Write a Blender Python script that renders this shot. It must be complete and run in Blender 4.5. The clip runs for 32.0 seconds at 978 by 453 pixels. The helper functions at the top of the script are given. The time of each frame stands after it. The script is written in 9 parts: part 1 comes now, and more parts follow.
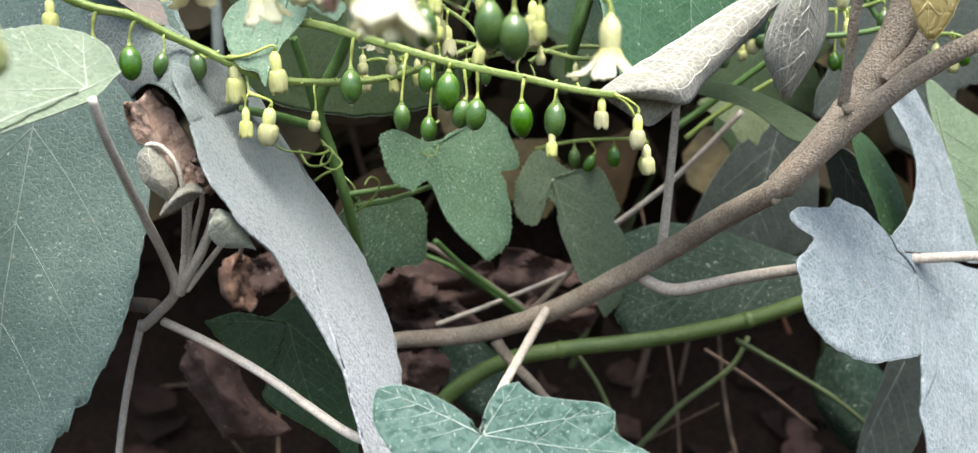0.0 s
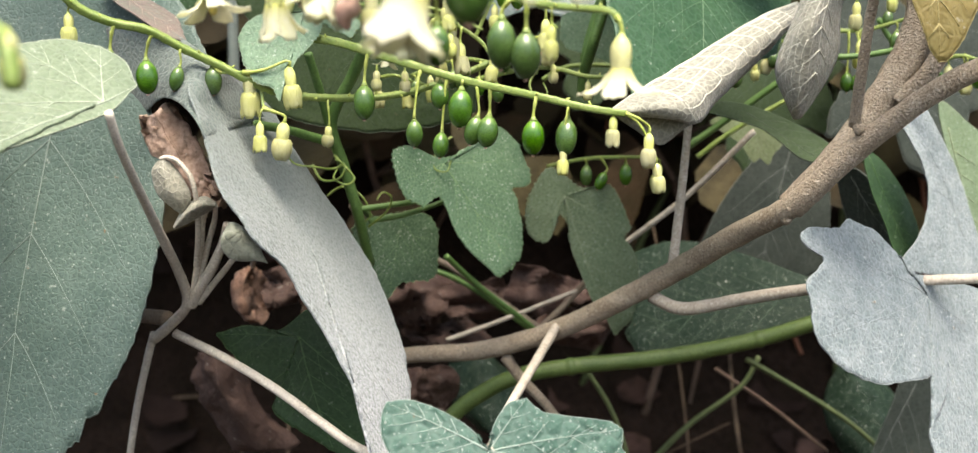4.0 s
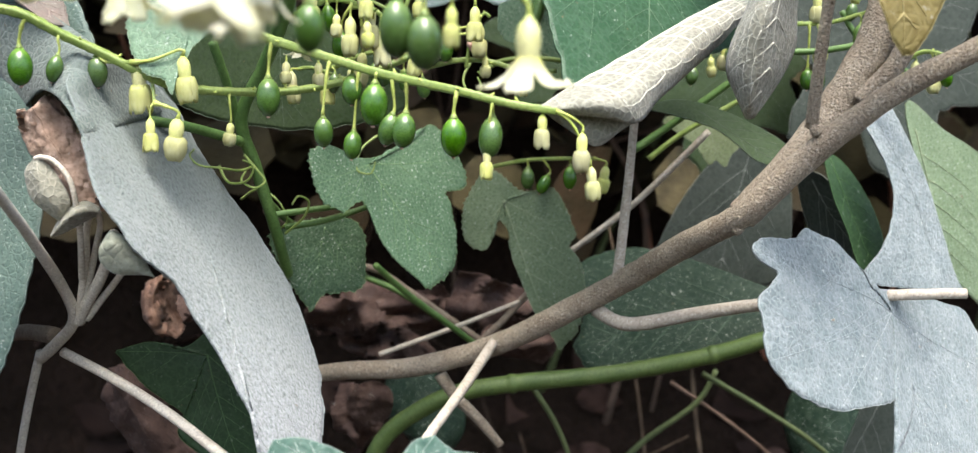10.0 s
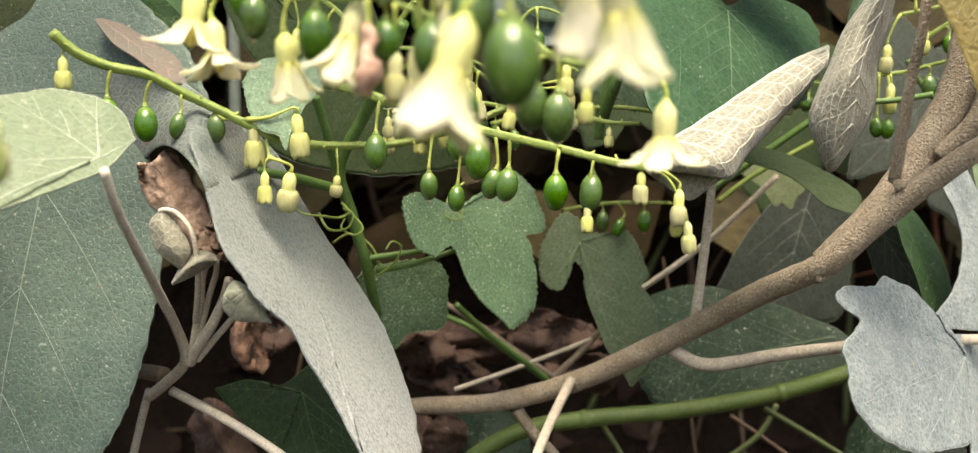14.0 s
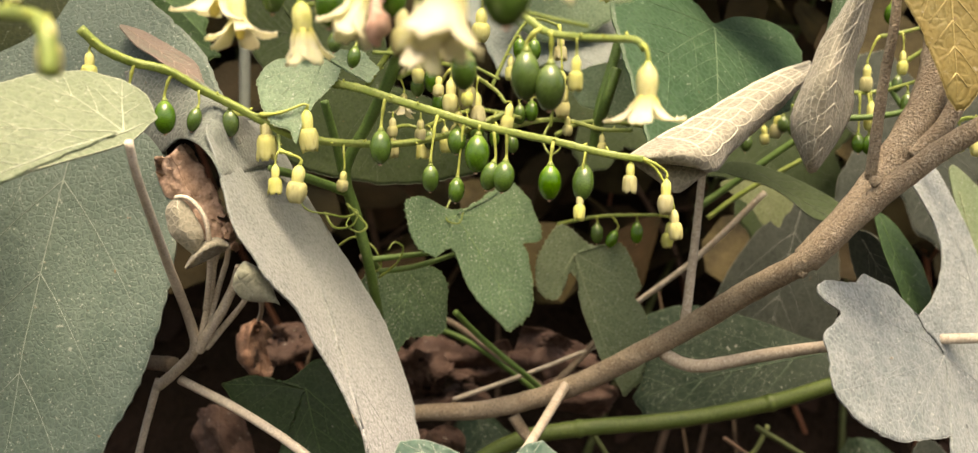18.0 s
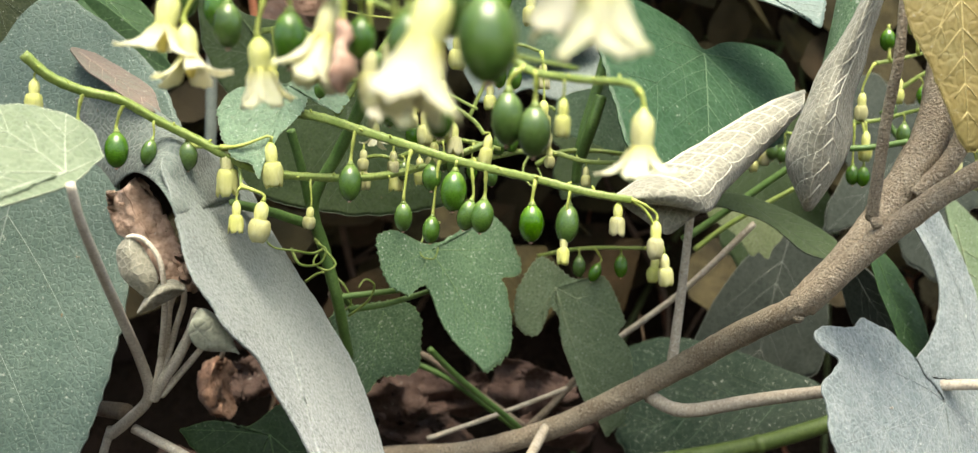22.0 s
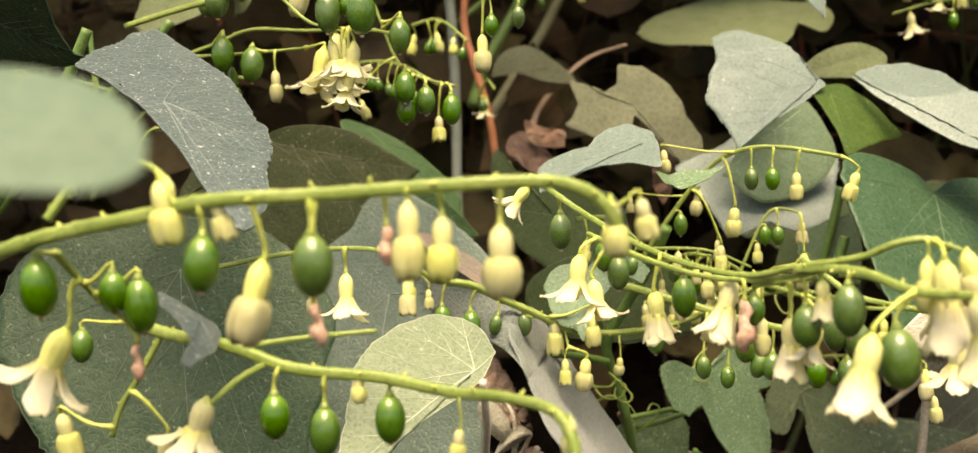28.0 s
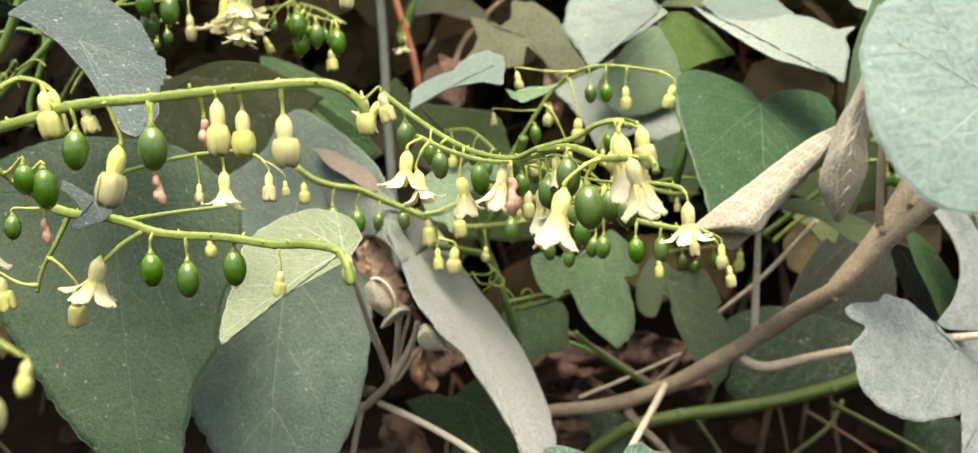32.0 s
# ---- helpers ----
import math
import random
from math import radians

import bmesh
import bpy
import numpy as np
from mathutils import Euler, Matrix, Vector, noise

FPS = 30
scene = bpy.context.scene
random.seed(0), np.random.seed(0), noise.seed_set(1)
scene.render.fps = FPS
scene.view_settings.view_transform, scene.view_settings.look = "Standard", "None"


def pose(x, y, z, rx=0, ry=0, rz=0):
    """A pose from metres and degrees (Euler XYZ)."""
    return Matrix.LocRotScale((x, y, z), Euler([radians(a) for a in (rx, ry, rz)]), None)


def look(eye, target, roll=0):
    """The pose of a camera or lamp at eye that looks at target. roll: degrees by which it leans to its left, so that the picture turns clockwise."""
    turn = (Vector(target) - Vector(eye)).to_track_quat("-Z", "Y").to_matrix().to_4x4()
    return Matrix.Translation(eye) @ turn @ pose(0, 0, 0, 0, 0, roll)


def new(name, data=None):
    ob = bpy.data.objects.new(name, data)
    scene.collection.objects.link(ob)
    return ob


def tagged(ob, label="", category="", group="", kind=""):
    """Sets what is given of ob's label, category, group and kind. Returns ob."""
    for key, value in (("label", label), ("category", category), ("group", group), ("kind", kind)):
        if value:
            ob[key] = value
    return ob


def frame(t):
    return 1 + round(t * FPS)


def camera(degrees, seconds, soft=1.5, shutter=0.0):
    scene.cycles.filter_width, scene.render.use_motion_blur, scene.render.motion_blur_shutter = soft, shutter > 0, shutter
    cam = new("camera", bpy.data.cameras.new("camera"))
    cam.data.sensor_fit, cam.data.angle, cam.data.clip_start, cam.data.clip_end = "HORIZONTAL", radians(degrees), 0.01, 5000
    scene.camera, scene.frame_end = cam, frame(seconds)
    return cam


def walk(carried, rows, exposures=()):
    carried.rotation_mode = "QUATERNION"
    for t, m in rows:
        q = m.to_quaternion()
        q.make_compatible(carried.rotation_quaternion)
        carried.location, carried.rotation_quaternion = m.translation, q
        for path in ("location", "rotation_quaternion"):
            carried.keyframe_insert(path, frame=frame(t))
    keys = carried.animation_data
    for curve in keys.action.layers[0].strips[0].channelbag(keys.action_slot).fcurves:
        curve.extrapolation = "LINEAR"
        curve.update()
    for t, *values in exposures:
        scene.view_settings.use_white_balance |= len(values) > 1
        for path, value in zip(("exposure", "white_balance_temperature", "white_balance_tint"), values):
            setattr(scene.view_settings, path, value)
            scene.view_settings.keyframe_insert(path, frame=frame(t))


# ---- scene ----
cam = camera(49.50, 32.0, soft=1.4)
cam.data.dof.use_dof, cam.data.dof.focus_distance, cam.data.dof.aperture_fstop = True, 0.33, 16.0
# seconds, eye in metres, then yaw, pitch and roll in degrees
PATH = [
    (0, 0.0000, 0.0000, 0.6000, 0.00, -8.79, 0.00),
    (0.5, 0.0017, 0.0004, 0.6012, 0.09, -8.73, -0.23),
    (1, -0.0036, -0.0042, 0.6015, 0.25, -8.65, -0.08),
    (1.5, -0.0016, -0.0048, 0.6050, 0.43, -8.51, 0.03),
    (2, -0.0006, -0.0056, 0.6069, 0.38, -8.25, 0.24),
    (2.5, 0.0002, -0.0063, 0.6069, 0.62, -8.24, 0.33),
    (4.5, 0.0007, 0.0004, 0.5993, 0.69, -7.90, 0.61),
    (5, 0.0006, 0.0014, 0.5996, 0.57, -7.92, 0.52),
    (5.5, 0.0008, 0.0023, 0.5980, 0.44, -7.86, 0.69),
    (6, 0.0021, 0.0124, 0.5996, 0.30, -7.59, 0.93),
    (6.5, 0.0053, 0.0341, 0.5968, -0.10, -7.50, 1.18),
    (7, 0.0061, 0.0374, 0.5964, -0.47, -7.68, 1.41),
    (7.5, 0.0076, 0.0376, 0.5969, -0.63, -7.72, 1.56),
    (8, 0.0115, 0.0346, 0.5986, -0.62, -7.86, 1.65),
    (8.5, 0.0142, 0.0333, 0.5989, -0.61, -7.94, 1.66),
    (9, 0.0162, 0.0340, 0.6001, -0.63, -7.98, 1.42),
    (9.5, 0.0171, 0.0341, 0.5994, -0.77, -8.09, 1.24),
    (10, 0.0165, 0.0331, 0.5993, -0.67, -8.04, 1.02),
    (10.5, 0.0199, 0.0321, 0.6037, -0.48, -8.12, 0.87),
    (11, 0.0170, 0.0332, 0.6026, -0.43, -7.93, 0.78),
    (11.5, 0.0176, 0.0331, 0.6028, -0.27, -8.02, 0.65),
    (12, 0.0173, 0.0342, 0.6029, -0.23, -7.94, 0.56),
    (12.5, 0.0161, 0.0340, 0.6005, -0.22, -7.93, 0.61),
    (13, 0.0077, 0.0303, 0.5982, -0.07, -7.85, 0.82),
    (13.5, 0.0042, 0.0257, 0.6052, 0.11, -7.57, 0.94),
    (14, -0.0065, 0.0190, 0.6101, 0.48, -7.06, 1.05),
    (14.5, -0.0121, 0.0226, 0.6093, 0.75, -6.74, 1.17),
    (16.5, -0.0076, 0.0193, 0.6046, 0.46, -6.49, 1.14),
    (17, -0.0088, 0.0039, 0.5990, 0.31, -4.13, 1.15),
    (17.5, -0.0080, 0.0015, 0.5916, 0.47, -3.42, 1.30),
    (18, -0.0047, -0.0005, 0.5875, 0.63, -3.30, 1.57),
    (18.5, -0.0017, 0.0093, 0.5817, 0.56, -3.66, 1.94),
    (19, 0.0007, 0.0194, 0.5819, 0.16, -3.52, 2.04),
    (19.5, 0.0002, 0.0273, 0.5795, 0.01, -3.73, 2.29),
    (20, -0.0008, 0.0298, 0.5810, -0.17, -3.82, 2.30),
    (20.5, -0.0015, 0.0307, 0.5829, -0.36, -3.72, 2.31),
    (21, -0.0031, 0.0309, 0.5827, -0.32, -3.55, 2.26),
    (21.5, -0.0035, 0.0296, 0.5888, -0.22, -3.50, 2.22),
    (22, -0.0056, 0.0223, 0.5972, -0.66, -2.99, 1.91),
    (22.5, -0.0070, 0.0034, 0.6183, 0.12, -2.60, 1.37),
    (23, -0.0173, -0.0192, 0.6381, 0.82, -2.00, 0.51),
    (23.5, -0.0136, -0.0448, 0.6509, 2.49, -1.65, -0.56),
    (24, -0.0139, -0.0622, 0.6662, 4.18, -0.85, -1.61),
    (24.5, 0.0089, -0.0709, 0.6754, 4.60, -0.21, -2.62),
    (26.5, -0.0165, -0.1409, 0.6405, 4.43, -0.76, -1.96),
    (27, -0.0415, -0.0909, 0.6447, 4.73, -1.24, -1.76),
    (27.5, -0.0581, -0.0652, 0.6534, 5.23, -1.88, -1.34),
    (28, -0.0618, -0.0506, 0.6509, 6.19, -2.29, -1.57),
    (28.5, -0.0637, -0.0462, 0.6533, 6.73, -2.82, -1.86),
    (29, -0.0593, -0.0449, 0.6439, 7.24, -3.15, -2.26),
    (29.5, -0.0554, -0.0491, 0.6350, 7.47, -3.65, -2.27),
    (30, -0.0504, -0.0512, 0.6351, 7.42, -4.13, -2.17),
    (30.5, -0.0377, -0.0549, 0.6349, 7.70, -4.39, -2.33),
    (31, -0.0399, -0.0680, 0.6258, 7.87, -4.63, -2.46),
    (31.5, -0.0350, -0.1100, 0.6264, 7.73, -4.90, -3.29),
    (32, 0.0021, -0.1233, 0.6370, 6.89, -5.23, -3.29),
]
# seconds, stops, kelvin, tint: the clip's own automatic exposure and white balance
EXPOSURES = [
    (0, 0.60, 6230, 10), (1.2, 0.60, 6430, 10), (2, 0.55, 7030, 11), (4.5, 0.60, 6730, 10), (6, 0.60, 6230, 10), (9, 0.60, 6330, 10), (11, 0.65, 6330, 9), (12, 0.65, 6530, 10),
    (13, 0.60, 6550, 10), (14.3, 0.50, 8200, 8), (18, 0.50, 9500, 15), (19.2, 0.65, 6500, 9), (20, 0.65, 6200, 9),
    (21.5, 0.65, 6300, 8), (22.1, 0.53, 7600, 4), (23, 0.40, 10500, 17), (24.5, 0.39, 10800, 17), (27, 0.39, 10600, 16), (28, 0.45, 9700, 12), (30, 0.45, 10500, 16), (31, 0.51, 9000, 12), (32, 0.50, 8000, 7),
]


def cam_pose(x, y, z, yaw, pitch, roll):
    return pose(x, y, z, 0, 0, yaw) @ pose(0, 0, 0, 90 + pitch, 0, 0) @ pose(0, 0, 0, 0, 0, roll)


walk(cam, [(t, cam_pose(x, y, z, yaw, pitch, roll)) for t, x, y, z, yaw, pitch, roll in PATH], EXPOSURES)

# ---- daylight under a bright, hazy sky ----
SUN_EL, SUN_AZ = 69.0, 172.0
world = bpy.data.worlds.new("sky")
scene.world = world
world.use_nodes = True
wn = world.node_tree.nodes
sky = wn.new("ShaderNodeTexSky")
sky.sky_type, sky.sun_disc = "NISHITA", False
sky.sun_elevation, sky.sun_rotation = radians(SUN_EL), radians(SUN_AZ)
sky.dust_density, sky.air_density, sky.ozone_density = 4.0, 1.0, 0.6
world.node_tree.links.new(sky.outputs[0], wn["Background"].inputs[0])
wn["Background"].inputs[1].default_value = 0.32
lamp = bpy.data.lights.new("sun", "SUN")
lamp.energy, lamp.angle, lamp.color = 5.0, radians(36), (1.0, 0.97, 0.93)
sun = new("sun", lamp)
e, a = radians(SUN_EL), radians(SUN_AZ)
toward = Vector((math.cos(e) * math.sin(a), math.cos(e) * math.cos(a), math.sin(e)))
sun.matrix_world = look(tuple(toward * 5), (0, 0, 0))


# ---- materials ----
def mix_colour(nt, fac, a, b, kind="MIX"):
    n = nt.nodes.new("ShaderNodeMix")
    n.data_type, n.blend_type = "RGBA", kind
    for k, v in ((0, fac), (6, a), (7, b)):
        if hasattr(v, "links"):
            nt.links.new(v, n.inputs[k])
        else:
            n.inputs[k].default_value = v if k == 0 else (*v, 1.0)
    return n.outputs[2]


def ramp(nt, v, lo, hi):
    n = nt.nodes.new("ShaderNodeMapRange")
    n.inputs[1].default_value, n.inputs[2].default_value = lo, hi
    nt.links.new(v, n.inputs[0])
    return n.outputs[0]


def grain(nt, where, scale, detail=3.0, rough=0.55):
    n = nt.nodes.new("ShaderNodeTexNoise")
    n.inputs["Scale"].default_value, n.inputs["Detail"].default_value, n.inputs["Roughness"].default_value = scale, detail, rough
    nt.links.new(where, n.inputs["Vector"])
    return n.outputs[0]


def start(name):
    m = bpy.data.materials.new(name)
    m.use_nodes = True
    nt = m.node_tree
    where = nt.nodes.new("ShaderNodeTexCoord").outputs["Object"]
    bsdf = nt.nodes["Principled BSDF"]
    return m, nt, where, bsdf


def bump(nt, height, strength, metres, before=None):
    n = nt.nodes.new("ShaderNodeBump")
    n.inputs["Strength"].default_value, n.inputs["Distance"].default_value = strength, metres
    nt.links.new(height, n.inputs["Height"])
    if before:
        nt.links.new(before, n.inputs["Normal"])
    return n.outputs[0]


def leaf_material(name, base, second, vein, rough=0.6, cells=260.0, relief=0.5, specks=0.15, see=0.25, sheen=0.0, patch=70.0, pucker=0.0, raised=False, crumple=0.0010, shine=0.35, tip=None, net_tone=0.32, dust=0.25, freckle=0.0):
    """A leaf blade: two tones in patches, a net of small veins, specks of dust or hair, some light through it."""
    m, nt, where, bsdf = start(name)
    tone = mix_colour(nt, ramp(nt, grain(nt, where, patch), 0.35, 0.65), base, second)
    if tip:
        # paler towards the tip, where the sky's sheen is put into the colour
        xyz = nt.nodes.new("ShaderNodeSeparateXYZ")
        nt.links.new(where, xyz.inputs[0])
        tone = mix_colour(nt, ramp(nt, xyz.outputs[0], -0.05, 0.06), tone, tip)
    fine = grain(nt, where, 900.0, 2.0)
    tone = mix_colour(nt, ramp(nt, fine, 0.42, 0.75), tone, tuple(c * 0.74 for c in base))
    # leaf to leaf difference
    info = nt.nodes.new("ShaderNodeObjectInfo")
    hsv = nt.nodes.new("ShaderNodeHueSaturation")
    nt.links.new(tone, hsv.inputs["Color"])
    vary = nt.nodes.new("ShaderNodeMapRange")
    vary.inputs[3].default_value, vary.inputs[4].default_value = 0.88, 1.12
    nt.links.new(info.outputs["Random"], vary.inputs[0])
    nt.links.new(vary.outputs[0], hsv.inputs["Value"])
    tone = hsv.outputs[0]
    net = nt.nodes.new("ShaderNodeTexVoronoi")
    net.feature = "DISTANCE_TO_EDGE"
    net.inputs["Scale"].default_value = cells
    warp = nt.nodes.new("ShaderNodeVectorMath")
    warp.operation = "MULTIPLY_ADD"
    wob = nt.nodes.new("ShaderNodeTexNoise")
    wob.inputs["Scale"].default_value = cells * 0.7
    nt.links.new(where, wob.inputs["Vector"])
    nt.links.new(wob.outputs["Color"], warp.inputs[0])
    warp.inputs[1].default_value = (1.2 / cells,) * 3
    nt.links.new(where, warp.inputs[2])
    nt.links.new(warp.outputs[0], net.inputs["Vector"])
    line = ramp(nt, net.outputs["Distance"], 0.0, 0.16)
    inv = nt.nodes.new("ShaderNodeMath")
    inv.operation, inv.inputs[0].default_value = "SUBTRACT", 1.0
    nt.links.new(line, inv.inputs[1])
    weak = nt.nodes.new("ShaderNodeMath")
    weak.operation, weak.inputs[1].default_value = "MULTIPLY", net_tone
    nt.links.new(inv.outputs[0], weak.inputs[0])
    tone = mix_colour(nt, weak.outputs[0], tone, vein)
    dots = ramp(nt, grain(nt, where, 1300.0, 1.0, 0.4), 0.68, 0.75)
    cover = nt.nodes.new("ShaderNodeMath")
    cover.operation, cover.inputs[1].default_value = "MULTIPLY", specks
    nt.links.new(dots, cover.inputs[0])
    tone = mix_colour(nt, cover.outputs[0], tone, (0.72, 0.76, 0.68))
    # coarser pale dust
    crumbs = ramp(nt, grain(nt, where, 520.0, 2.0, 0.5), 0.69, 0.74)
    sown = nt.nodes.new("ShaderNodeMath")
    sown.operation, sown.inputs[1].default_value = "MULTIPLY", dust
    nt.links.new(crumbs, sown.inputs[0])
    tone = mix_colour(nt, sown.outputs[0], tone, (0.68, 0.70, 0.62))
    if freckle:
        # dark sooty freckles, thicker in places
        where_dense = ramp(nt, grain(nt, where, 45.0, 2.0), 0.45, 0.7)
        small_dark = ramp(nt, grain(nt, where, 700.0, 2.0, 0.5), 0.60, 0.68)
        soot = nt.nodes.new("ShaderNodeMath")
        soot.operation = "MULTIPLY"
        nt.links.new(where_dense, soot.inputs[0])
        nt.links.new(small_dark, soot.inputs[1])
        part_of = nt.nodes.new("ShaderNodeMath")
        part_of.operation, part_of.inputs[1].default_value = "MULTIPLY", freckle
        nt.links.new(soot.outputs[0], part_of.inputs[0])
        tone = mix_colour(nt, part_of.outputs[0], tone, (0.06, 0.06, 0.06))
    # scattered brown blemishes
    spots = ramp(nt, grain(nt, where, 260.0, 3.0, 0.6), 0.715, 0.755)
    tone = mix_colour(nt, spots, tone, (0.16, 0.11, 0.06))
    nt.links.new(tone, bsdf.inputs["Base Color"])
    bsdf.inputs["Roughness"].default_value = rough
    bsdf.inputs["Specular IOR Level"].default_value = shine
    bsdf.inputs["Sheen Weight"].default_value, bsdf.inputs["Sheen Roughness"].default_value = sheen, 0.5
    # a pillowed blade between sunken veins, or a net of raised ones on the underside
    pillow = nt.nodes.new("ShaderNodeMapRange")
    pillow.interpolation_type = "SMOOTHSTEP"
    pillow.inputs[2].default_value = 0.42 if pucker else 0.2
    nt.links.new(net.outputs["Distance"], pillow.inputs[0])
    normal = bump(nt, inv.outputs[0] if raised else pillow.outputs[0], relief, 0.0003 + pucker)
    normal = bump(nt, fine, 0.22, 0.00018, normal)
    normal = bump(nt, grain(nt, where, patch * 1.6, 3.0), 0.5, crumple, normal)
    nt.links.new(normal, bsdf.inputs["Normal"])
    thin = nt.nodes.new("ShaderNodeBsdfTranslucent")
    nt.links.new(tone, thin.inputs["Color"])
    both = nt.nodes.new("ShaderNodeMixShader")
    both.inputs[0].default_value = see
    nt.links.new(bsdf.outputs[0], both.inputs[1])
    nt.links.new(thin.outputs[0], both.inputs[2])
    nt.links.new(both.outputs[0], nt.nodes["Material Output"].inputs["Surface"])
    return m


def solid(name, base, second, rough=0.5, scale=200.0, fine=1200.0, relief=0.4, depth=0.0004, glow_through=0.0, coat=0.0, dots=None, stretch=None, shine=0.4, thin=0.0, pits=0.6, low=None, vary=0.0):
    """Stems, bark, berries, petals and soil: two tones and fine relief."""
    m, nt, where, bsdf = start(name)
    if stretch:
        mp = nt.nodes.new("ShaderNodeMapping")
        mp.inputs["Scale"].default_value = stretch
        nt.links.new(where, mp.inputs["Vector"])
        where = mp.outputs[0]
    tone = mix_colour(nt, ramp(nt, grain(nt, where, scale), 0.35, 0.65), base, second)
    small = grain(nt, where, fine, 2.0)
    tone = mix_colour(nt, ramp(nt, small, 0.45, 0.8), tone, tuple(c * pits for c in base))
    if low:
        # another tone from one height of the piece to another
        xyz = nt.nodes.new("ShaderNodeSeparateXYZ")
        nt.links.new(where, xyz.inputs[0])
        tone = mix_colour(nt, ramp(nt, xyz.outputs[2], low[0], low[1]), tone, low[2])
    if vary:
        info = nt.nodes.new("ShaderNodeObjectInfo")
        hsv = nt.nodes.new("ShaderNodeHueSaturation")
        nt.links.new(tone, hsv.inputs["Color"])
        for socket, span in (("Value", vary), ("Saturation", vary * 1.6), ("Hue", vary * 0.08)):
            spread = nt.nodes.new("ShaderNodeMapRange")
            spread.inputs[3].default_value, spread.inputs[4].default_value = (0.5 if socket == "Hue" else 1.0) - span, (0.5 if socket == "Hue" else 1.0) + span
            nt.links.new(info.outputs["Random"], spread.inputs[0])
            nt.links.new(spread.outputs[0], hsv.inputs[socket])
        tone = hsv.outputs[0]
    if dots:
        tone = mix_colour(nt, ramp(nt, grain(nt, where, fine * 0.8, 1.0), 0.6, 0.68), tone, dots)
    nt.links.new(tone, bsdf.inputs["Base Color"])
    bsdf.inputs["Roughness"].default_value, bsdf.inputs["Coat Weight"].default_value = rough, coat
    bsdf.inputs["Coat Roughness"].default_value, bsdf.inputs["Specular IOR Level"].default_value = 0.25, shine
    if glow_through:
        bsdf.inputs["Subsurface Weight"].default_value = glow_through
        bsdf.inputs["Subsurface Radius"].default_value = (0.002, 0.002, 0.0008)
    nt.links.new(bump(nt, small, relief, depth), bsdf.inputs["Normal"])
    if thin:
        through_it = nt.nodes.new("ShaderNodeBsdfTranslucent")
        nt.links.new(tone, through_it.inputs["Color"])
        both = nt.nodes.new("ShaderNodeMixShader")
        both.inputs[0].default_value = thin
        nt.links.new(bsdf.outputs[0], both.inputs[1])
        nt.links.new(through_it.outputs[0], both.inputs[2])
        nt.links.new(both.outputs[0], nt.nodes["Material Output"].inputs["Surface"])
    return m


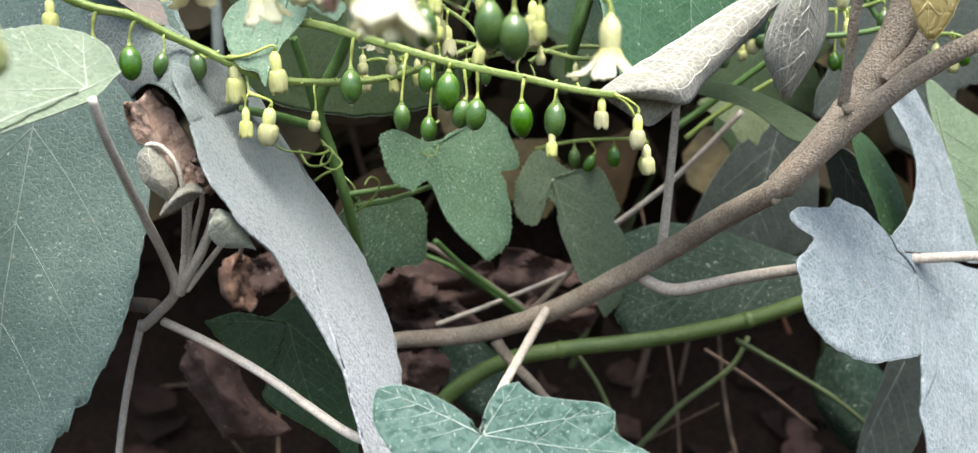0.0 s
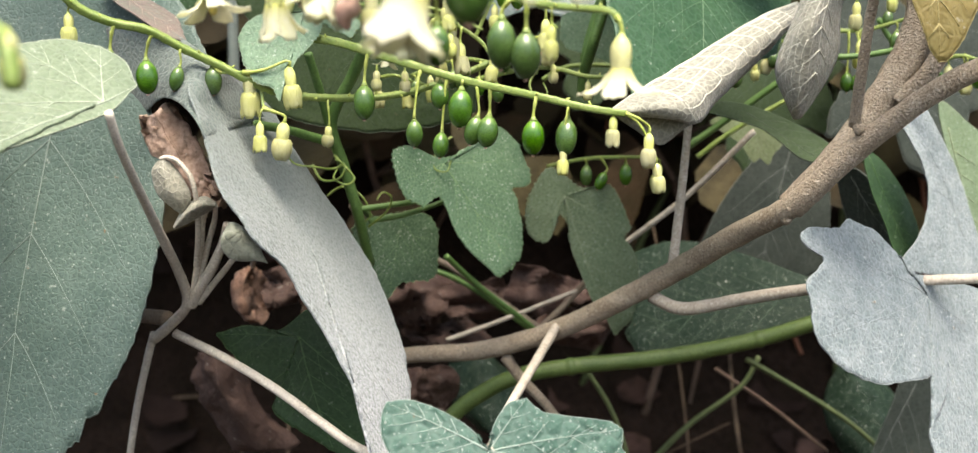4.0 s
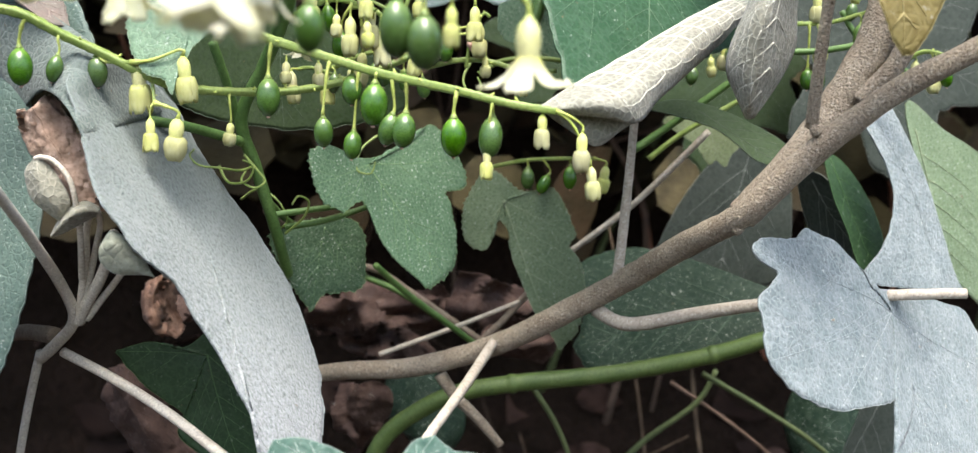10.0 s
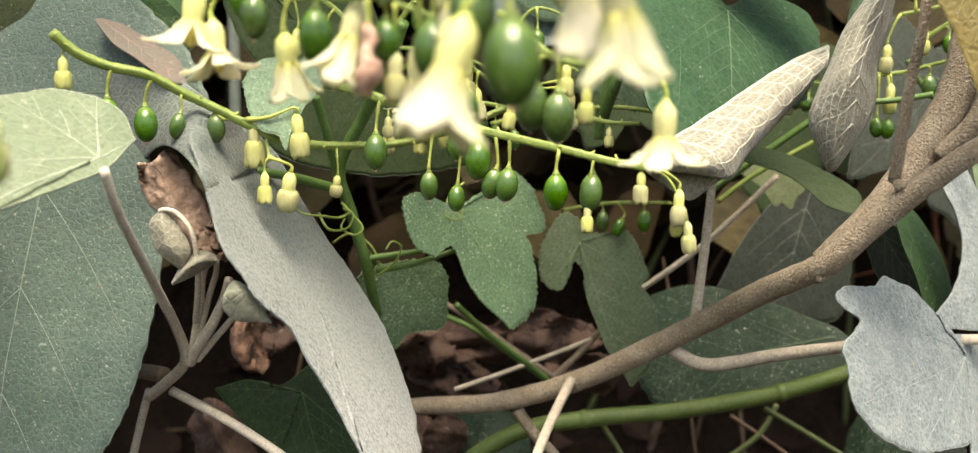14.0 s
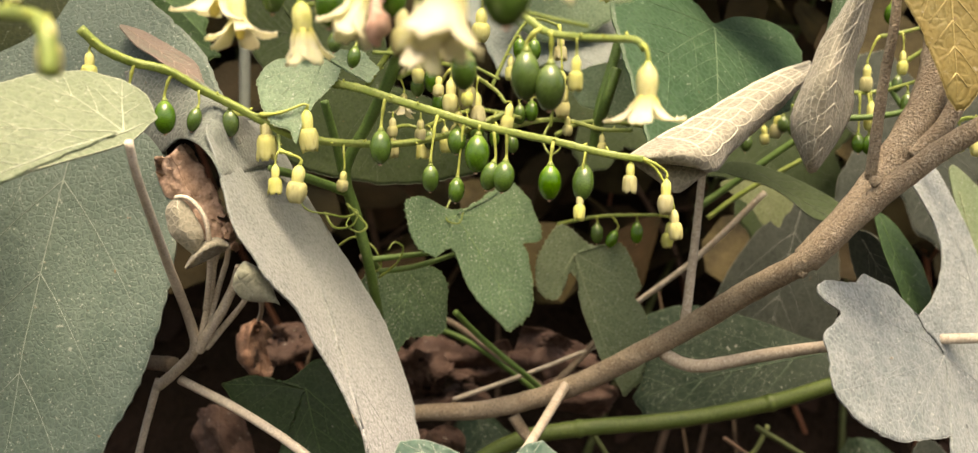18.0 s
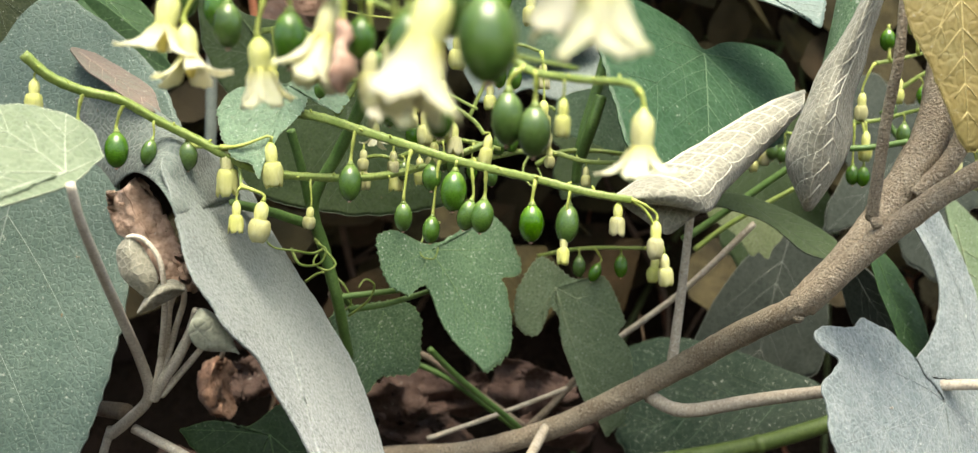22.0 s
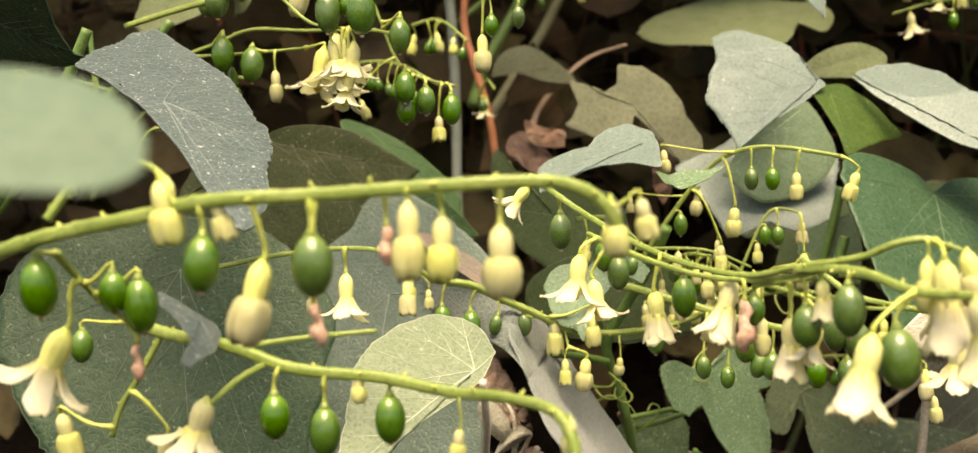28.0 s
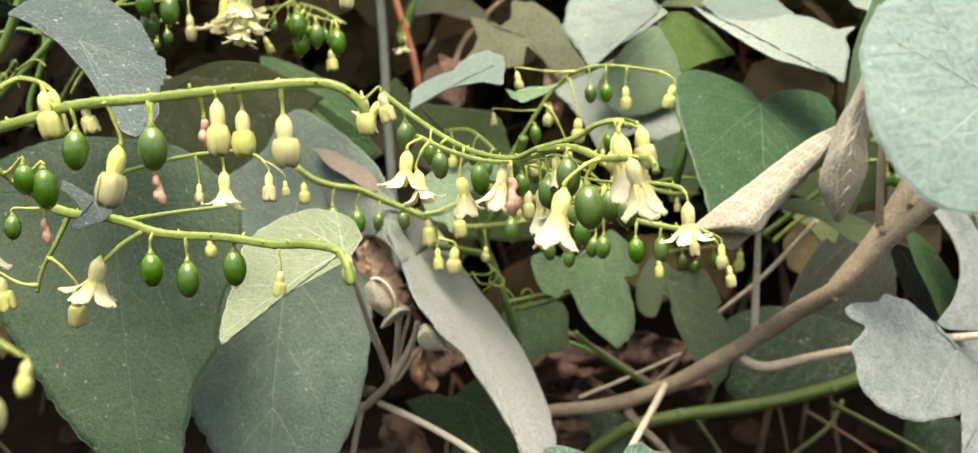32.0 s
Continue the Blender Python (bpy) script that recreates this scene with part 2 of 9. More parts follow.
M = {
    # felt_mid, felt_join and silver: one leaf's lobes, their different light put in colour
    "silver": leaf_material("silvery_felted_leaf", (0.112, 0.145, 0.122), (0.142, 0.175, 0.152), (0.23, 0.255, 0.235), rough=0.7, specks=0.08, sheen=0.2, see=0.12, cells=480.0, relief=0.6, crumple=0.0010, tip=(0.32, 0.33, 0.335), freckle=0.42, dust=0.1),
    "felt_join": leaf_material("grey_felted_leaf", (0.112, 0.145, 0.122), (0.142, 0.175, 0.152), (0.23, 0.255, 0.235), rough=0.7, specks=0.08, sheen=0.2, see=0.12, cells=480.0, relief=0.6, crumple=0.0010, freckle=0.42, dust=0.1),
    # green leaf with the sky's cool grey sheen put into its base colour
    "vine_grey": leaf_material("grey_vine_leaf", (0.140, 0.200, 0.178), (0.172, 0.236, 0.212), (0.24, 0.30, 0.275), rough=0.42, specks=0.2, sheen=0.06, see=0.3, cells=420.0, relief=0.15, crumple=0.0003, patch=35.0, dust=0.4),
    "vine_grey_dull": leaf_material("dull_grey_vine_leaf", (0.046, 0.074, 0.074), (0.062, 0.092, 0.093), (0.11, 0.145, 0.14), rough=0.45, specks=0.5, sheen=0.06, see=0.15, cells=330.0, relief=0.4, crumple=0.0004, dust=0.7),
    "backlit": leaf_material("backlit_leaf", (0.055, 0.115, 0.018), (0.075, 0.14, 0.025), (0.10, 0.17, 0.05), rough=0.5, specks=0.02, see=0.5, cells=300.0, relief=0.2),
    "felt_mid": leaf_material("mid_felted_leaf", (0.054, 0.090, 0.070), (0.074, 0.112, 0.090), (0.10, 0.14, 0.112), rough=0.5, specks=0.25, sheen=0.05, see=0.10, cells=430.0, relief=0.4, crumple=0.0006, patch=110.0, dust=0.25, net_tone=0.35),
    "smooth": leaf_material("smooth_pale_leaf", (0.085, 0.145, 0.10), (0.105, 0.165, 0.115), (0.17, 0.23, 0.16), rough=0.55, specks=0.02, cells=300.0, relief=0.1, crumple=0.0004, see=0.25, dust=0.05),
    "mint": leaf_material("minty_felted_leaf", (0.165, 0.25, 0.235), (0.205, 0.29, 0.275), (0.26, 0.34, 0.32), rough=0.7, specks=0.08, sheen=0.1, cells=300.0, relief=0.25, crumple=0.0006, see=0.2),
    "pink": leaf_material("dried_pink_leaf", (0.215, 0.165, 0.14), (0.17, 0.175, 0.14), (0.19, 0.16, 0.13), rough=0.7, specks=0.05),
    "orange": leaf_material("orange_leaf", (0.62, 0.30, 0.03), (0.55, 0.24, 0.03), (0.65, 0.40, 0.10), rough=0.6, specks=0.0),
    "felt_dark": leaf_material("dark_felted_leaf", (0.019, 0.044, 0.023), (0.030, 0.060, 0.032), (0.046, 0.078, 0.046), rough=0.5, specks=0.1, shine=0.16, see=0.1, cells=420.0, relief=0.3, crumple=0.0010, dust=0.16, net_tone=0.4),
    "felt_olive": leaf_material("dark_olive_leaf", (0.020, 0.031, 0.010), (0.032, 0.042, 0.014), (0.044, 0.054, 0.024), rough=0.5, specks=0.06, shine=0.16, see=0.1, cells=420.0, relief=0.15, crumple=0.0009),
    "felt_blue": leaf_material("blue_grey_felted_leaf", (0.14, 0.178, 0.176), (0.23, 0.265, 0.262), (0.34, 0.37, 0.36), rough=0.75, specks=0.3, sheen=0.2, see=0.10, cells=420.0, crumple=0.0014, freckle=0.4, dust=0.5, patch=120.0),
    "vine": leaf_material("vine_leaf", (0.088, 0.168, 0.088), (0.12, 0.21, 0.115), (0.24, 0.34, 0.21), rough=0.5, specks=0.9, cells=680.0, net_tone=0.5, relief=0.28, dust=0.4),
    "vine_pale": leaf_material("pale_vine_leaf", (0.14, 0.23, 0.14), (0.18, 0.28, 0.17), (0.27, 0.36, 0.24), rough=0.55, specks=0.5, cells=600.0, net_tone=0.4, relief=0.3),
    "vine_blue": leaf_material("bluish_vine_leaf", (0.028, 0.073, 0.034), (0.042, 0.094, 0.046), (0.085, 0.145, 0.095), shine=0.22, rough=0.42, specks=0.05, cells=300.0, relief=0.25, crumple=0.0007),
    "vine_olive": leaf_material("olive_vine_leaf", (0.15, 0.215, 0.115), (0.185, 0.25, 0.145), (0.26, 0.32, 0.20), rough=0.55, specks=0.5, cells=640.0, net_tone=0.45, relief=0.28),
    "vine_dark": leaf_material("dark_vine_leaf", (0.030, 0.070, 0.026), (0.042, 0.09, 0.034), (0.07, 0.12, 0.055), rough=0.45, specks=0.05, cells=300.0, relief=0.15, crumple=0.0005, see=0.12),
    # dark green leaf, darkened further for the shade under the branch
    "vine_shaded": leaf_material("shaded_broad_leaf", (0.016, 0.034, 0.02), (0.024, 0.044, 0.027), (0.055, 0.08, 0.05), shine=0.15, rough=0.5, specks=0.35, cells=260.0, relief=0.15, crumple=0.0006, dust=0.55),
    # leaves behind the plants: their shade is put into these base colours
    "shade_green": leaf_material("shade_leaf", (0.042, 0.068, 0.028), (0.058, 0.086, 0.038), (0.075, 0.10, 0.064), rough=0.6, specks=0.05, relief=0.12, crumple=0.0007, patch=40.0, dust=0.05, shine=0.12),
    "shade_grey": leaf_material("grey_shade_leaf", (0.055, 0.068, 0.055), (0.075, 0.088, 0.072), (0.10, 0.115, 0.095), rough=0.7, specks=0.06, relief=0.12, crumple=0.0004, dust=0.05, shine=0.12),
    "pale": leaf_material("young_pale_leaf", (0.165, 0.22, 0.13), (0.20, 0.255, 0.16), (0.27, 0.32, 0.23), rough=0.62, specks=0.1, sheen=0.12, see=0.2, cells=420.0),
    "pale_dull": leaf_material("dull_pale_leaf", (0.15, 0.19, 0.085), (0.195, 0.235, 0.12), (0.25, 0.28, 0.165), rough=0.6, specks=0.06, relief=0.15, crumple=0.0005, dust=0.05),
    "pale_brown": leaf_material("withering_leaf", (0.135, 0.15, 0.085), (0.175, 0.19, 0.115), (0.22, 0.235, 0.15), rough=0.6, specks=0.06, relief=0.15, crumple=0.0005, dust=0.05),
    "bullate": leaf_material("puckered_leaf", (0.25, 0.31, 0.15), (0.30, 0.355, 0.185), (0.38, 0.42, 0.25), rough=0.55, cells=105.0, relief=0.7, pucker=0.0016, specks=0.05),
    "crinkle": leaf_material("crinkled_leaf", (0.058, 0.120, 0.088), (0.080, 0.148, 0.11), (0.16, 0.22, 0.18), rough=0.6, cells=210.0, relief=0.5, pucker=0.0006, specks=0.4, crumple=0.0006, dust=0.3),
    "yellow": leaf_material("yellowing_leaf", (0.22, 0.165, 0.048), (0.195, 0.165, 0.058), (0.29, 0.24, 0.09), rough=0.5, cells=260.0, specks=0.05, relief=0.4),
    "under": leaf_material("leaf_underside", (0.215, 0.21, 0.16), (0.27, 0.26, 0.20), (0.40, 0.39, 0.31), rough=0.85, cells=420.0, relief=0.5, raised=True, specks=0.03, sheen=0.2, see=0.15, crumple=0.0005, net_tone=0.5),
    "under_green": leaf_material("young_leaf_underside", (0.28, 0.30, 0.22), (0.34, 0.35, 0.26), (0.46, 0.46, 0.36), rough=0.8, specks=0.2, sheen=0.25),
    # base colour raised for light that does not reach behind the hole
    "dry": leaf_material("dry_leaf", (0.60, 0.40, 0.28), (0.70, 0.52, 0.40), (0.26, 0.15, 0.09), rough=0.7, cells=150.0, relief=0.5, specks=0.03, see=0.12, patch=95.0, crumple=0.006),
    "dry_rust": leaf_material("rusty_dry_leaf", (0.24, 0.135, 0.088), (0.33, 0.215, 0.155), (0.13, 0.07, 0.045), rough=0.7, cells=150.0, relief=0.5, specks=0.03, see=0.12, patch=95.0, crumple=0.006),
    # darker copy of the dry leaf, with the litter's shade in its colour
    "dry_shaded": leaf_material("shaded_dry_leaf", (0.055, 0.031, 0.023), (0.095, 0.057, 0.042), (0.055, 0.03, 0.022), rough=0.75, cells=150.0, relief=0.5, specks=0.0, see=0.1, patch=95.0, crumple=0.0035),
    "bark": solid("bark", (0.275, 0.218, 0.15), (0.36, 0.30, 0.215), rough=0.9, scale=110.0, fine=1350.0, relief=1.0, depth=0.0012, pits=0.45, dots=(0.42, 0.36, 0.275)),
    "bark_pale": solid("pale_bark", (0.38, 0.33, 0.255), (0.48, 0.42, 0.335), rough=0.85, scale=240.0, fine=1000.0, relief=0.7, dots=(0.50, 0.455, 0.37)),
    "shoot_bark": solid("downy_bark", (0.50, 0.45, 0.36), (0.60, 0.55, 0.45), rough=0.9, scale=260.0, fine=1700.0, relief=0.6, dots=(0.66, 0.62, 0.52)),
    "bark_dull": solid("dull_bark", (0.16, 0.125, 0.09), (0.21, 0.17, 0.125), rough=0.9, scale=240.0),
    "stem_green": solid("green_stem", (0.078, 0.125, 0.030), (0.105, 0.152, 0.042), rough=0.5, scale=90.0, relief=0.25),
    "vine_stem": solid("dark_green_stem", (0.07, 0.14, 0.03), (0.10, 0.18, 0.045), rough=0.5, scale=150.0, relief=0.25),
    "raceme_stem": solid("raceme_stem", (0.155, 0.222, 0.044), (0.23, 0.292, 0.08), rough=0.45, scale=150.0, relief=0.3, glow_through=0.1),
    "pedicel": solid("pedicel", (0.32, 0.38, 0.07), (0.43, 0.47, 0.13), rough=0.5, scale=300.0, relief=0.2),
    "berry": solid("berry_skin", (0.036, 0.094, 0.010), (0.058, 0.126, 0.018), rough=0.24, scale=350.0, fine=2500.0, relief=0.06, depth=0.0002, glow_through=0.15, coat=0.3, low=(-0.0032, -0.0004, (0.13, 0.215, 0.05)), vary=0.10),
    "calyx": solid("calyx", (0.53, 0.53, 0.20), (0.60, 0.595, 0.28), rough=0.5, scale=300.0, relief=0.15, glow_through=0.15, pits=0.85, low=(-0.0020, 0.0010, (0.33, 0.40, 0.09)), vary=0.12),
    "corolla": solid("corolla", (0.67, 0.665, 0.29), (0.745, 0.74, 0.40), rough=0.55, scale=260.0, relief=0.15, thin=0.45, stretch=(1, 1, 0.35), pits=0.9, low=(-0.0038, -0.0016, (0.54, 0.555, 0.20)), vary=0.14),
    "petal": solid("petal", (0.79, 0.78, 0.57), (0.83, 0.82, 0.68), rough=0.55, scale=400.0, relief=0.12, thin=0.55, pits=0.95, low=(-0.0085, -0.0055, (0.68, 0.66, 0.22)), vary=0.08),
    "stamen": solid("stamen", (0.66, 0.56, 0.16), (0.74, 0.62, 0.22), rough=0.6, scale=300.0, relief=0.2),
    "withered": solid("withered_flower", (0.42, 0.24, 0.17), (0.54, 0.36, 0.27), rough=0.7, scale=500.0, relief=0.8),
    "stalk_grey": solid("grey_stalk", (0.17, 0.20, 0.17), (0.22, 0.25, 0.21), rough=0.7, scale=120.0),
    "stalk_red": solid("red_stalk", (0.38, 0.13, 0.06), (0.46, 0.18, 0.09), rough=0.6, scale=120.0),
    "stalk_pale": solid("pale_stalk", (0.26, 0.26, 0.14), (0.33, 0.32, 0.19), rough=0.7, scale=120.0),
    "stalk_pink": solid("pinkish_stalk", (0.42, 0.29, 0.20), (0.50, 0.36, 0.26), rough=0.7, scale=120.0),
    # soil far below its own tone: the ground's shade is put into it
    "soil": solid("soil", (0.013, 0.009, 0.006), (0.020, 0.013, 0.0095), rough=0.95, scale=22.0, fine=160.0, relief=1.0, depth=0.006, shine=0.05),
}


def stuff_material(name, a, b, c, rough, single=False):
    m, nt, where, bsdf = start(name)
    source = nt.nodes.new("ShaderNodeObjectInfo" if single else "ShaderNodeNewGeometry")
    r = nt.nodes.new("ShaderNodeValToRGB")
    r.color_ramp.elements[0].color, r.color_ramp.elements[1].color = (*a, 1), (*c, 1)
    r.color_ramp.elements.new(0.55).color = (*b, 1)
    nt.links.new(source.outputs["Random" if single else "Random Per Island"], r.inputs[0])
    tone = mix_colour(nt, ramp(nt, grain(nt, where, 60.0), 0.4, 0.7), r.outputs[0], tuple(v * 0.6 for v in b))
    nt.links.new(tone, bsdf.inputs["Base Color"])
    bsdf.inputs["Roughness"].default_value, bsdf.inputs["Specular IOR Level"].default_value = rough, 0.12
    nt.links.new(bump(nt, grain(nt, where, 300.0), 0.5, 0.002), bsdf.inputs["Normal"])
    return m


# tones lowered in place of shade that these leaves lack
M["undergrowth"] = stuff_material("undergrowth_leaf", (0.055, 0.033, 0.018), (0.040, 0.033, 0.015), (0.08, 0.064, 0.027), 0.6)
M["hedge_top"] = stuff_material("shade_canopy_leaf", (0.05, 0.06, 0.03), (0.07, 0.085, 0.042), (0.10, 0.11, 0.055), 0.6)
# litter tones lowered too, in place of shade on the ground
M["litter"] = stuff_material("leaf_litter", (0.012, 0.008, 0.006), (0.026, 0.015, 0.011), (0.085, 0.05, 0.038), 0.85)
# stem tones kept low for shade; direct sun still reaches them
M["thicket_brown"] = solid("thicket_brown", (0.085, 0.054, 0.036), (0.13, 0.085, 0.058), rough=0.85, scale=120.0)
M["thicket_olive"] = solid("thicket_olive", (0.060, 0.080, 0.026), (0.085, 0.11, 0.038), rough=0.7, scale=120.0)
M["thicket_red"] = solid("thicket_red", (0.20, 0.075, 0.04), (0.26, 0.11, 0.06), rough=0.8, scale=120.0)
M["sticks"] = stuff_material("dead_sticks", (0.03, 0.02, 0.014), (0.055, 0.038, 0.026), (0.15, 0.11, 0.07), 0.85, True)


# ---- shapes ----
def thing(name, place, label, category, group="", kind=""):
    ob = new(name)
    ob.empty_display_size = 0.01
    ob.matrix_world = place if isinstance(place, Matrix) else Matrix.Translation(place)
    return tagged(ob, label, category, group, kind)


def mesh_of(name, bm, material, smooth=True):
    me = bpy.data.meshes.new(name)
    bm.to_mesh(me)
    bm.free()
    if smooth:
        me.polygons.foreach_set("use_smooth", [True] * len(me.polygons))
    me.materials.append(M[material])
    return me


def put(name, me, parent, local=None, label=""):
    ob = new(name, me)
    ob.parent = parent
    if local is not None:
        ob.matrix_local = local
    if label:
        ob["label"] = label
    return ob


def part(name, bm, material, parent, label=""):
    return put(name, mesh_of(name, bm, material), parent, None, label)


def spline(points, n, closed=False):
    """Points evenly along a Catmull-Rom curve."""
    p = [Vector(q) for q in points]
    k = len(p)
    dense = []
    for i in range(k if closed else k - 1):
        a, b, c, d = (p[(i + j) % k] if closed else p[min(max(i + j, 0), k - 1)] for j in (-1, 0, 1, 2))
        for s in range(8):
            u = s / 8
            dense.append(0.5 * (2 * b + (c - a) * u + (2 * a - 5 * b + 4 * c - d) * u * u + (3 * b - a - 3 * c + d) * u**3))
    dense.append(p[0].copy() if closed else p[-1].copy())
    run = [0.0]
    for a, b in zip(dense, dense[1:]):
        run.append(run[-1] + (b - a).length)
    out, j = [], 0
    count = n if closed else n - 1
    for i in range(n):
        want = run[-1] * i / count
        while j < len(run) - 2 and run[j + 1] < want:
            j += 1
        f = (want - run[j]) / max(run[j + 1] - run[j], 1e-9)
        out.append(dense[j].lerp(dense[j + 1], f))
    return out


def sweep(bm, points, radii, sides=8, knobs=0.0, ribs=0.0, seed=0.0):
    """A tube along points; knobs makes it uneven, ribs gives it lengthwise ridges."""
    rings = []
    side = None
    for i, p in enumerate(points):
        way = (points[min(i + 1, len(points) - 1)] - points[max(i - 1, 0)]).normalized()
        side = (side - way * side.dot(way)).normalized() if side else way.orthogonal().normalized()
        up = way.cross(side)
        ring = []
        for k in range(sides):
            ang = 2 * math.pi * k / sides
            r = radii[i] * (1 + (ribs * math.cos(ang * 4) if ribs else 0))
            if knobs:
                r *= 1 + knobs * noise.noise(Vector((p.x * 260 + seed, p.y * 260 + math.cos(ang) * 1.3, p.z * 260 + math.sin(ang) * 1.3)))
            ring.append(bm.verts.new(p + side * (math.cos(ang) * r) + up * (math.sin(ang) * r)))
        rings.append(ring)
    for a, b in zip(rings, rings[1:]):
        for k in range(sides):
            bm.faces.new((a[k], a[(k + 1) % sides], b[(k + 1) % sides], b[k]))
    for ring, flip in ((rings[0], True), (rings[-1], False)):
        bm.faces.new(ring[::-1] if flip else ring)
    return bm


def lathe(bm, profile, sides=14, pleats=0.0, lobes=5):
    """Turns (radius, height) pairs round z."""
    rings = []
    for r, z in profile:
        if r < 1e-6:
            rings.append([bm.verts.new((0, 0, z))])
        else:
            rings.append([bm.verts.new((r * (1 + pleats * math.cos(lobes * 2 * math.pi * k / sides)) * math.cos(2 * math.pi * k / sides),
                                        r * (1 + pleats * math.cos(lobes * 2 * math.pi * k / sides)) * math.sin(2 * math.pi * k / sides), z)) for k in range(sides)])
    for a, b in zip(rings, rings[1:]):
        for k in range(sides):
            q = (k + 1) % sides
            if len(a) == 1:
                bm.faces.new((a[0], b[q], b[k]))
            elif len(b) == 1:
                bm.faces.new((a[k], a[q], b[0]))
            else:
                bm.faces.new((a[k], a[q], b[q], b[k]))
    bmesh.ops.recalc_face_normals(bm, faces=bm.faces)
    return bm


MM = 0.001
PITS = random.Random(7)


def make_leaf(label, material, centre, turn, outline, veins, cup=0.04, wave=0.012, tooth=0.0, side=5, fold=0.0, sharp=False, name="leaf", rings=22, quilt=0.0026):
    """A leaf whose veins spread from its stalk's end at centre. outline: degrees and millimetres from there, anticlockwise;
    veins: indices of the outline's points that the main veins run to. x runs to the first of them, z faces up from the blade."""
    number = PITS.random() * 50
    edge = [Vector((math.cos(radians(d)) * r * MM, math.sin(radians(d)) * r * MM, 0)) for d, r in outline]
    size = max(v.length for v in edge)
    around = max(90, min(260, int(len(edge) * 11)))
    crisp, ends = [], [edge[i] for i in veins]
    for a, b in zip(edge, edge[1:] + edge[:1]):
        crisp.append(a)
        if sharp:
            crisp.append(a.lerp(b, 0.5))
        else:
            # the tips that veins run to stay pointed
            crisp += [a.lerp(b, 0.2)] if a in ends else []
            crisp += [a.lerp(b, 0.8)] if b in ends else []
    rim = spline(crisp, around, closed=True)
    axis = edge[veins[0]].normalized() if veins else Vector((1, 0, 0))
    for i, v in enumerate(rim):
        step = 1 + 0.015 * noise.noise(v * 900 + Vector((number, 0, 0))) + 0.016 * noise.noise(v * 250 + Vector((number, 3, 0)))
        if tooth:
            step += (0.00075 * (i % 3 == 0) * PITS.uniform(0.3, 1.0) - 0.0002) * tooth / max(v.length, 0.004)
        rim[i] = v * step

    def lift(q):
        """Height of the blade over its flat plan."""
        d = q.length / size
        along, across = q.dot(axis) / size, (q - axis * q.dot(axis)).length / size
        h = -cup * size * d * d - 0.35 * cup * size * max(along, 0) ** 2
        h += 0.35 * cup * size * min(across * 2.2, 1.0) - fold * size * (math.sqrt(across * across + 0.0016) - 0.04)
        h += quilt * size * noise.noise(q * (9.0 / size) + Vector((5, number, 1)))
        for i in veins:
            # a shallow groove along each main vein
            f = min(max(q.dot(edge[i]) / edge[i].length_squared, 0), 1)
            gap = (q - edge[i] * f).length / size
            if gap < 0.15:
                h -= 0.0012 * size * math.exp(-((gap / 0.06) ** 2)) * (1 - 0.7 * f)
        h += wave * size * (noise.noise(q * (2.6 / size) + Vector((number, 1, 2))) + 0.6 * d * noise.noise(q * (6.5 / size) + Vector((2, number, 5))))
        return h

    base = Matrix.Translation(centre) @ turn
    top = thing(name, base, label, "leaf")
    bm = bmesh.new()
    mid = bm.verts.new((0, 0, lift(Vector((0, 0, 0)))))
    loops = []
    for k in range(1, rings + 1):
        f = (k / rings) ** 0.85
        loops.append([bm.verts.new((v.x * f, v.y * f, lift(Vector((v.x * f, v.y * f, 0))))) for v in rim])
    for i in range(around):
        j = (i + 1) % around
        bm.faces.new((mid, loops[0][i], loops[0][j]))
        for a, b in zip(loops, loops[1:]):
            bm.faces.new((a[i], b[i], b[j], a[j]))
    blade = part("blade", bm, material, top)
    thick = blade.modifiers.new("thickness", "SOLIDIFY")
    thick.thickness, thick.offset = min(0.0006, size * 0.012), -1

    def inside(q):
        """How far out of the outline a place lies: below 1 is inside."""
        if q.length < 1e-6:
            return 0.0
        near = max(rim, key=lambda v: v.dot(q) / (v.length * q.length + 1e-12))
        return q.length / near.length

    vein_mat = material + "_vein"
    if vein_mat not in M:
        src = VEIN_TONES.get(material, (0.3, 0.36, 0.24))
        M[vein_mat] = solid(material + "_vein", src, tuple(min(1, c * 1.12) for c in src), rough=0.6, scale=300.0, relief=0.2)
    rise = Vector((0, 0, 0.00003 + 0.0008 * size))
    lace = bmesh.new()
    ring = [v * 0.998 + Vector((0, 0, lift(v))) for v in rim]
    sweep(lace, ring + ring[:1], [min(0.0001, size * 0.003)] * (around + 1), 4)
    part("margin", lace, vein_mat, top)
    fine = bmesh.new()
    for n, index in enumerate(veins):
        end = edge[index] * 0.965
        bend = Vector((-end.y, end.x, 0)) * (0.014 * (1 if n % 2 else -1))
        line = [end * f + bend * math.sin(math.pi * f) for f in (i / 30 for i in range(31))]
        r0 = size * (0.0105 if n == 0 else 0.0075) * VEIN_SIZE.get(material, 0.8)
        pts = [q + rise + Vector((0, 0, lift(q))) for q in line]
        bm = bmesh.new()
        sweep(bm, pts, [max(r0 * (1 - 0.85 * i / 30), 0.00008) for i in range(31)], 6)
        part("midrib" if n == 0 else "main_vein", bm, vein_mat, top)
        if end.length < 0.3 * size:
            continue
        count = side if n == 0 else max(2, int(side * 0.6 * end.length / size))
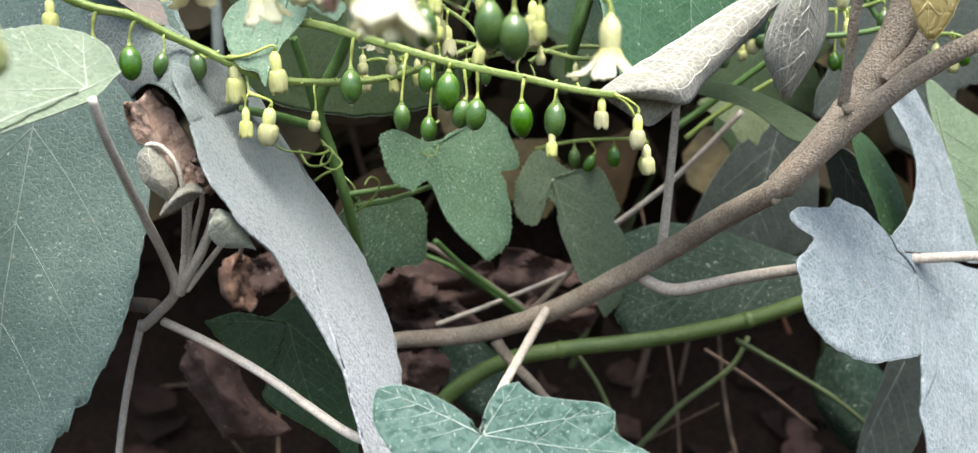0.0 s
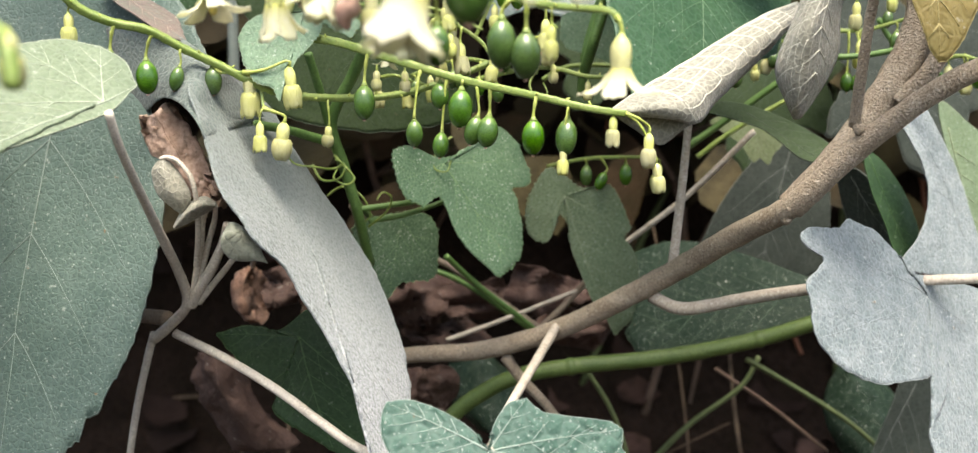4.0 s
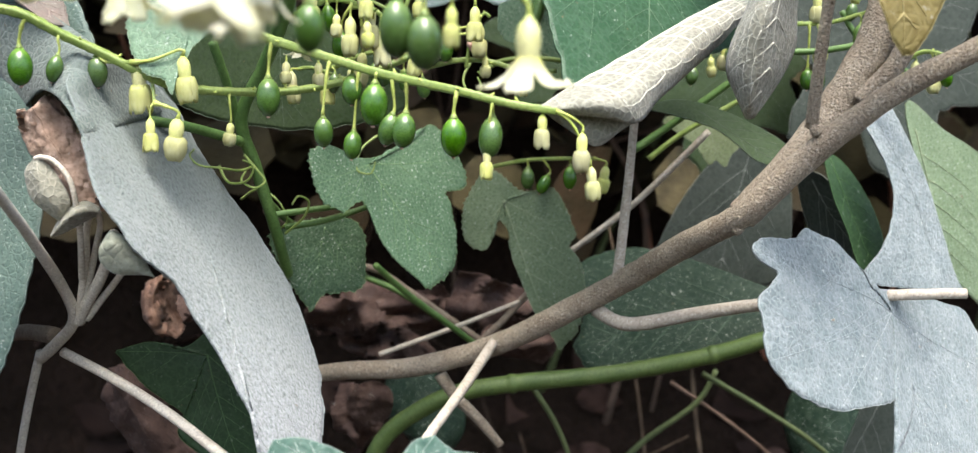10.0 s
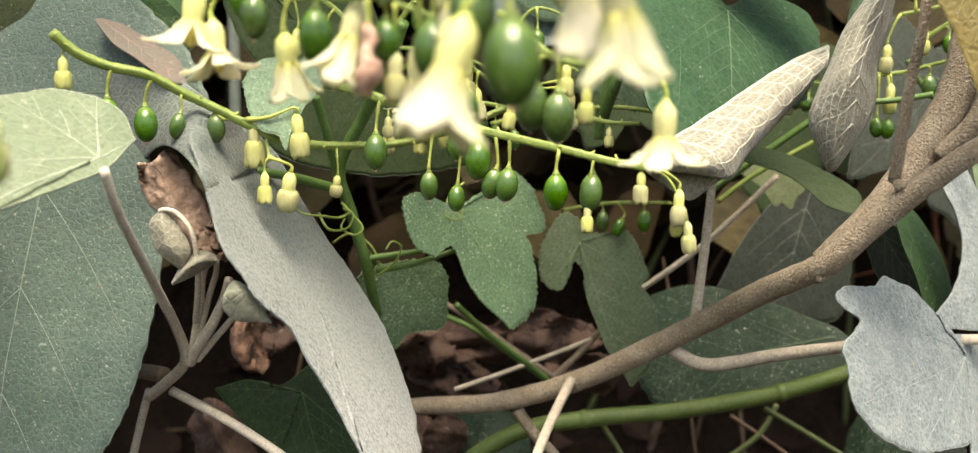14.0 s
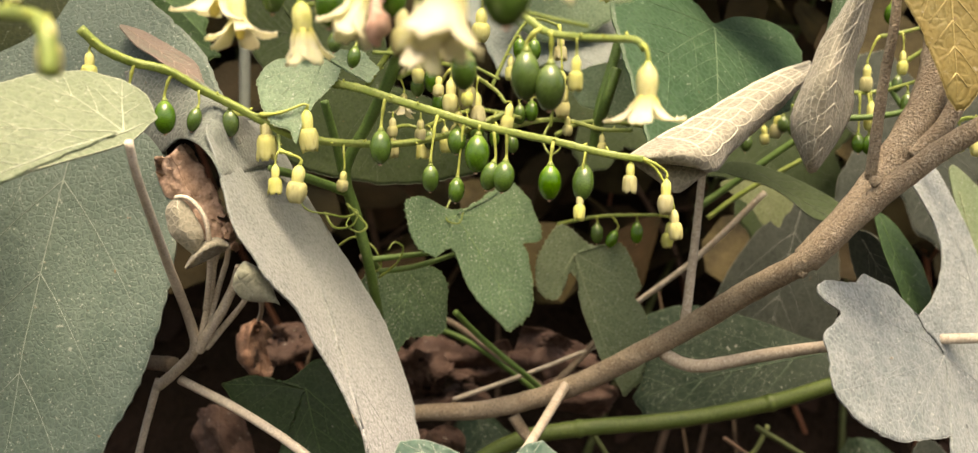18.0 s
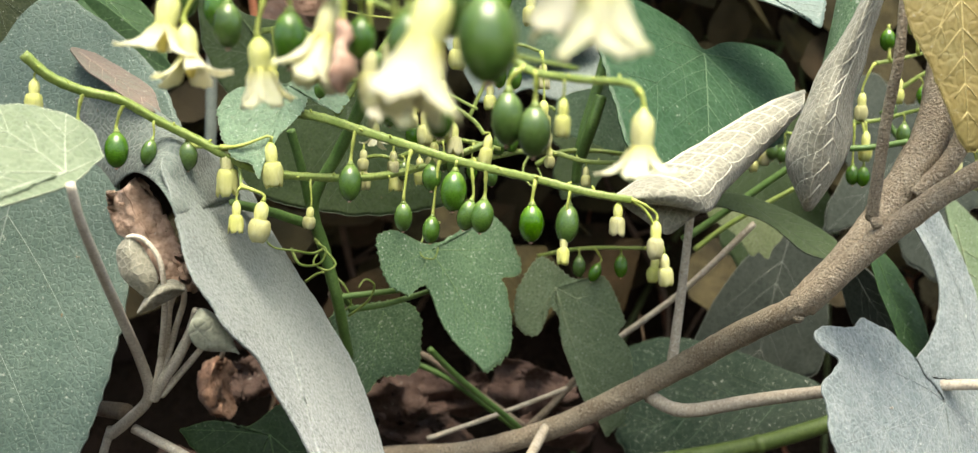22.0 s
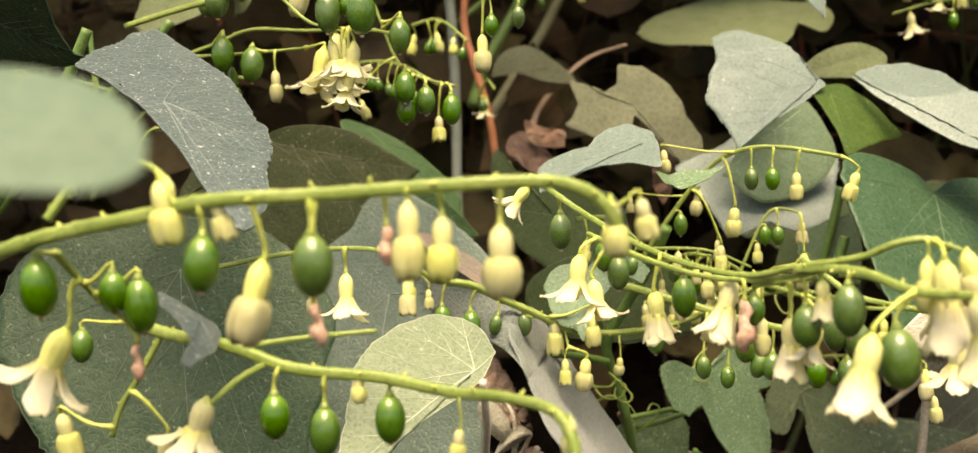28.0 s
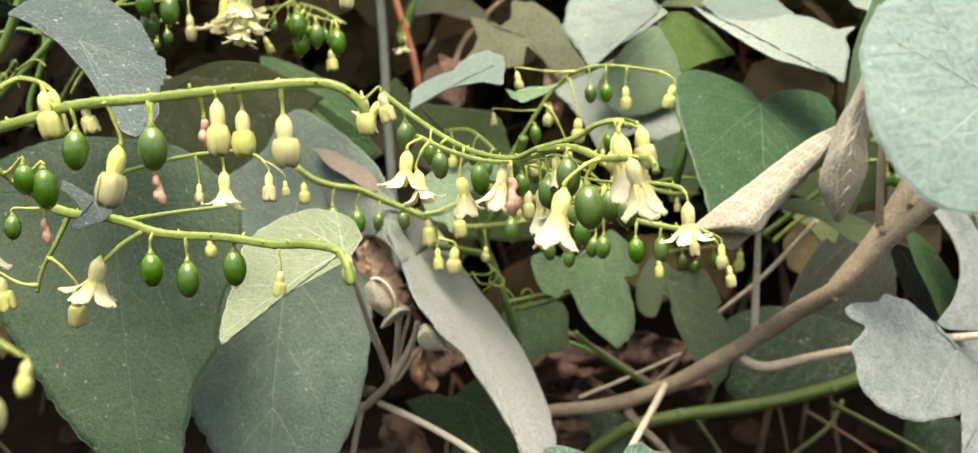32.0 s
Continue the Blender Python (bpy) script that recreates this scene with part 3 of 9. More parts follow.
        for i in range(1, count + 1):
            f = i / (count + 1.2)
            for hand in (-1, 1):
                root = end * f + bend * math.sin(math.pi * f)
                way = (Matrix.Rotation(hand * radians(46 - 8 * f), 3, "Z") @ end).normalized()
                reach = end.length * (0.5 - 0.28 * f) * (0.85 + 0.3 * PITS.random())
                trail = []
                for s in range(7):
                    q = root + way * (reach * s / 6) + end.normalized() * (reach * 0.18 * (s / 6) ** 2)
                    if s and inside(q) > 0.95:
                        break
                    trail.append(q + rise + Vector((0, 0, lift(q))))
                if len(trail) > 2:
                    sweep(fine, trail, [max(r0 * 0.5 * (1 - s / 7), 0.00006) for s in range(len(trail))], 5)
    if len(fine.verts):
        tagged(part("venation", fine, vein_mat, top), kind="stuff")
    else:
        fine.free()
    return top


def make_sheet(label, material, rows, crumple=0.0, ribs=0, slant=0.3, rungs=0, mid=0.5, name="leaf", rib_size=1.0, edge=0.0):
    """A bent or rolled blade through rows of world points, from base to tip; ribs: pairs of side veins; rungs: small veins between them; edge: how ragged it is."""
    number = PITS.random() * 50
    across, along = 22, 36
    wide = [spline(r, across) for r in rows]
    lines = [spline([w[k] for w in wide], along) for k in range(across)]
    centre = sum((p for l in lines for p in l), Vector()) / (across * along)
    grid = [[lines[k][i] - centre for k in range(across)] for i in range(along)]
    for i in range(along):
        for k in range(across):
            p = grid[i][k]
            side_way = grid[i][min(k + 1, across - 1)] - grid[i][max(k - 1, 0)]
            long_way = grid[min(i + 1, along - 1)][k] - grid[max(i - 1, 0)][k]
            n = side_way.cross(long_way)
            n = n.normalized() if n.length > 1e-12 else Vector((0, -1, 0))
            if n.y > 0:
                n = -n
            f = noise.noise(p * 95 + Vector((number, 0, 0))) + 0.6 * abs(noise.noise(p * 210 + Vector((0, number, 0))))
            grid[i][k] = p + n * (crumple * f)
            if edge and k in (0, across - 1):
                grid[i][k] += side_way * (edge * PITS.uniform(-1, 1))
    top = thing(name, centre, label, "leaf")

    def at(u, v):
        x, y = min(max(u, 0), 0.9999) * (along - 1), min(max(v, 0), 0.9999) * (across - 1)
        i, k = int(x), int(y)
        a, b = grid[i][k].lerp(grid[i][k + 1], y - k), grid[i + 1][k].lerp(grid[i + 1][k + 1], y - k)
        return a.lerp(b, x - i)

    bm = bmesh.new()
    net = [[bm.verts.new(p) for p in line] for line in grid]
    for a, b in zip(net, net[1:]):
        for k in range(across - 1):
            bm.faces.new((a[k], b[k], b[k + 1], a[k + 1]))
    bmesh.ops.remove_doubles(bm, verts=bm.verts, dist=0.00002)
    bmesh.ops.recalc_face_normals(bm, faces=bm.faces)
    blade = part("blade", bm, material, top)
    thick = blade.modifiers.new("thickness", "SOLIDIFY")
    thick.thickness, thick.offset = 0.00016, 0
    vein_mat = material + "_vein"
    if vein_mat not in M:
        src = VEIN_TONES.get(material, (0.3, 0.36, 0.24))
        M[vein_mat] = solid(material + "_vein", src, tuple(min(1, c * 1.12) for c in src), rough=0.6, scale=300.0, relief=0.2)
    if ribs:
        long = sum((at((i + 1) / 20, mid) - at(i / 20, mid)).length for i in range(20))
        r0 = min(0.0007, long * 0.007) * rib_size
        bm = sweep(bmesh.new(), [at(i / 24, mid) for i in range(25)], [r0 * (1 - 0.8 * i / 24) for i in range(25)], 8)
        part("midrib", bm, vein_mat, top)
        fine = bmesh.new()
        for hand in (0.0, 1.0):
            trails = []
            for j in range(ribs):
                u = (j + 0.15) / (ribs + 0.6)
                trail = [at(u + slant * f**1.15, mid + (hand - mid) * 0.97 * f) for f in (i / 9 for i in range(10)) if u + slant * f**1.15 <= 1]
                trails.append((u, trail))
                if len(trail) > 2:
                    sweep(fine, trail, [r0 * (0.6 - 0.04 * i) for i in range(len(trail))], 6)
            for (u, a), (w, b) in zip(trails, trails[1:]):
                for q in range(1, rungs + 1):
                    f = (q + PITS.uniform(-0.3, 0.3)) / (rungs + 1)
                    ends = [(u + slant * f**1.15, f), (w + slant * (f + PITS.uniform(-0.08, 0.08)) ** 1.15, f + PITS.uniform(-0.05, 0.05))]
                    line = [at(ends[0][0] + (ends[1][0] - ends[0][0]) * g, mid + (hand - mid) * 0.97 * (ends[0][1] + (ends[1][1] - ends[0][1]) * g + 0.03 * math.sin(3.1 * g))) for g in (0, 0.25, 0.5, 0.75, 1)]
                    sweep(fine, line, [r0 * 0.27] * 5, 5)
        tagged(part("venation", fine, vein_mat, top), kind="stuff")
    return top


VEIN_TONES = {"felt_olive": (0.06, 0.072, 0.04), "dry_shaded": (0.07, 0.042, 0.03), "vine_grey_dull": (0.14, 0.175, 0.165), "backlit": (0.08, 0.14, 0.03), "silver": (0.215, 0.24, 0.225), "vine_grey": (0.26, 0.32, 0.285), "pink": (0.24, 0.19, 0.155), "vine_olive": (0.24, 0.29, 0.17), "shade_grey": (0.19, 0.21, 0.175), "pale_dull": (0.22, 0.24, 0.155), "mint": (0.27, 0.35, 0.33), "smooth": (0.17, 0.23, 0.16), "orange": (0.6, 0.34, 0.06), "under_green": (0.42, 0.42, 0.33), "vine_pale": (0.27, 0.36, 0.24), "felt_dark": (0.075, 0.115, 0.08), "felt_mid": (0.16, 0.20, 0.17), "felt_blue": (0.32, 0.355, 0.345), "felt_join": (0.20, 0.23, 0.21), "vine": (0.20, 0.32, 0.15), "vine_dark": (0.09, 0.17, 0.06),
              "vine_blue": (0.085, 0.145, 0.08), "vine_shaded": (0.06, 0.10, 0.06), "pale": (0.40, 0.45, 0.34), "under": (0.47, 0.455, 0.37), "yellow": (0.31, 0.255, 0.10),
              "bullate": (0.5, 0.54, 0.28), "dry": (0.24, 0.13, 0.08), "dry_rust": (0.16, 0.09, 0.06), "crinkle": (0.27, 0.34, 0.28), "shade_green": (0.085, 0.115, 0.075), "pale_brown": (0.18, 0.175, 0.125)}

VEIN_SIZE = {"smooth": 0.2, "vine_dark": 0.4, "shade_green": 0.3, "shade_grey": 0.3, "pale_dull": 0.35, "pale_brown": 0.35, "felt_olive": 0.24, "vine_grey_dull": 0.42, "silver": 0.22, "vine_grey": 0.12, "felt_mid": 0.2, "felt_dark": 0.13, "dry": 0.3, "dry_rust": 0.3, "dry_shaded": 0.3, "felt_blue": 0.2, "felt_join": 0.2, "vine_olive": 0.4, "vine_pale": 0.45, "crinkle": 0.6, "vine": 0.4, "vine_blue": 0.3, "under": 0.26, "pale": 0.4, "vine_shaded": 0.5}


def make_stem(top, name, material, points, r0, r1, sides=10, label="", swell=0.0):
    """A stem of a plant along world points; radii in millimetres."""
    base = top.matrix_world.translation
    n = max(12, int(10 * len(points)))
    pts = spline([Vector(p) - base for p in points], n)
    radii = [(r0 + (r1 - r0) * i / (n - 1) + swell * math.sin(math.pi * i / (n - 1))) * MM for i in range(n)]
    bm = bmesh.new()
    sweep(bm, pts, radii, sides, knobs=0.09 if material.startswith("bark") else 0.05, seed=r0 * 7)
    part(name, bm, material, top, label)
    return pts, radii


def petal_blade(bm, ang, rows, bend, rnd, ragged):
    """One petal along rows of distance from the axis, height and half width in mm; bend hollows it across."""
    c, q, seed = math.cos(ang), math.sin(ang), rnd.uniform(0, 50)
    front, back = [], []
    for i, (r, z, w) in enumerate(rows):
        (r0, z0, _), (r1, z1, _) = rows[max(i - 1, 0)], rows[min(i + 1, len(rows) - 1)]
        out = Vector((z0 - z1, r1 - r0)).normalized() * 0.2
        for line, d in ((front, 0.0), (back, 1.0)):
            line.append([])
            dice = random.Random(int(seed * 1000) + i)
            for v in (-1, -0.62, -0.22, 0.22, 0.62, 1):
                t = v * w
                f = r - bend * t * t + 0.42 * noise.noise(Vector((t * 0.9, z * 0.5, seed))) * min(1, i / 2) - out.x * d
                h = z + 0.3 * noise.noise(Vector((t, z, seed + 9))) + (dice.uniform(-1, 1) * ragged if i == len(rows) - 1 else 0) - out.y * d
                line[-1].append(bm.verts.new(((f * c - t * q) * MM, (f * q + t * c) * MM, h * MM)))
    n = len(rows) - 1
    for i in range(n):
        for k in range(5):
            bm.faces.new((front[i][k], front[i + 1][k], front[i + 1][k + 1], front[i][k + 1]))
            bm.faces.new((back[i][k], back[i][k + 1], back[i + 1][k + 1], back[i + 1][k]))
        bm.faces.new((front[i][0], back[i][0], back[i + 1][0], front[i + 1][0]))
        bm.faces.new((front[i][5], front[i + 1][5], back[i + 1][5], back[i][5]))
    for k in range(5):
        bm.faces.new((front[n][k], back[n][k], back[n][k + 1], front[n][k + 1]))
        bm.faces.new((front[0][k], front[0][k + 1], back[0][k + 1], back[0][k]))


# flowers and fruit, built once and shared by all racemes; each hangs from its own origin, the top of its stalk end
def shared_shapes():
    out = {}
    bm = bmesh.new()
    prof = [(3.2 * MM * math.sin(math.pi * k / 14) * (1.0 - 0.24 * math.cos(math.pi * k / 14) ** 3 * (k < 7)), -5.1 * MM * (1 - math.cos(math.pi * k / 14))) for k in range(1, 14)]
    prof = [(0.0, 0.0)] + prof + [(0.0, -10.25 * MM)]
    out["berry"] = mesh_of("berry", lathe(bm, prof, 18), "berry")
    bm = bmesh.new()
    out["cap"] = mesh_of("calyx_cap", lathe(bm, [(0, 0.9 * MM), (0.6 * MM, 0.7 * MM), (0.75 * MM, 0.2 * MM), (1.1 * MM, -0.2 * MM), (0.95 * MM, -0.4 * MM), (0, -0.1 * MM)], 10), "raceme_stem")
    bm = bmesh.new()
    out["scar"] = mesh_of("tip_scar", lathe(bm, [(0, 0.1 * MM), (0.45 * MM, 0), (0.5 * MM, -0.25 * MM), (0.25 * MM, -0.4 * MM), (0, -0.2 * MM)], 8), "withered")
    # a slim ribbed tube, narrow at the stalk and slightly waisted above the petals
    bm = bmesh.new()
    tube = ((0, 0.5), (0.55, 0.3), (0.75, -0.2), (1.25, -0.7), (1.7, -1.4), (1.92, -2.4), (1.98, -3.6), (1.86, -4.9), (1.72, -5.8), (1.8, -6.4), (1.2, -6.5), (0, -6.2))
    out["neck"] = mesh_of("calyx", lathe(bm, [(r * MM, z * MM) for r, z in tube], 30, 0.05, 10), "calyx")
    rnd = random.Random(31)
    # closed petals wrapped round each other; the loose ones gape at their tips
    for kind, gape in (("corolla", 0.0), ("corolla_half", 0.35), ("corolla_loose", 0.9)):
        bm = bmesh.new()
        for k in range(5):
            g = gape + rnd.uniform(-0.1, 0.3)
            d = 0.28 * (k % 2) + rnd.uniform(-0.1, 0.1)
            petal_blade(bm, 2 * math.pi * k / 5 + rnd.uniform(-0.12, 0.12), [(1.62, -5.6, 1.0), (2.4 + d, -5.9, 1.6), (2.95 + d, -6.9, 2.1), (3.2 + d, -8.3, 2.4), (3.05 + d + 0.2 * g, -10.0, 2.25), (2.5 + d + 0.8 * g, -11.6, 1.75), (1.6 + d + 1.5 * g, -12.8, 0.95)], 0.2, rnd, 0.35)
        out[kind] = mesh_of("corolla", bm, "corolla")
    # single petals: hanging in a loose bell, spread flat, or curled back
    for kind, path in (("petal_hang", (12, 30)), ("petal_hang_wide", (18, 62)), ("petal_out", (28, 118)), ("petal_flat", (35, 88)), ("petal_down", (20, 74))):
        bm = bmesh.new()
        rows, r, z = [], 1.62, -5.7
        for i in range(10):
            u = i / 9
            ang = radians(path[0] + (path[1] - path[0]) * u**1.4)
            rows.append((r, z, (1.0 + (1.7 if "hang" in kind else 1.2) * math.sin(math.pi * min(1, u * 0.62 + 0.05)) if u < 0.8 else 2.1 - 3.6 * (u - 0.8)) * (1 + 0.06 * math.sin(11 * u))))
            r, z = r + 0.92 * math.sin(ang), z - 0.92 * math.cos(ang)
        petal_blade(bm, 0.0, rows, 0.12, rnd, 0.5)
        out[kind] = mesh_of("petal", bm, "petal")
    bm = bmesh.new()
    lathe(bm, [(0, -5.6 * MM), (0.9 * MM, -6 * MM), (1.15 * MM, -7.4 * MM), (1.0 * MM, -9.2 * MM), (0.7 * MM, -10.2 * MM), (0, -10.5 * MM)], 15, 0.12, 5)
    out["centre"] = mesh_of("stamen_column", bm, "stamen")
    bm = bmesh.new()
    pts = [Vector((0.35 * MM * math.sin(i), 0.3 * MM * math.cos(1.7 * i), -8 * MM * i / 9)) for i in range(10)]
    out["dry"] = mesh_of("withered_flower", sweep(bm, pts, [MM * r for r in (0.5, 0.9, 1.1, 0.8, 0.9, 1.3, 1.5, 1.2, 0.8, 0.3)], 9, knobs=0.4), "withered")
    return out


SHAPES = shared_shapes()
HALF = {"berry": 5.1, "bud": 6.3, "bell": 7.2, "open": 6.0, "dry": 4.0}
DICE = random.Random(11)


def make_raceme(label, stems, items, size=1.0):
    """stems: (radius in mm, points); items: kind, stem, how far along it, the way from there to its middle in mm, tilt in degrees, size."""
    base = Vector(stems[0][1][0])
    top = thing("raceme", base, label, "vine", "flowering vine")
    lines = []
    for r, points in stems:
        n = max(14, 9 * len(points))
        pts = spline([Vector(p) - base for p in points], n)
        bm = bmesh.new()
        sweep(bm, pts, [r * MM * (1.12 - 0.3 * i / (n - 1)) * (1 + 0.16 * math.sin(i * 1.9) ** 8) for i in range(n)], 16, knobs=0.05, ribs=0.09)
        part("stem", bm, "raceme_stem", top)
        # small bract stubs where stalks have fallen
        for i in range(4, n - 2, 7):
            bm = bmesh.new()
            p = pts[i]
            d = Vector((DICE.uniform(-1, 1), DICE.uniform(-1, 0.3), DICE.uniform(-0.2, 1))).normalized()
            sweep(bm, [p + d * (r * MM * f) for f in (0.5, 1.3, 1.9)], [r * MM * f for f in (0.42, 0.3, 0.2)], 6)
            part("bract", bm, "pedicel", top)
        lines.append(pts)
    for kind, k, s, way_mm, tilt, scale in items:
        pts = lines[k]
        f = s * (len(pts) - 1)
        i = min(int(f), len(pts) - 2)
        root = pts[i].lerp(pts[i + 1], f - i)
        scale *= size
        lean = Matrix.Rotation(radians(-tilt), 3, "Y") @ Matrix.Rotation(radians(DICE.uniform(-9, 9)), 3, "X")
        where = root + Vector(way_mm) * MM + Vector((0, DICE.uniform(-1.2, 1.2) * MM, 0))
        head = where + lean @ Vector((0, 0, HALF[kind] * scale * MM))
        turn = Matrix.Translation(head) @ (lean @ Matrix.Rotation(DICE.uniform(0, 6.28), 3, "Z")).to_4x4() @ Matrix.Scale(scale, 4)
        stalk = bmesh.new()
        gap = head - root
        knee = root + Vector((gap.x * 0.45, gap.y * 0.5 - 0.8 * MM, gap.z * 0.25 + 0.35 * MM))
        last = head + lean @ Vector((0, 0, min(gap.length * 0.3, 2.0 * MM)))
        way = spline([root, knee, last, head], 12)
        sweep(stalk, way, [MM * min(scale, 1.05) * r for r in ((1.0, 0.82, 0.6, 0.5, 0.66, 0.5, 0.44, 0.42, 0.42, 0.44, 0.55, 0.7) if gap.length > 5 * MM else (0.8, 0.62, 0.5, 0.48, 0.46, 0.44, 0.42, 0.42, 0.42, 0.44, 0.5, 0.6))], 8)
        if kind == "berry":
            fruit = put("berry", SHAPES["berry"], top, turn @ Matrix.Diagonal((DICE.uniform(0.94, 1.06), DICE.uniform(0.94, 1.06), DICE.uniform(0.92, 1.05), 1)))
            put("calyx_cap", SHAPES["cap"], fruit)
            put("tip_scar", SHAPES["scar"], fruit, Matrix.Translation((0, 0, -10.2 * MM)))
            part("berry_stalk", stalk, "pedicel", top)
        elif kind == "dry":
            put("withered_flower", SHAPES["dry"], top, turn)
            part("flower_stalk", stalk, "pedicel", top)
        else:
            flower = put("flower_bud" if kind == "bud" else "flower", SHAPES["neck"], top, turn @ Matrix.Diagonal((DICE.uniform(0.9, 1.05), DICE.uniform(0.9, 1.05), DICE.uniform(0.9, 1.12), 1)))
            if kind == "bud":
                put("corolla", SHAPES[DICE.choice(("corolla", "corolla", "corolla_half", "corolla_loose"))], flower)
            else:
                put("stamen_column", SHAPES["centre"], flower)
                choice = ("petal_hang", "petal_hang", "petal_hang_wide") if kind == "bell" else ("petal_out", "petal_flat", "petal_flat", "petal_down")
                for p in range(5):
                    put("petal", SHAPES[DICE.choice(choice)], flower, Matrix.Rotation(2 * math.pi * p / 5 + DICE.uniform(-0.22, 0.22), 4, "Z"))
            part("flower_stalk", stalk, "pedicel", top)
    return top


# ---- ground: a bank of soil, darkened for shade, that climbs behind the plants and then runs on to the horizon ----
def bank(x, y):
    s = min(max((y + 0.2) / 0.75, 0), 1)
    h = 0.24 * s * s * (3 - 2 * s)
    s = min(max((y - 0.84) / 0.7, 0), 1)
    h += 1.3 * s * s * (3 - 2 * s)
    near = max(0.0, 1 - math.hypot(x, y) / 6)
    return h + near * (0.03 * noise.noise(Vector((x * 5, y * 5, 0))) + 0.012 * noise.noise(Vector((x * 22, y * 22, 4))))


bm = bmesh.new()
N = 150
cells = [[None] * (N + 1) for _ in range(N + 1)]
for i in range(N + 1):
    for j in range(N + 1):
        u, v = 2 * i / N - 1, 2 * j / N - 1
        x, y = 2.6 * u + 1500 * u**9, 0.4 + 2.6 * v + 1500 * v**9
        cells[i][j] = bm.verts.new((x, y, bank(x, y)))
for i in range(N):
    for j in range(N):
        bm.faces.new((cells[i][j], cells[i + 1][j], cells[i + 1][j + 1], cells[i][j + 1]))
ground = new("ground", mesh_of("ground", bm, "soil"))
tagged(ground, "bare soil bank under the plants, shade in its colour", "ground", kind="structure")


def scatter(name, label, category, material, count, seed, place, size, kind="stuff"):
    """Many loose leaves in one mesh: each a bent, pointed blade."""
    rnd = random.Random(seed)
    verts, faces = [], []
    for _ in range(count):
        c, n = place(rnd)
        m = n.to_track_quat("Z", "Y").to_matrix() @ Matrix.Rotation(rnd.uniform(0, 6.28), 3, "Z")
        L, w, bow = size * rnd.uniform(0.6, 1.4), rnd.uniform(0.28, 0.48), rnd.uniform(-0.5, 0.5)
        o = len(verts)
        for u, half in ((-0.5, 0.02), (-0.36, 0.75), (-0.12, 1.0), (0.14, 0.82), (0.36, 0.42), (0.52, 0.02)):
            for v in (-1, 0, 1):
                q = Vector((u * L, v * half * w * L * rnd.uniform(0.85, 1.15), bow * L * (u * u) + 0.22 * L * w * abs(v) * half + rnd.uniform(-0.02, 0.02) * L))
                verts.append(c + m @ q)
        for r in range(5):
            for k in range(2):
                a = o + 3 * r + k
                faces.append((a, a + 1, a + 4, a + 3))
    me = bpy.data.meshes.new(name)
    me.from_pydata(verts, [], faces)
    me.polygons.foreach_set("use_smooth", [True] * len(me.polygons))
    me.materials.append(M[material])
    return tagged(new(name, me), label, category, kind=kind)


def on_bank(rnd):
    x, y = rnd.uniform(-0.6, 0.6), rnd.uniform(0.36, 1.0)
    return Vector((x, y, bank(x, y) + rnd.uniform(0.002, 0.02))), Vector((rnd.uniform(-0.6, 0.6), rnd.uniform(-0.9, 0.3), 1)).normalized()


def in_hedge(rnd):
    x, y = rnd.uniform(-0.9, 0.9), rnd.uniform(0.64, 1.15)
    z = rnd.uniform(0.5, 1.1)
    return Vector((x, y, max(z, bank(x, y) + 0.02))), Vector((rnd.uniform(-0.8, 0.8), rnd.uniform(-1.2, -0.1), rnd.uniform(0.1, 1.0))).normalized()


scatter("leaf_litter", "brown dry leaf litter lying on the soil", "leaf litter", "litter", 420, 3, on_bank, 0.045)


# added canopy, out of view, that blocks sun and sky behind the plants
def in_canopy(rnd):
    x = rnd.uniform(-1.1, 1.1)
    # it reaches further forward on the left to shade the racemes there
    y = rnd.uniform(0.36 if x < -0.06 else 0.44, 1.5)
    z = 0.88 + 0.26 * (y - 0.36) + rnd.uniform(0.0, 0.6)
    return Vector((x, y, z)), Vector((rnd.uniform(-1, 1), rnd.uniform(-1, 0.4), rnd.uniform(0.2, 1.0))).normalized()


scatter("hedge_top", "unseen leaf canopy added overhead to shade the background", "hedge", "hedge_top", 1000, 8, in_canopy, 0.11)
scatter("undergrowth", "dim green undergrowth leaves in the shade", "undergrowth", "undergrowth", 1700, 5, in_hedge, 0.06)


def make_sticks(count, seed):
    rnd = random.Random(seed)
    top = thing("dead_stems", (0, 0.7, bank(0, 0.7)), "thin dry dead stems standing in the litter", "dead stems")
    off = top.matrix_world.translation
    for _ in range(count):
        x, y = rnd.uniform(-0.5, 0.5), rnd.uniform(0.5, 0.95)
        p = Vector((x, y, bank(x, y) - 0.004)) - off
        d = Vector((rnd.uniform(-1, 1), rnd.uniform(-0.4, 0.4), rnd.uniform(0.1, 1.3))).normalized() * rnd.uniform(0.08, 0.3)
        b = Vector((rnd.uniform(-1, 1), rnd.uniform(-1, 1), rnd.uniform(-1, 1))) * 0.02
        r = rnd.uniform(0.0007, 0.002)
        bm = sweep(bmesh.new(), spline([p, p + d * 0.5 + b, p + d], 9), [r * (1 - 0.05 * i) for i in range(9)], 6, knobs=0.1)
        part("stick", bm, "sticks", top)


make_sticks(36, 9)


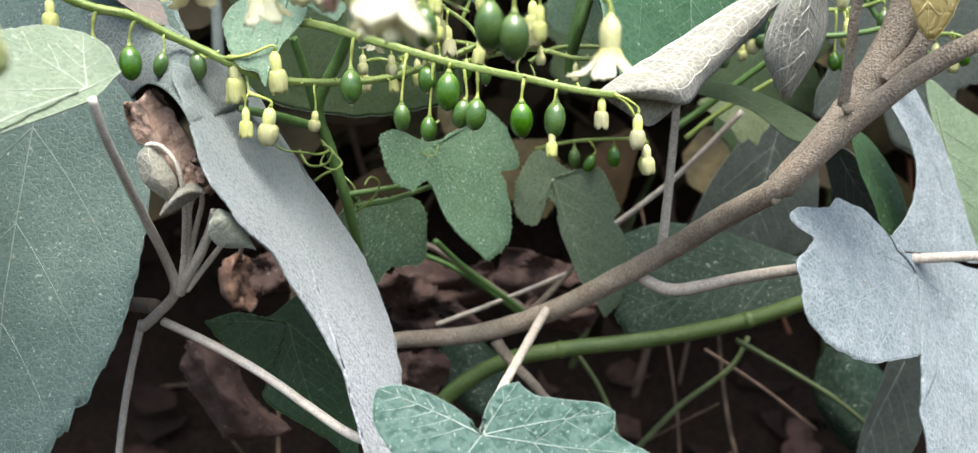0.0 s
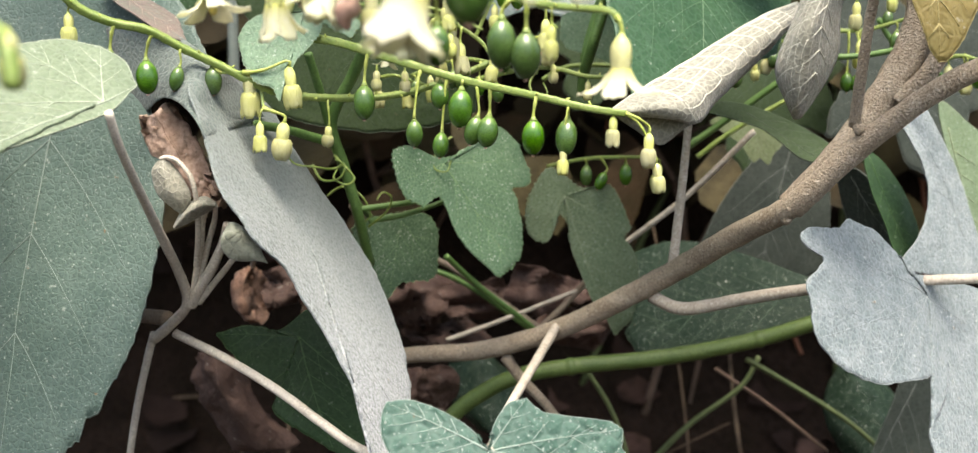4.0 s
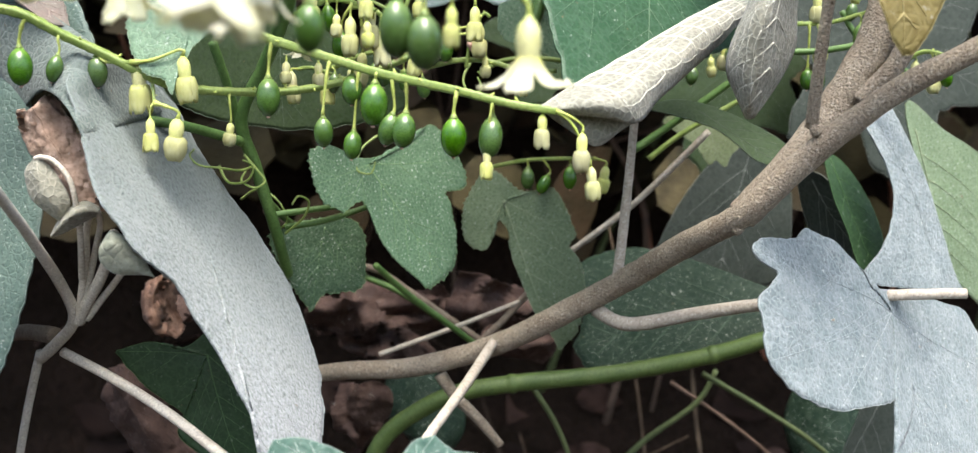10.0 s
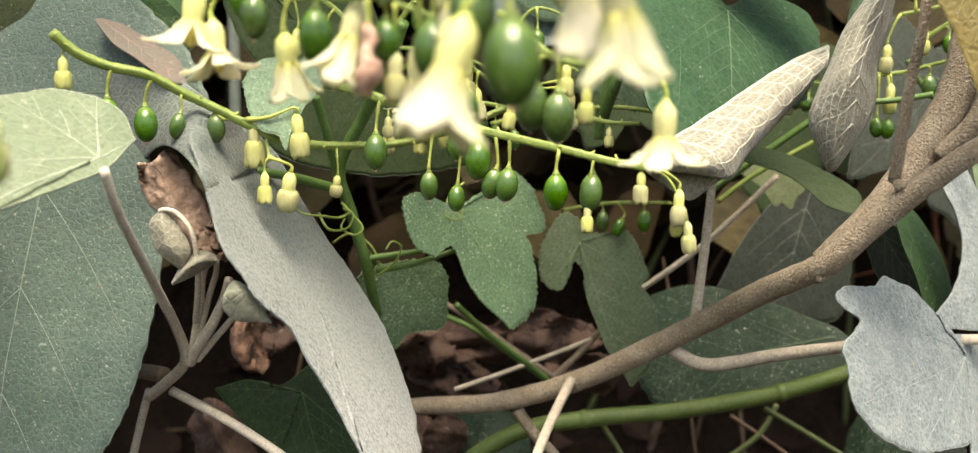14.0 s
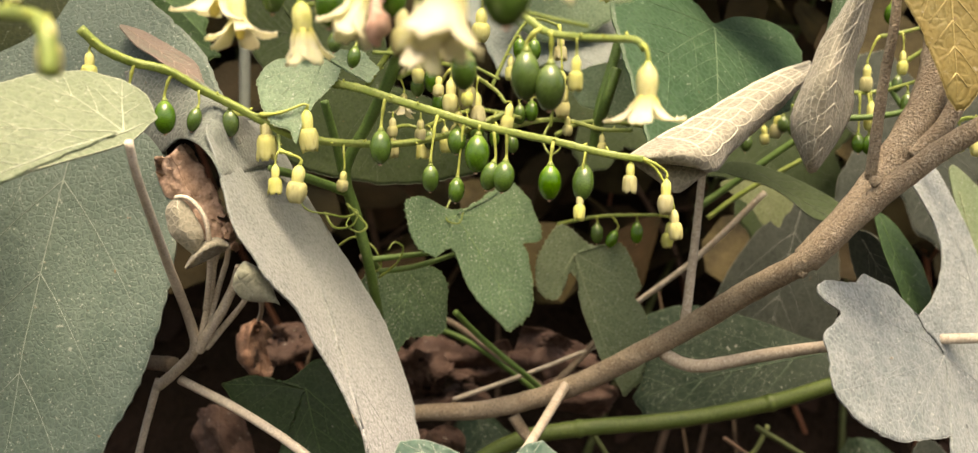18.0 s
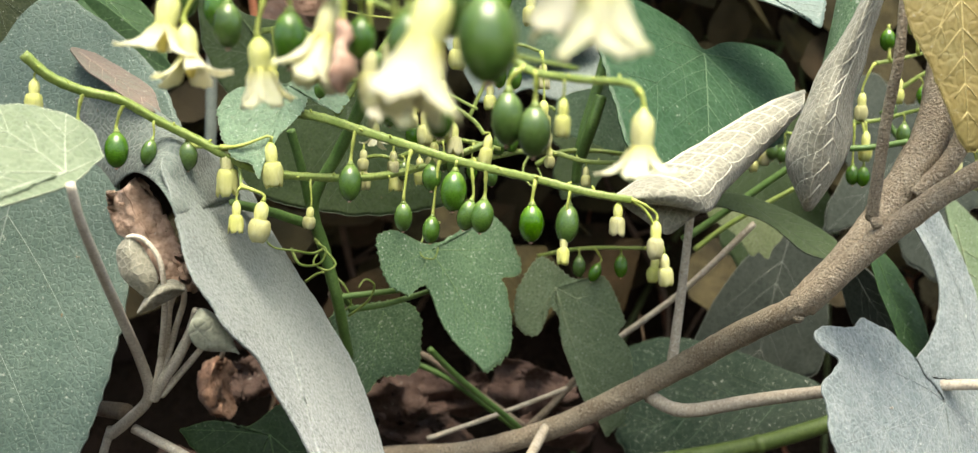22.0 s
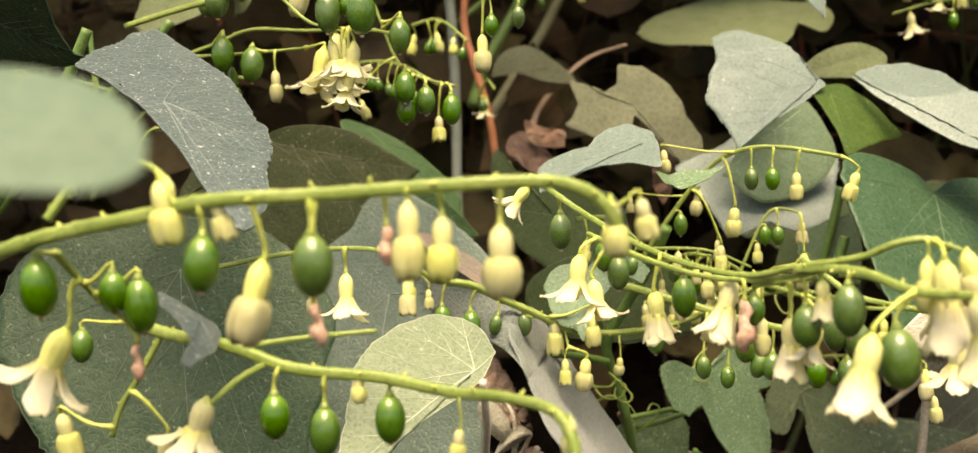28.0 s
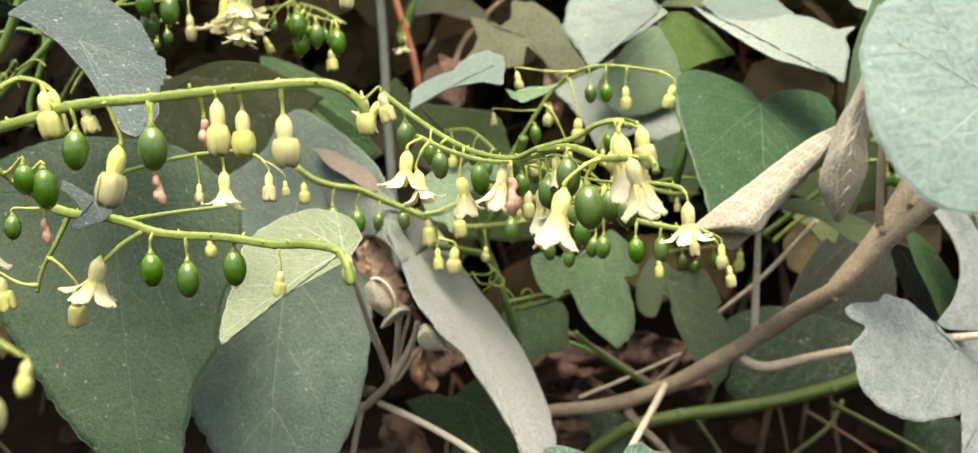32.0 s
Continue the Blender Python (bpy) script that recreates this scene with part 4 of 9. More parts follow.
def make_thicket(count, seed):
    """Bare stems that cross in the shade of the hedge, rooted in the bank."""
    rnd = random.Random(seed)
    tones = ("thicket_brown", "thicket_brown", "thicket_olive", "thicket_red")
    top = thing("shrub_stems", (0, 0.95, bank(0, 0.95)), "thin brown and olive shrub stems crossing in shade", "shrub")
    off = top.matrix_world.translation
    for n in range(count):
        x, y = rnd.uniform(-0.8, 0.75), rnd.uniform(0.92, 1.12)
        p = Vector((x, y, bank(x, y) - 0.01)) - off
        d = Vector((rnd.uniform(-0.45, 0.45), rnd.uniform(-0.12, 0.1), 1)).normalized() * rnd.uniform(0.4, 0.85)
        b = Vector((rnd.uniform(-1, 1), rnd.uniform(-0.4, 0.4), rnd.uniform(-1, 1))) * 0.04
        r = rnd.uniform(0.0012, 0.0036)
        line = spline([p, p + d * 0.35 + b, p + d * 0.7 - b * 0.6, p + d], 16)
        bm = sweep(bmesh.new(), line, [r * (1 - 0.035 * i) for i in range(16)], 7, knobs=0.12, seed=n)
        # short side twigs
        for _ in range(rnd.randint(2, 5)):
            q = line[rnd.randint(4, 14)]
            e = Vector((rnd.uniform(-1, 1), rnd.uniform(-0.6, 0.4), rnd.uniform(-0.2, 1))).normalized() * rnd.uniform(0.04, 0.14)
            sweep(bm, [q, q + e * 0.5 + Vector((0, 0, 0.006)), q + e], [r * 0.5, r * 0.4, r * 0.25], 6)
        part("stem", bm, tones[n % 4], top)


make_thicket(64, 21)


def node_ring(plant, place, way, radius):
    """A slightly swollen joint round a stem."""
    bm = lathe(bmesh.new(), [(radius * 0.9 * MM, 2.6 * MM), (radius * 1.04 * MM, 1.6 * MM), (radius * 1.16 * MM, 0.3 * MM), (radius * 1.16 * MM, -0.4 * MM), (radius * 1.04 * MM, -1.6 * MM), (radius * 0.9 * MM, -2.6 * MM)], 16)
    ob = part("node", bm, "stem_green", plant, "swollen joint of the stem")
    ob.matrix_local = Matrix.Translation(Vector(place) - plant.matrix_world.translation) @ Vector(way).to_track_quat("Z", "Y").to_matrix().to_4x4()


def leaf_scar(plant, place, size, tilt):
    """The raised scar that a fallen leaf left on the bark."""
    bm = lathe(bmesh.new(), [(0, 0.6 * MM), (1.1 * MM, 0.9 * MM), (1.9 * MM, 0.5 * MM), (2.5 * MM, -0.6 * MM), (2.9 * MM, -2.0 * MM), (0, -2.2 * MM)], 12, 0.08, 3)
    ob = part("leaf_scar", bm, "bark", plant, "pale raised leaf scar")
    ob.matrix_local = Matrix.Translation(Vector(place) - plant.matrix_world.translation) @ Euler((radians(70), 0, radians(tilt))).to_matrix().to_4x4() @ Matrix.Scale(size, 4)


# ---- the plants ----
make_leaf("large grey-green felted leaf with a faint pale midrib", "felt_mid", (-0.1475, 0.3644, 0.6083), pose(0, 0, 0, -0.3, 65.6, -98.0),
          [(9, 136.6), (14, 124.2), (21, 108.0), (27, 93.0), (34, 78.1), (39, 67.4), (45, 55.9), (50, 48.1), (58, 38.5), (67, 40.1), (68, 47.2), (69, 54.1), (71, 60.2), (79, 55.3), (93, 47.3), (116, 41.6), (153, 39.5), (-177, 47.9), (-153, 51.4), (-122, 44.8), (-75, 52.8), (-43, 74.4), (-24, 105.3), (-8, 135.1), (0, 141.4), (5, 147.7)], [24, 21, 14], cup=0.03, wave=0.01, side=3, sharp=True)
make_leaf("long pale grey felted leaf with a wavy edge", "silver", (-0.0625, 0.3454, 0.5451), pose(0, 0, 0, -39.7, 48.2, -58.4),
          [(-147, 65.1), (-138, 65.9), (-128, 63.9), (-124, 59.1), (-112, 52.5), (-91, 46.7), (-72, 38.8), (-52, 27.5), (-15, 34.8), (1, 55.4), (0, 80.4), (0, 89.4), (2, 95.9), (19, 75.2), (37, 63.3), (59, 55.7), (77, 47.8), (96, 43.0), (127, 39.6), (149, 37.9), (167, 45.8), (176, 60.8), (-173, 69.4), (-158, 67.8)], [12], cup=0.02, wave=0.012, side=2, tooth=0.4, sharp=True)
make_leaf("large dark green felted leaf hanging down", "felt_dark", (-0.2092, 0.305, 0.6243), pose(0, 0, 0, 11.7, 61.7, -62.2),
          [(104, 33.0), (167, 20.2), (-138, 31.5), (-111, 47.5), (-92, 57.6), (-71, 64.2), (-50, 68.3), (-32, 79.0), (-21, 92.9), (-13, 106.3), (-5, 123.7), (-0, 149.1), (5, 131.2), (8, 115.3), (13, 98.2), (22, 88.1), (29, 75.7), (42, 65.9), (67, 55.0)], [11, 17, 5, 14, 7], cup=0.05, wave=0.012)
make_leaf("pale yellow-green young felted leaf with light veins", "pale", (-0.1021, 0.272, 0.5938), pose(0, 0, 0, -40.1, 17.4, -119.8),
          [(-177, 12.0), (-149, 18.5), (-130, 21.8), (-106, 24.4), (-78, 27.4), (-54, 33.1), (-40, 38.1), (-27, 42.2), (-14, 49.3), (-4, 59.1), (0, 64.9), (3, 65.1), (2, 55.8), (0, 42.0), (4, 27.6), (16, 12.3), (76, 3.5)], [10, 7, 4, 2, 0, 13], cup=0.04, fold=0.05)
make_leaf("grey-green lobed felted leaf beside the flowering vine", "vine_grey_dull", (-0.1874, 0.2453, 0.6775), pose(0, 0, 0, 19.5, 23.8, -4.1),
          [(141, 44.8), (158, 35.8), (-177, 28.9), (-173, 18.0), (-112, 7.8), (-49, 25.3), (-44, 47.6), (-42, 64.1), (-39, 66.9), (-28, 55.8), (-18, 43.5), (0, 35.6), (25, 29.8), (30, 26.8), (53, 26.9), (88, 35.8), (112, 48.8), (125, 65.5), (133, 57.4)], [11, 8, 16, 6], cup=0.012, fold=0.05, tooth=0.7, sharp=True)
make_leaf("dark green felted leaf beside a grey leaf", "felt_dark", (-0.2501, 0.262, 0.7063), pose(0, 0, 0, 142.6, 24.2, 16.9),
          [(91, 35.9), (146, 22.9), (-136, 33.3), (-105, 29.7), (-53, 20.8), (-4, 31.9), (-0, 26.0), (22, 22.3), (48, 25.1), (67, 35.1)], [6])
make_leaf("pale green smooth rounded leaf", "smooth", (-0.1149, 0.0335, 0.6541), pose(0, 0, 0, 34.5, 8.2, 12.6),
          [(29, 15.1), (52, 16.3), (70, 17.0), (88, 17.2), (105, 16.9), (122, 13.9), (147, 7.7), (-93, 3.2), (-42, 5.2), (-20, 8.6), (-6, 11.8), (10, 13.9)], [0], cup=0.05, quilt=0.001)
make_leaf("blue-grey felted round leaf", "mint", (0.0817, 0.112, 0.638), pose(0, 0, 0, -73.8, -34.3, 175.8),
          [(48, 25.9), (72, 26.0), (92, 26.7), (107, 26.0), (130, 24.8), (159, 21.4), (-156, 18.6), (-106, 23.2), (-75, 26.4), (-50, 27.0), (-28, 28.3), (-12, 29.9), (0, 29.5), (15, 27.7)], [12, 1, 10], cup=0.06)
make_leaf("large yellow-green puckered leaf with sunken veins", "bullate", (0.1625, 0.3, 0.7378), pose(0, 0, 0, -78.9, 50.0, -171.0),
          [(-23, 67.5), (-12, 70.4), (-0, 71.5), (10, 78.2), (18, 85.8), (24, 82.2), (31, 74.4), (45, 51.7), (78, 23.1), (-171, 19.4), (-108, 26.9), (-73, 40.7), (-57, 49.2), (-45, 57.8), (-34, 63.3)], [2, 14, 5], cup=0.05, wave=0.02)
make_leaf("yellowing heart-shaped leaf with fine veins", "yellow", (0.1175, 0.2997, 0.6526), pose(0, 0, 0, 18.3, 78.4, -68.1),
          [(-174, 1.6), (-158, 5.1), (-128, 9.1), (-101, 13.1), (-75, 15.9), (-42, 19.9), (-23, 24.7), (-11, 33.1), (-4, 42.2), (0, 46.7), (4, 45.3), (14, 37.7), (39, 27.3), (67, 23.2), (96, 19.3), (119, 13.4), (140, 6.8)], [9, 4, 6, 13, 12], cup=0.08, fold=0.15)
make_leaf("green heart-shaped felted leaf with a rolled edge", "vine_blue", (0.0736, 0.401, 0.6419), pose(0, 0, 0, -33.2, 45.0, -94.9),
          [(175, 2.7), (-137, 10.0), (-113, 21.3), (-98, 35.9), (-87, 44.9), (-74, 50.5), (-54, 55.8), (-34, 66.6), (-24, 76.6), (-18, 87.4), (-13, 82.3), (0, 60.4), (50, 41.9), (85, 40.6), (110, 47.8), (122, 45.7), (131, 32.2), (142, 16.0)], [11, 5, 7, 14, 12], cup=0.05)
make_leaf("pale grey lobed vine leaf catching the light", "vine_grey", (0.0281, 0.405, 0.6898), pose(0, 0, 0, -59.7, 33.0, -147.6),
          [(-101, 7.3), (-102, 14.9), (-95, 19.0), (-79, 25.1), (-66, 31.3), (-62, 39.2), (-55, 42.9), (-46, 45.3), (-36, 47.4), (-28, 50.0), (-20, 47.7), (-10, 47.0), (-0, 49.0), (-2, 37.9), (2, 25.2), (14, 11.3), (119, 3.2)], [12, 9, 5], cup=0.03, fold=0.02, tooth=0.7, sharp=True)
make_leaf("upright lobe of a grey vine leaf", "vine_grey", (0.0109, 0.432, 0.7065), pose(0, 0, 0, -28.1, -27.7, 142.2),
          [(128, 16.7), (-172, 17.0), (-116, 11.4), (-52, 11.6), (-18, 20.9), (0, 24.0), (20, 24.7), (74, 23.9)], [5], cup=0.02, tooth=0.6, sharp=True)
make_leaf("dark green leaf seen from its shaded side", "backlit", (0.0336, 0.407, 0.6846), pose(0, 0, 0, 51.2, 29.1, 6.2),
          [(-72, 19.0), (-65, 31.4), (-32, 27.4), (-0, 34.8), (23, 19.7), (67, 9.6), (-170, 10.2)], [3, 1], cup=0.03, sharp=True)
make_leaf("pale grey felted leaf with a pointed tip", "vine_grey", (0.0837, 0.3913, 0.6653), pose(0, 0, 0, 44.0, 29.9, -25.0),
          [(-177, 40.4), (-173, 30.3), (-159, 16.0), (-101, 6.4), (-19, 11.0), (-2, 22.0), (0, 31.0), (34, 29.4), (54, 30.7), (61, 37.7), (66, 29.1), (93, 26.0), (120, 24.6), (146, 22.8), (168, 26.9), (175, 34.3), (178, 42.9), (178, 53.0)], [6, 9, 4], cup=0.02, fold=0.02, tooth=0.7, sharp=True)
make_leaf("pale felted leaf edge above another leaf", "vine_grey", (0.0745, 0.425, 0.6889), pose(0, 0, 0, 31.1, 12.2, -17.6),
          [(-116, 20.9), (-81, 25.6), (-48, 23.4), (0, 20.1), (60, 15.5), (114, 19.7), (145, 22.8), (175, 26.9)], [3], cup=0.02, tooth=0.5, sharp=True)
make_leaf("pale olive leaf half hidden behind others", "vine_pale", (0.0288, 0.45, 0.6807), pose(0, 0, 0, -80.8, 36.8, -161.6),
          [(-33, 14.1), (-10, 30.8), (0, 47.4), (27, 46.3), (55, 36.8), (87, 27.5), (113, 12.1), (-132, 5.6)], [2])
make_leaf("small pale olive leaf in the hedge", "pale_dull", (0.0549, 0.48, 0.7055), pose(0, 0, 0, -90.0, 13.6, 180.0),
          [(52, 8.6), (139, 15.7), (171, 20.7), (-142, 11.0), (-43, 10.7), (-0, 24.9)], [5])
make_leaf("grey felted leaf with a pointed tip", "vine_grey", (-0.0298, 0.51, 0.7888), pose(0, 0, 0, 55.9, 59.0, -22.4),
          [(-110, 27.2), (-90, 24.2), (-54, 24.8), (-19, 26.9), (-6, 33.5), (0, 41.4), (7, 40.1), (15, 37.5), (33, 30.1), (54, 25.4), (122, 21.8), (-160, 22.2)], [5], cup=0.03, fold=0.02, tooth=0.7, sharp=True)
make_leaf("narrow grey leaf hanging over a pale leaf", "vine_grey", (0.0047, 0.46, 0.7645), pose(0, 0, 0, 19.2, 46.9, -28.0),
          [(-161, 13.3), (-84, 8.1), (-34, 17.4), (-13, 29.8), (4, 41.2), (8, 48.8), (-0, 58.0), (17, 48.9), (34, 38.0), (55, 22.1), (104, 17.2), (146, 18.2)], [6], cup=0.02, fold=0.02, tooth=0.5, sharp=True)
make_leaf("broad pale green smooth leaf", "pale_dull", (0.0743, 0.6885, 0.7628), pose(0, 0, 0, -33.6, 6.4, -164.9),
          [(9, 110.0), (15, 96.5), (27, 78.1), (36, 72.2), (49, 63.9), (56, 43.1), (58, 22.9), (85, 34.9), (104, 29.1), (143, 20.1), (-159, 15.1), (-75, 14.6), (-45, 46.4), (-28, 68.9), (-13, 94.8), (-7, 106.8), (-0, 116.2)], [16], cup=0.02)
make_leaf("dull grey-brown lobed leaf in the shade", "pale_brown", (-0.0452, 0.4999, 0.6891), pose(0, 0, 0, 68.9, 50.3, -20.1),
          [(-132, 29.0), (-119, 31.5), (-113, 36.3), (-89, 25.7), (-72, 21.4), (-46, 16.9), (-34, 5.2), (-5, 14.2), (-3, 30.5), (-1, 37.7), (-0, 46.4), (11, 45.9), (24, 38.2), (39, 27.1), (56, 23.9), (84, 20.8), (128, 21.1), (161, 23.5), (178, 14.8), (-151, 17.9), (-155, 27.0), (-152, 36.2)], [10, 2, 17], cup=0.02, sharp=True)
make_leaf("small dull leaf in the shade", "pale_brown", (-0.0887, 0.6, 0.7209), pose(0, 0, 0, -90.0, 5.9, 180.0),
          [(1, 23.5), (50, 10.2), (137, 14.4), (-73, 5.6), (-45, 21.9), (-25, 33.1), (-13, 37.3), (-0, 40.3)], [7], cup=0.03)
make_leaf("small grey-green vine leaf with a pointed tip", "vine_grey", (-0.0461, 0.335, 0.6646), pose(0, 0, 0, -26.1, 22.4, -174.8),
          [(-3, 36.2), (-4, 29.8), (7, 19.0), (49, 13.2), (86, 21.6), (117, 6.4), (-126, 6.7), (-87, 19.8), (-70, 24.6), (-55, 25.2), (-40, 24.6), (-39, 30.2), (-35, 35.9), (-32, 40.5), (-26, 42.9), (-12, 42.0), (0, 42.0)], [16, 8], cup=0.03, fold=0.02, tooth=0.7, sharp=True)
make_leaf("small green lobe of a vine leaf", "vine", (-0.039, 0.3298, 0.6496), pose(0, 0, 0, 31.5, -17.2, 2.3),
          [(130, 1.5), (-63, 7.4), (-23, 13.8), (0, 20.3), (3, 14.6), (32, 8.5), (68, 4.7), (102, 10.1)], [3], sharp=True)
make_leaf("three-lobed green vine leaf with a finely toothed edge", "vine", (-0.0219, 0.4038, 0.5681), pose(0, 0, 0, -1.6, 71.9, -46.9),
          [(-102, 24.0), (-76, 24.7), (-61, 24.9), (-41, 21.5), (-30, 15.0), (-15, 14.9), (-2, 24.6), (8, 34.1), (19, 44.4), (23, 50.1), (33, 51.9), (44, 51.0), (57, 44.4), (68, 39.2), (72, 37.0), (77, 47.0), (83, 48.8), (91, 46.8), (101, 44.3), (113, 37.1), (110, 23.5), (113, 8.0), (-131, 4.0), (-119, 12.9), (-114, 18.5)], [10, 1, 17, 3], cup=0.05, tooth=1.3, fold=0.02)
make_leaf("olive green lobed vine leaf behind the branch", "vine_olive", (0.0271, 0.45, 0.5511), pose(0, 0, 0, 99.0, 70.4, 12.0),
          [(-105, 15.5), (-69, 21.1), (-51, 23.1), (-39, 21.5), (-35, 17.1), (-44, 10.6), (-24, 8.6), (-8, 15.4), (-10, 23.7), (-6, 34.1), (-3, 48.1), (0, 55.0), (2, 68.0), (10, 64.3), (19, 55.1), (27, 46.3), (33, 39.0), (36, 32.7), (45, 32.6), (62, 25.6), (81, 21.2), (88, 17.6), (99, 7.9), (-172, 13.9)], [12, 2, 18], cup=0.05, tooth=1.3)
make_leaf("green vine leaf with an uneven eaten edge", "vine", (-0.0401, 0.4251, 0.5427), pose(0, 0, 0, -120.2, 81.1, 178.0),
          [(-20, 25.3), (1, 33.4), (8, 26.9), (21, 26.9), (35, 29.2), (45, 28.6), (60, 21.1), (87, 15.8), (118, 9.0), (-98, 9.8), (-76, 21.4)], [1, 5], tooth=1.3)
make_leaf("dark glossy green leaf in the shade", "vine_dark", (-0.0757, 0.3895, 0.5027), pose(0, 0, 0, 72.8, 72.7, -17.2),
          [(-81, 24.2), (-36, 22.5), (-34, 30.7), (0, 46.3), (9, 58.6), (33, 29.9), (97, 11.1), (142, 11.9), (-125, 8.0), (-119, 19.8), (-108, 31.7)], [3, 1, 10, 5], cup=0.04)
make_leaf("blue-green crinkled felted leaf on a long stalk", "crinkle", (-0.0019, 0.262, 0.5051), pose(0, 0, 0, -63.4, -25.2, 178.3),
          [(19, 27.7), (37, 23.3), (78, 19.7), (145, 24.2), (178, 37.6), (-162, 46.5), (-155, 36.6), (-146, 36.7), (-141, 32.6), (-132, 23.3), (-119, 17.4), (-101, 16.8), (-87, 12.9), (-75, 6.8), (-44, 0.9), (-24, 7.8), (-14, 17.0), (-7, 24.9), (-0, 29.6), (7, 29.4)], [18, 7, 5, 11, 2], cup=0.06, wave=0.03)
make_leaf("pale blue-grey felted leaf with a wavy lobed edge", "felt_blue", (0.1529, 0.372, 0.5251), pose(0, 0, 0, -66.8, -23.6, -148.1),
          [(3, 65.1), (5, 57.0), (14, 67.4), (29, 69.3), (40, 63.2), (54, 50.1), (81, 32.3), (115, 24.6), (100, 35.8), (87, 49.5), (94, 66.0), (113, 79.9), (147, 79.9), (178, 74.3), (-162, 51.4), (-139, 17.8), (-20, 12.9), (-29, 21.1), (-27, 33.1), (-19, 45.9), (-11, 49.3), (-4, 63.4), (0, 67.9)], [22, 3, 5, 11, 13], cup=0.05, wave=0.02, sharp=True)
make_leaf("pale lavender-grey leaf standing upright behind", "felt_blue", (0.1878, 0.4254, 0.5383), pose(0, 0, 0, -63.3, -65.6, -167.6),
          [(110, 20.6), (-160, 27.9), (-148, 16.8), (-31, 20.9), (-16, 40.3), (-11, 56.3), (-0, 60.3), (8, 58.7), (11, 39.5), (27, 28.2), (62, 31.8), (77, 45.5)], [6], cup=0.08, side=6)
make_leaf("dull green leaf with a pale margin", "vine_olive", (0.1884, 0.45, 0.5818), pose(0, 0, 0, 64.4, 70.5, -7.4),
          [(-9, 24.1), (0, 64.7), (12, 84.9), (33, 73.8), (49, 41.5), (72, 12.7), (-176, 11.4)], [1], cup=0.05)
make_leaf("broad dark green leaf behind the branch, shade in its colour", "vine_shaded", (0.147, 0.49, 0.5043), pose(0, 0, 0, -50.2, 15.4, 171.3),
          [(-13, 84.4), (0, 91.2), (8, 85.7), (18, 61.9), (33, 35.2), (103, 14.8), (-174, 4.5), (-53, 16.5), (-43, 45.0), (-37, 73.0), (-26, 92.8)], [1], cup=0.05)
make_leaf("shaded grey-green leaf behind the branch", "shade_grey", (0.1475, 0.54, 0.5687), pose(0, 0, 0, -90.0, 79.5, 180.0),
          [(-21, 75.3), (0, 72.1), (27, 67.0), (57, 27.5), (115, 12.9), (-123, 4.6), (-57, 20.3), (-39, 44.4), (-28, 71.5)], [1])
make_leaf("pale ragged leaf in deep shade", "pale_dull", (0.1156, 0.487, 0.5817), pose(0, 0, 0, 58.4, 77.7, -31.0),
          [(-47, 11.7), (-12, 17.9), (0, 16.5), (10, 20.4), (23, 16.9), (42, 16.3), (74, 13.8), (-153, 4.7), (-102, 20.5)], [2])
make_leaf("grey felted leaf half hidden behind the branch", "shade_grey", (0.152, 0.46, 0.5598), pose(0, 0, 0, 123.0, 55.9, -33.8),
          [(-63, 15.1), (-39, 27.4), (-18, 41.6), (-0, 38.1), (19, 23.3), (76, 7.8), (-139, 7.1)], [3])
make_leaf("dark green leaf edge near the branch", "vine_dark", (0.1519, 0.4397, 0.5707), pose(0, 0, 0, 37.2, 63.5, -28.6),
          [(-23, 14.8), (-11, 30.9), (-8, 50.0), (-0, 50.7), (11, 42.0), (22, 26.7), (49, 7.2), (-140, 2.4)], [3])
make_leaf("green lobed leaf hanging among the berries", "vine_pale", (-0.0638, 0.3455, 0.6212), pose(0, 0, 0, -30.6, 65.9, -119.6),
          [(-43, 24.1), (-33, 25.9), (-20, 28.1), (-8, 27.3), (0, 31.0), (-3, 23.9), (3, 19.7), (7, 16.0), (19, 12.9), (41, 9.8), (69, 7.4), (71, 13.6), (73, 17.9), (91, 18.6), (113, 12.9), (140, 4.5), (-76, 1.7), (-74, 9.0), (-71, 15.3), (-64, 19.0), (-53, 23.0)], [4, 20, 13], cup=0.03, tooth=0.8, sharp=True)
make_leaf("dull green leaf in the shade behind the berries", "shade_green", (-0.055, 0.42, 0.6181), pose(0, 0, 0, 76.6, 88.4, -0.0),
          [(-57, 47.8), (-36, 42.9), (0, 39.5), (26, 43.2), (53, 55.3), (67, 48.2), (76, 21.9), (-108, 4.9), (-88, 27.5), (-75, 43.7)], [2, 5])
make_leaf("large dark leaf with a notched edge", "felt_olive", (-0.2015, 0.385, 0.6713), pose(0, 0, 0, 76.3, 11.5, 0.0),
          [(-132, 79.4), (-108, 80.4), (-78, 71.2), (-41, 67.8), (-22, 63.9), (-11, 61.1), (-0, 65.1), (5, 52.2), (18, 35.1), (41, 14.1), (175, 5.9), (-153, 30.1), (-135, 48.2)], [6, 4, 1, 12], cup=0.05)
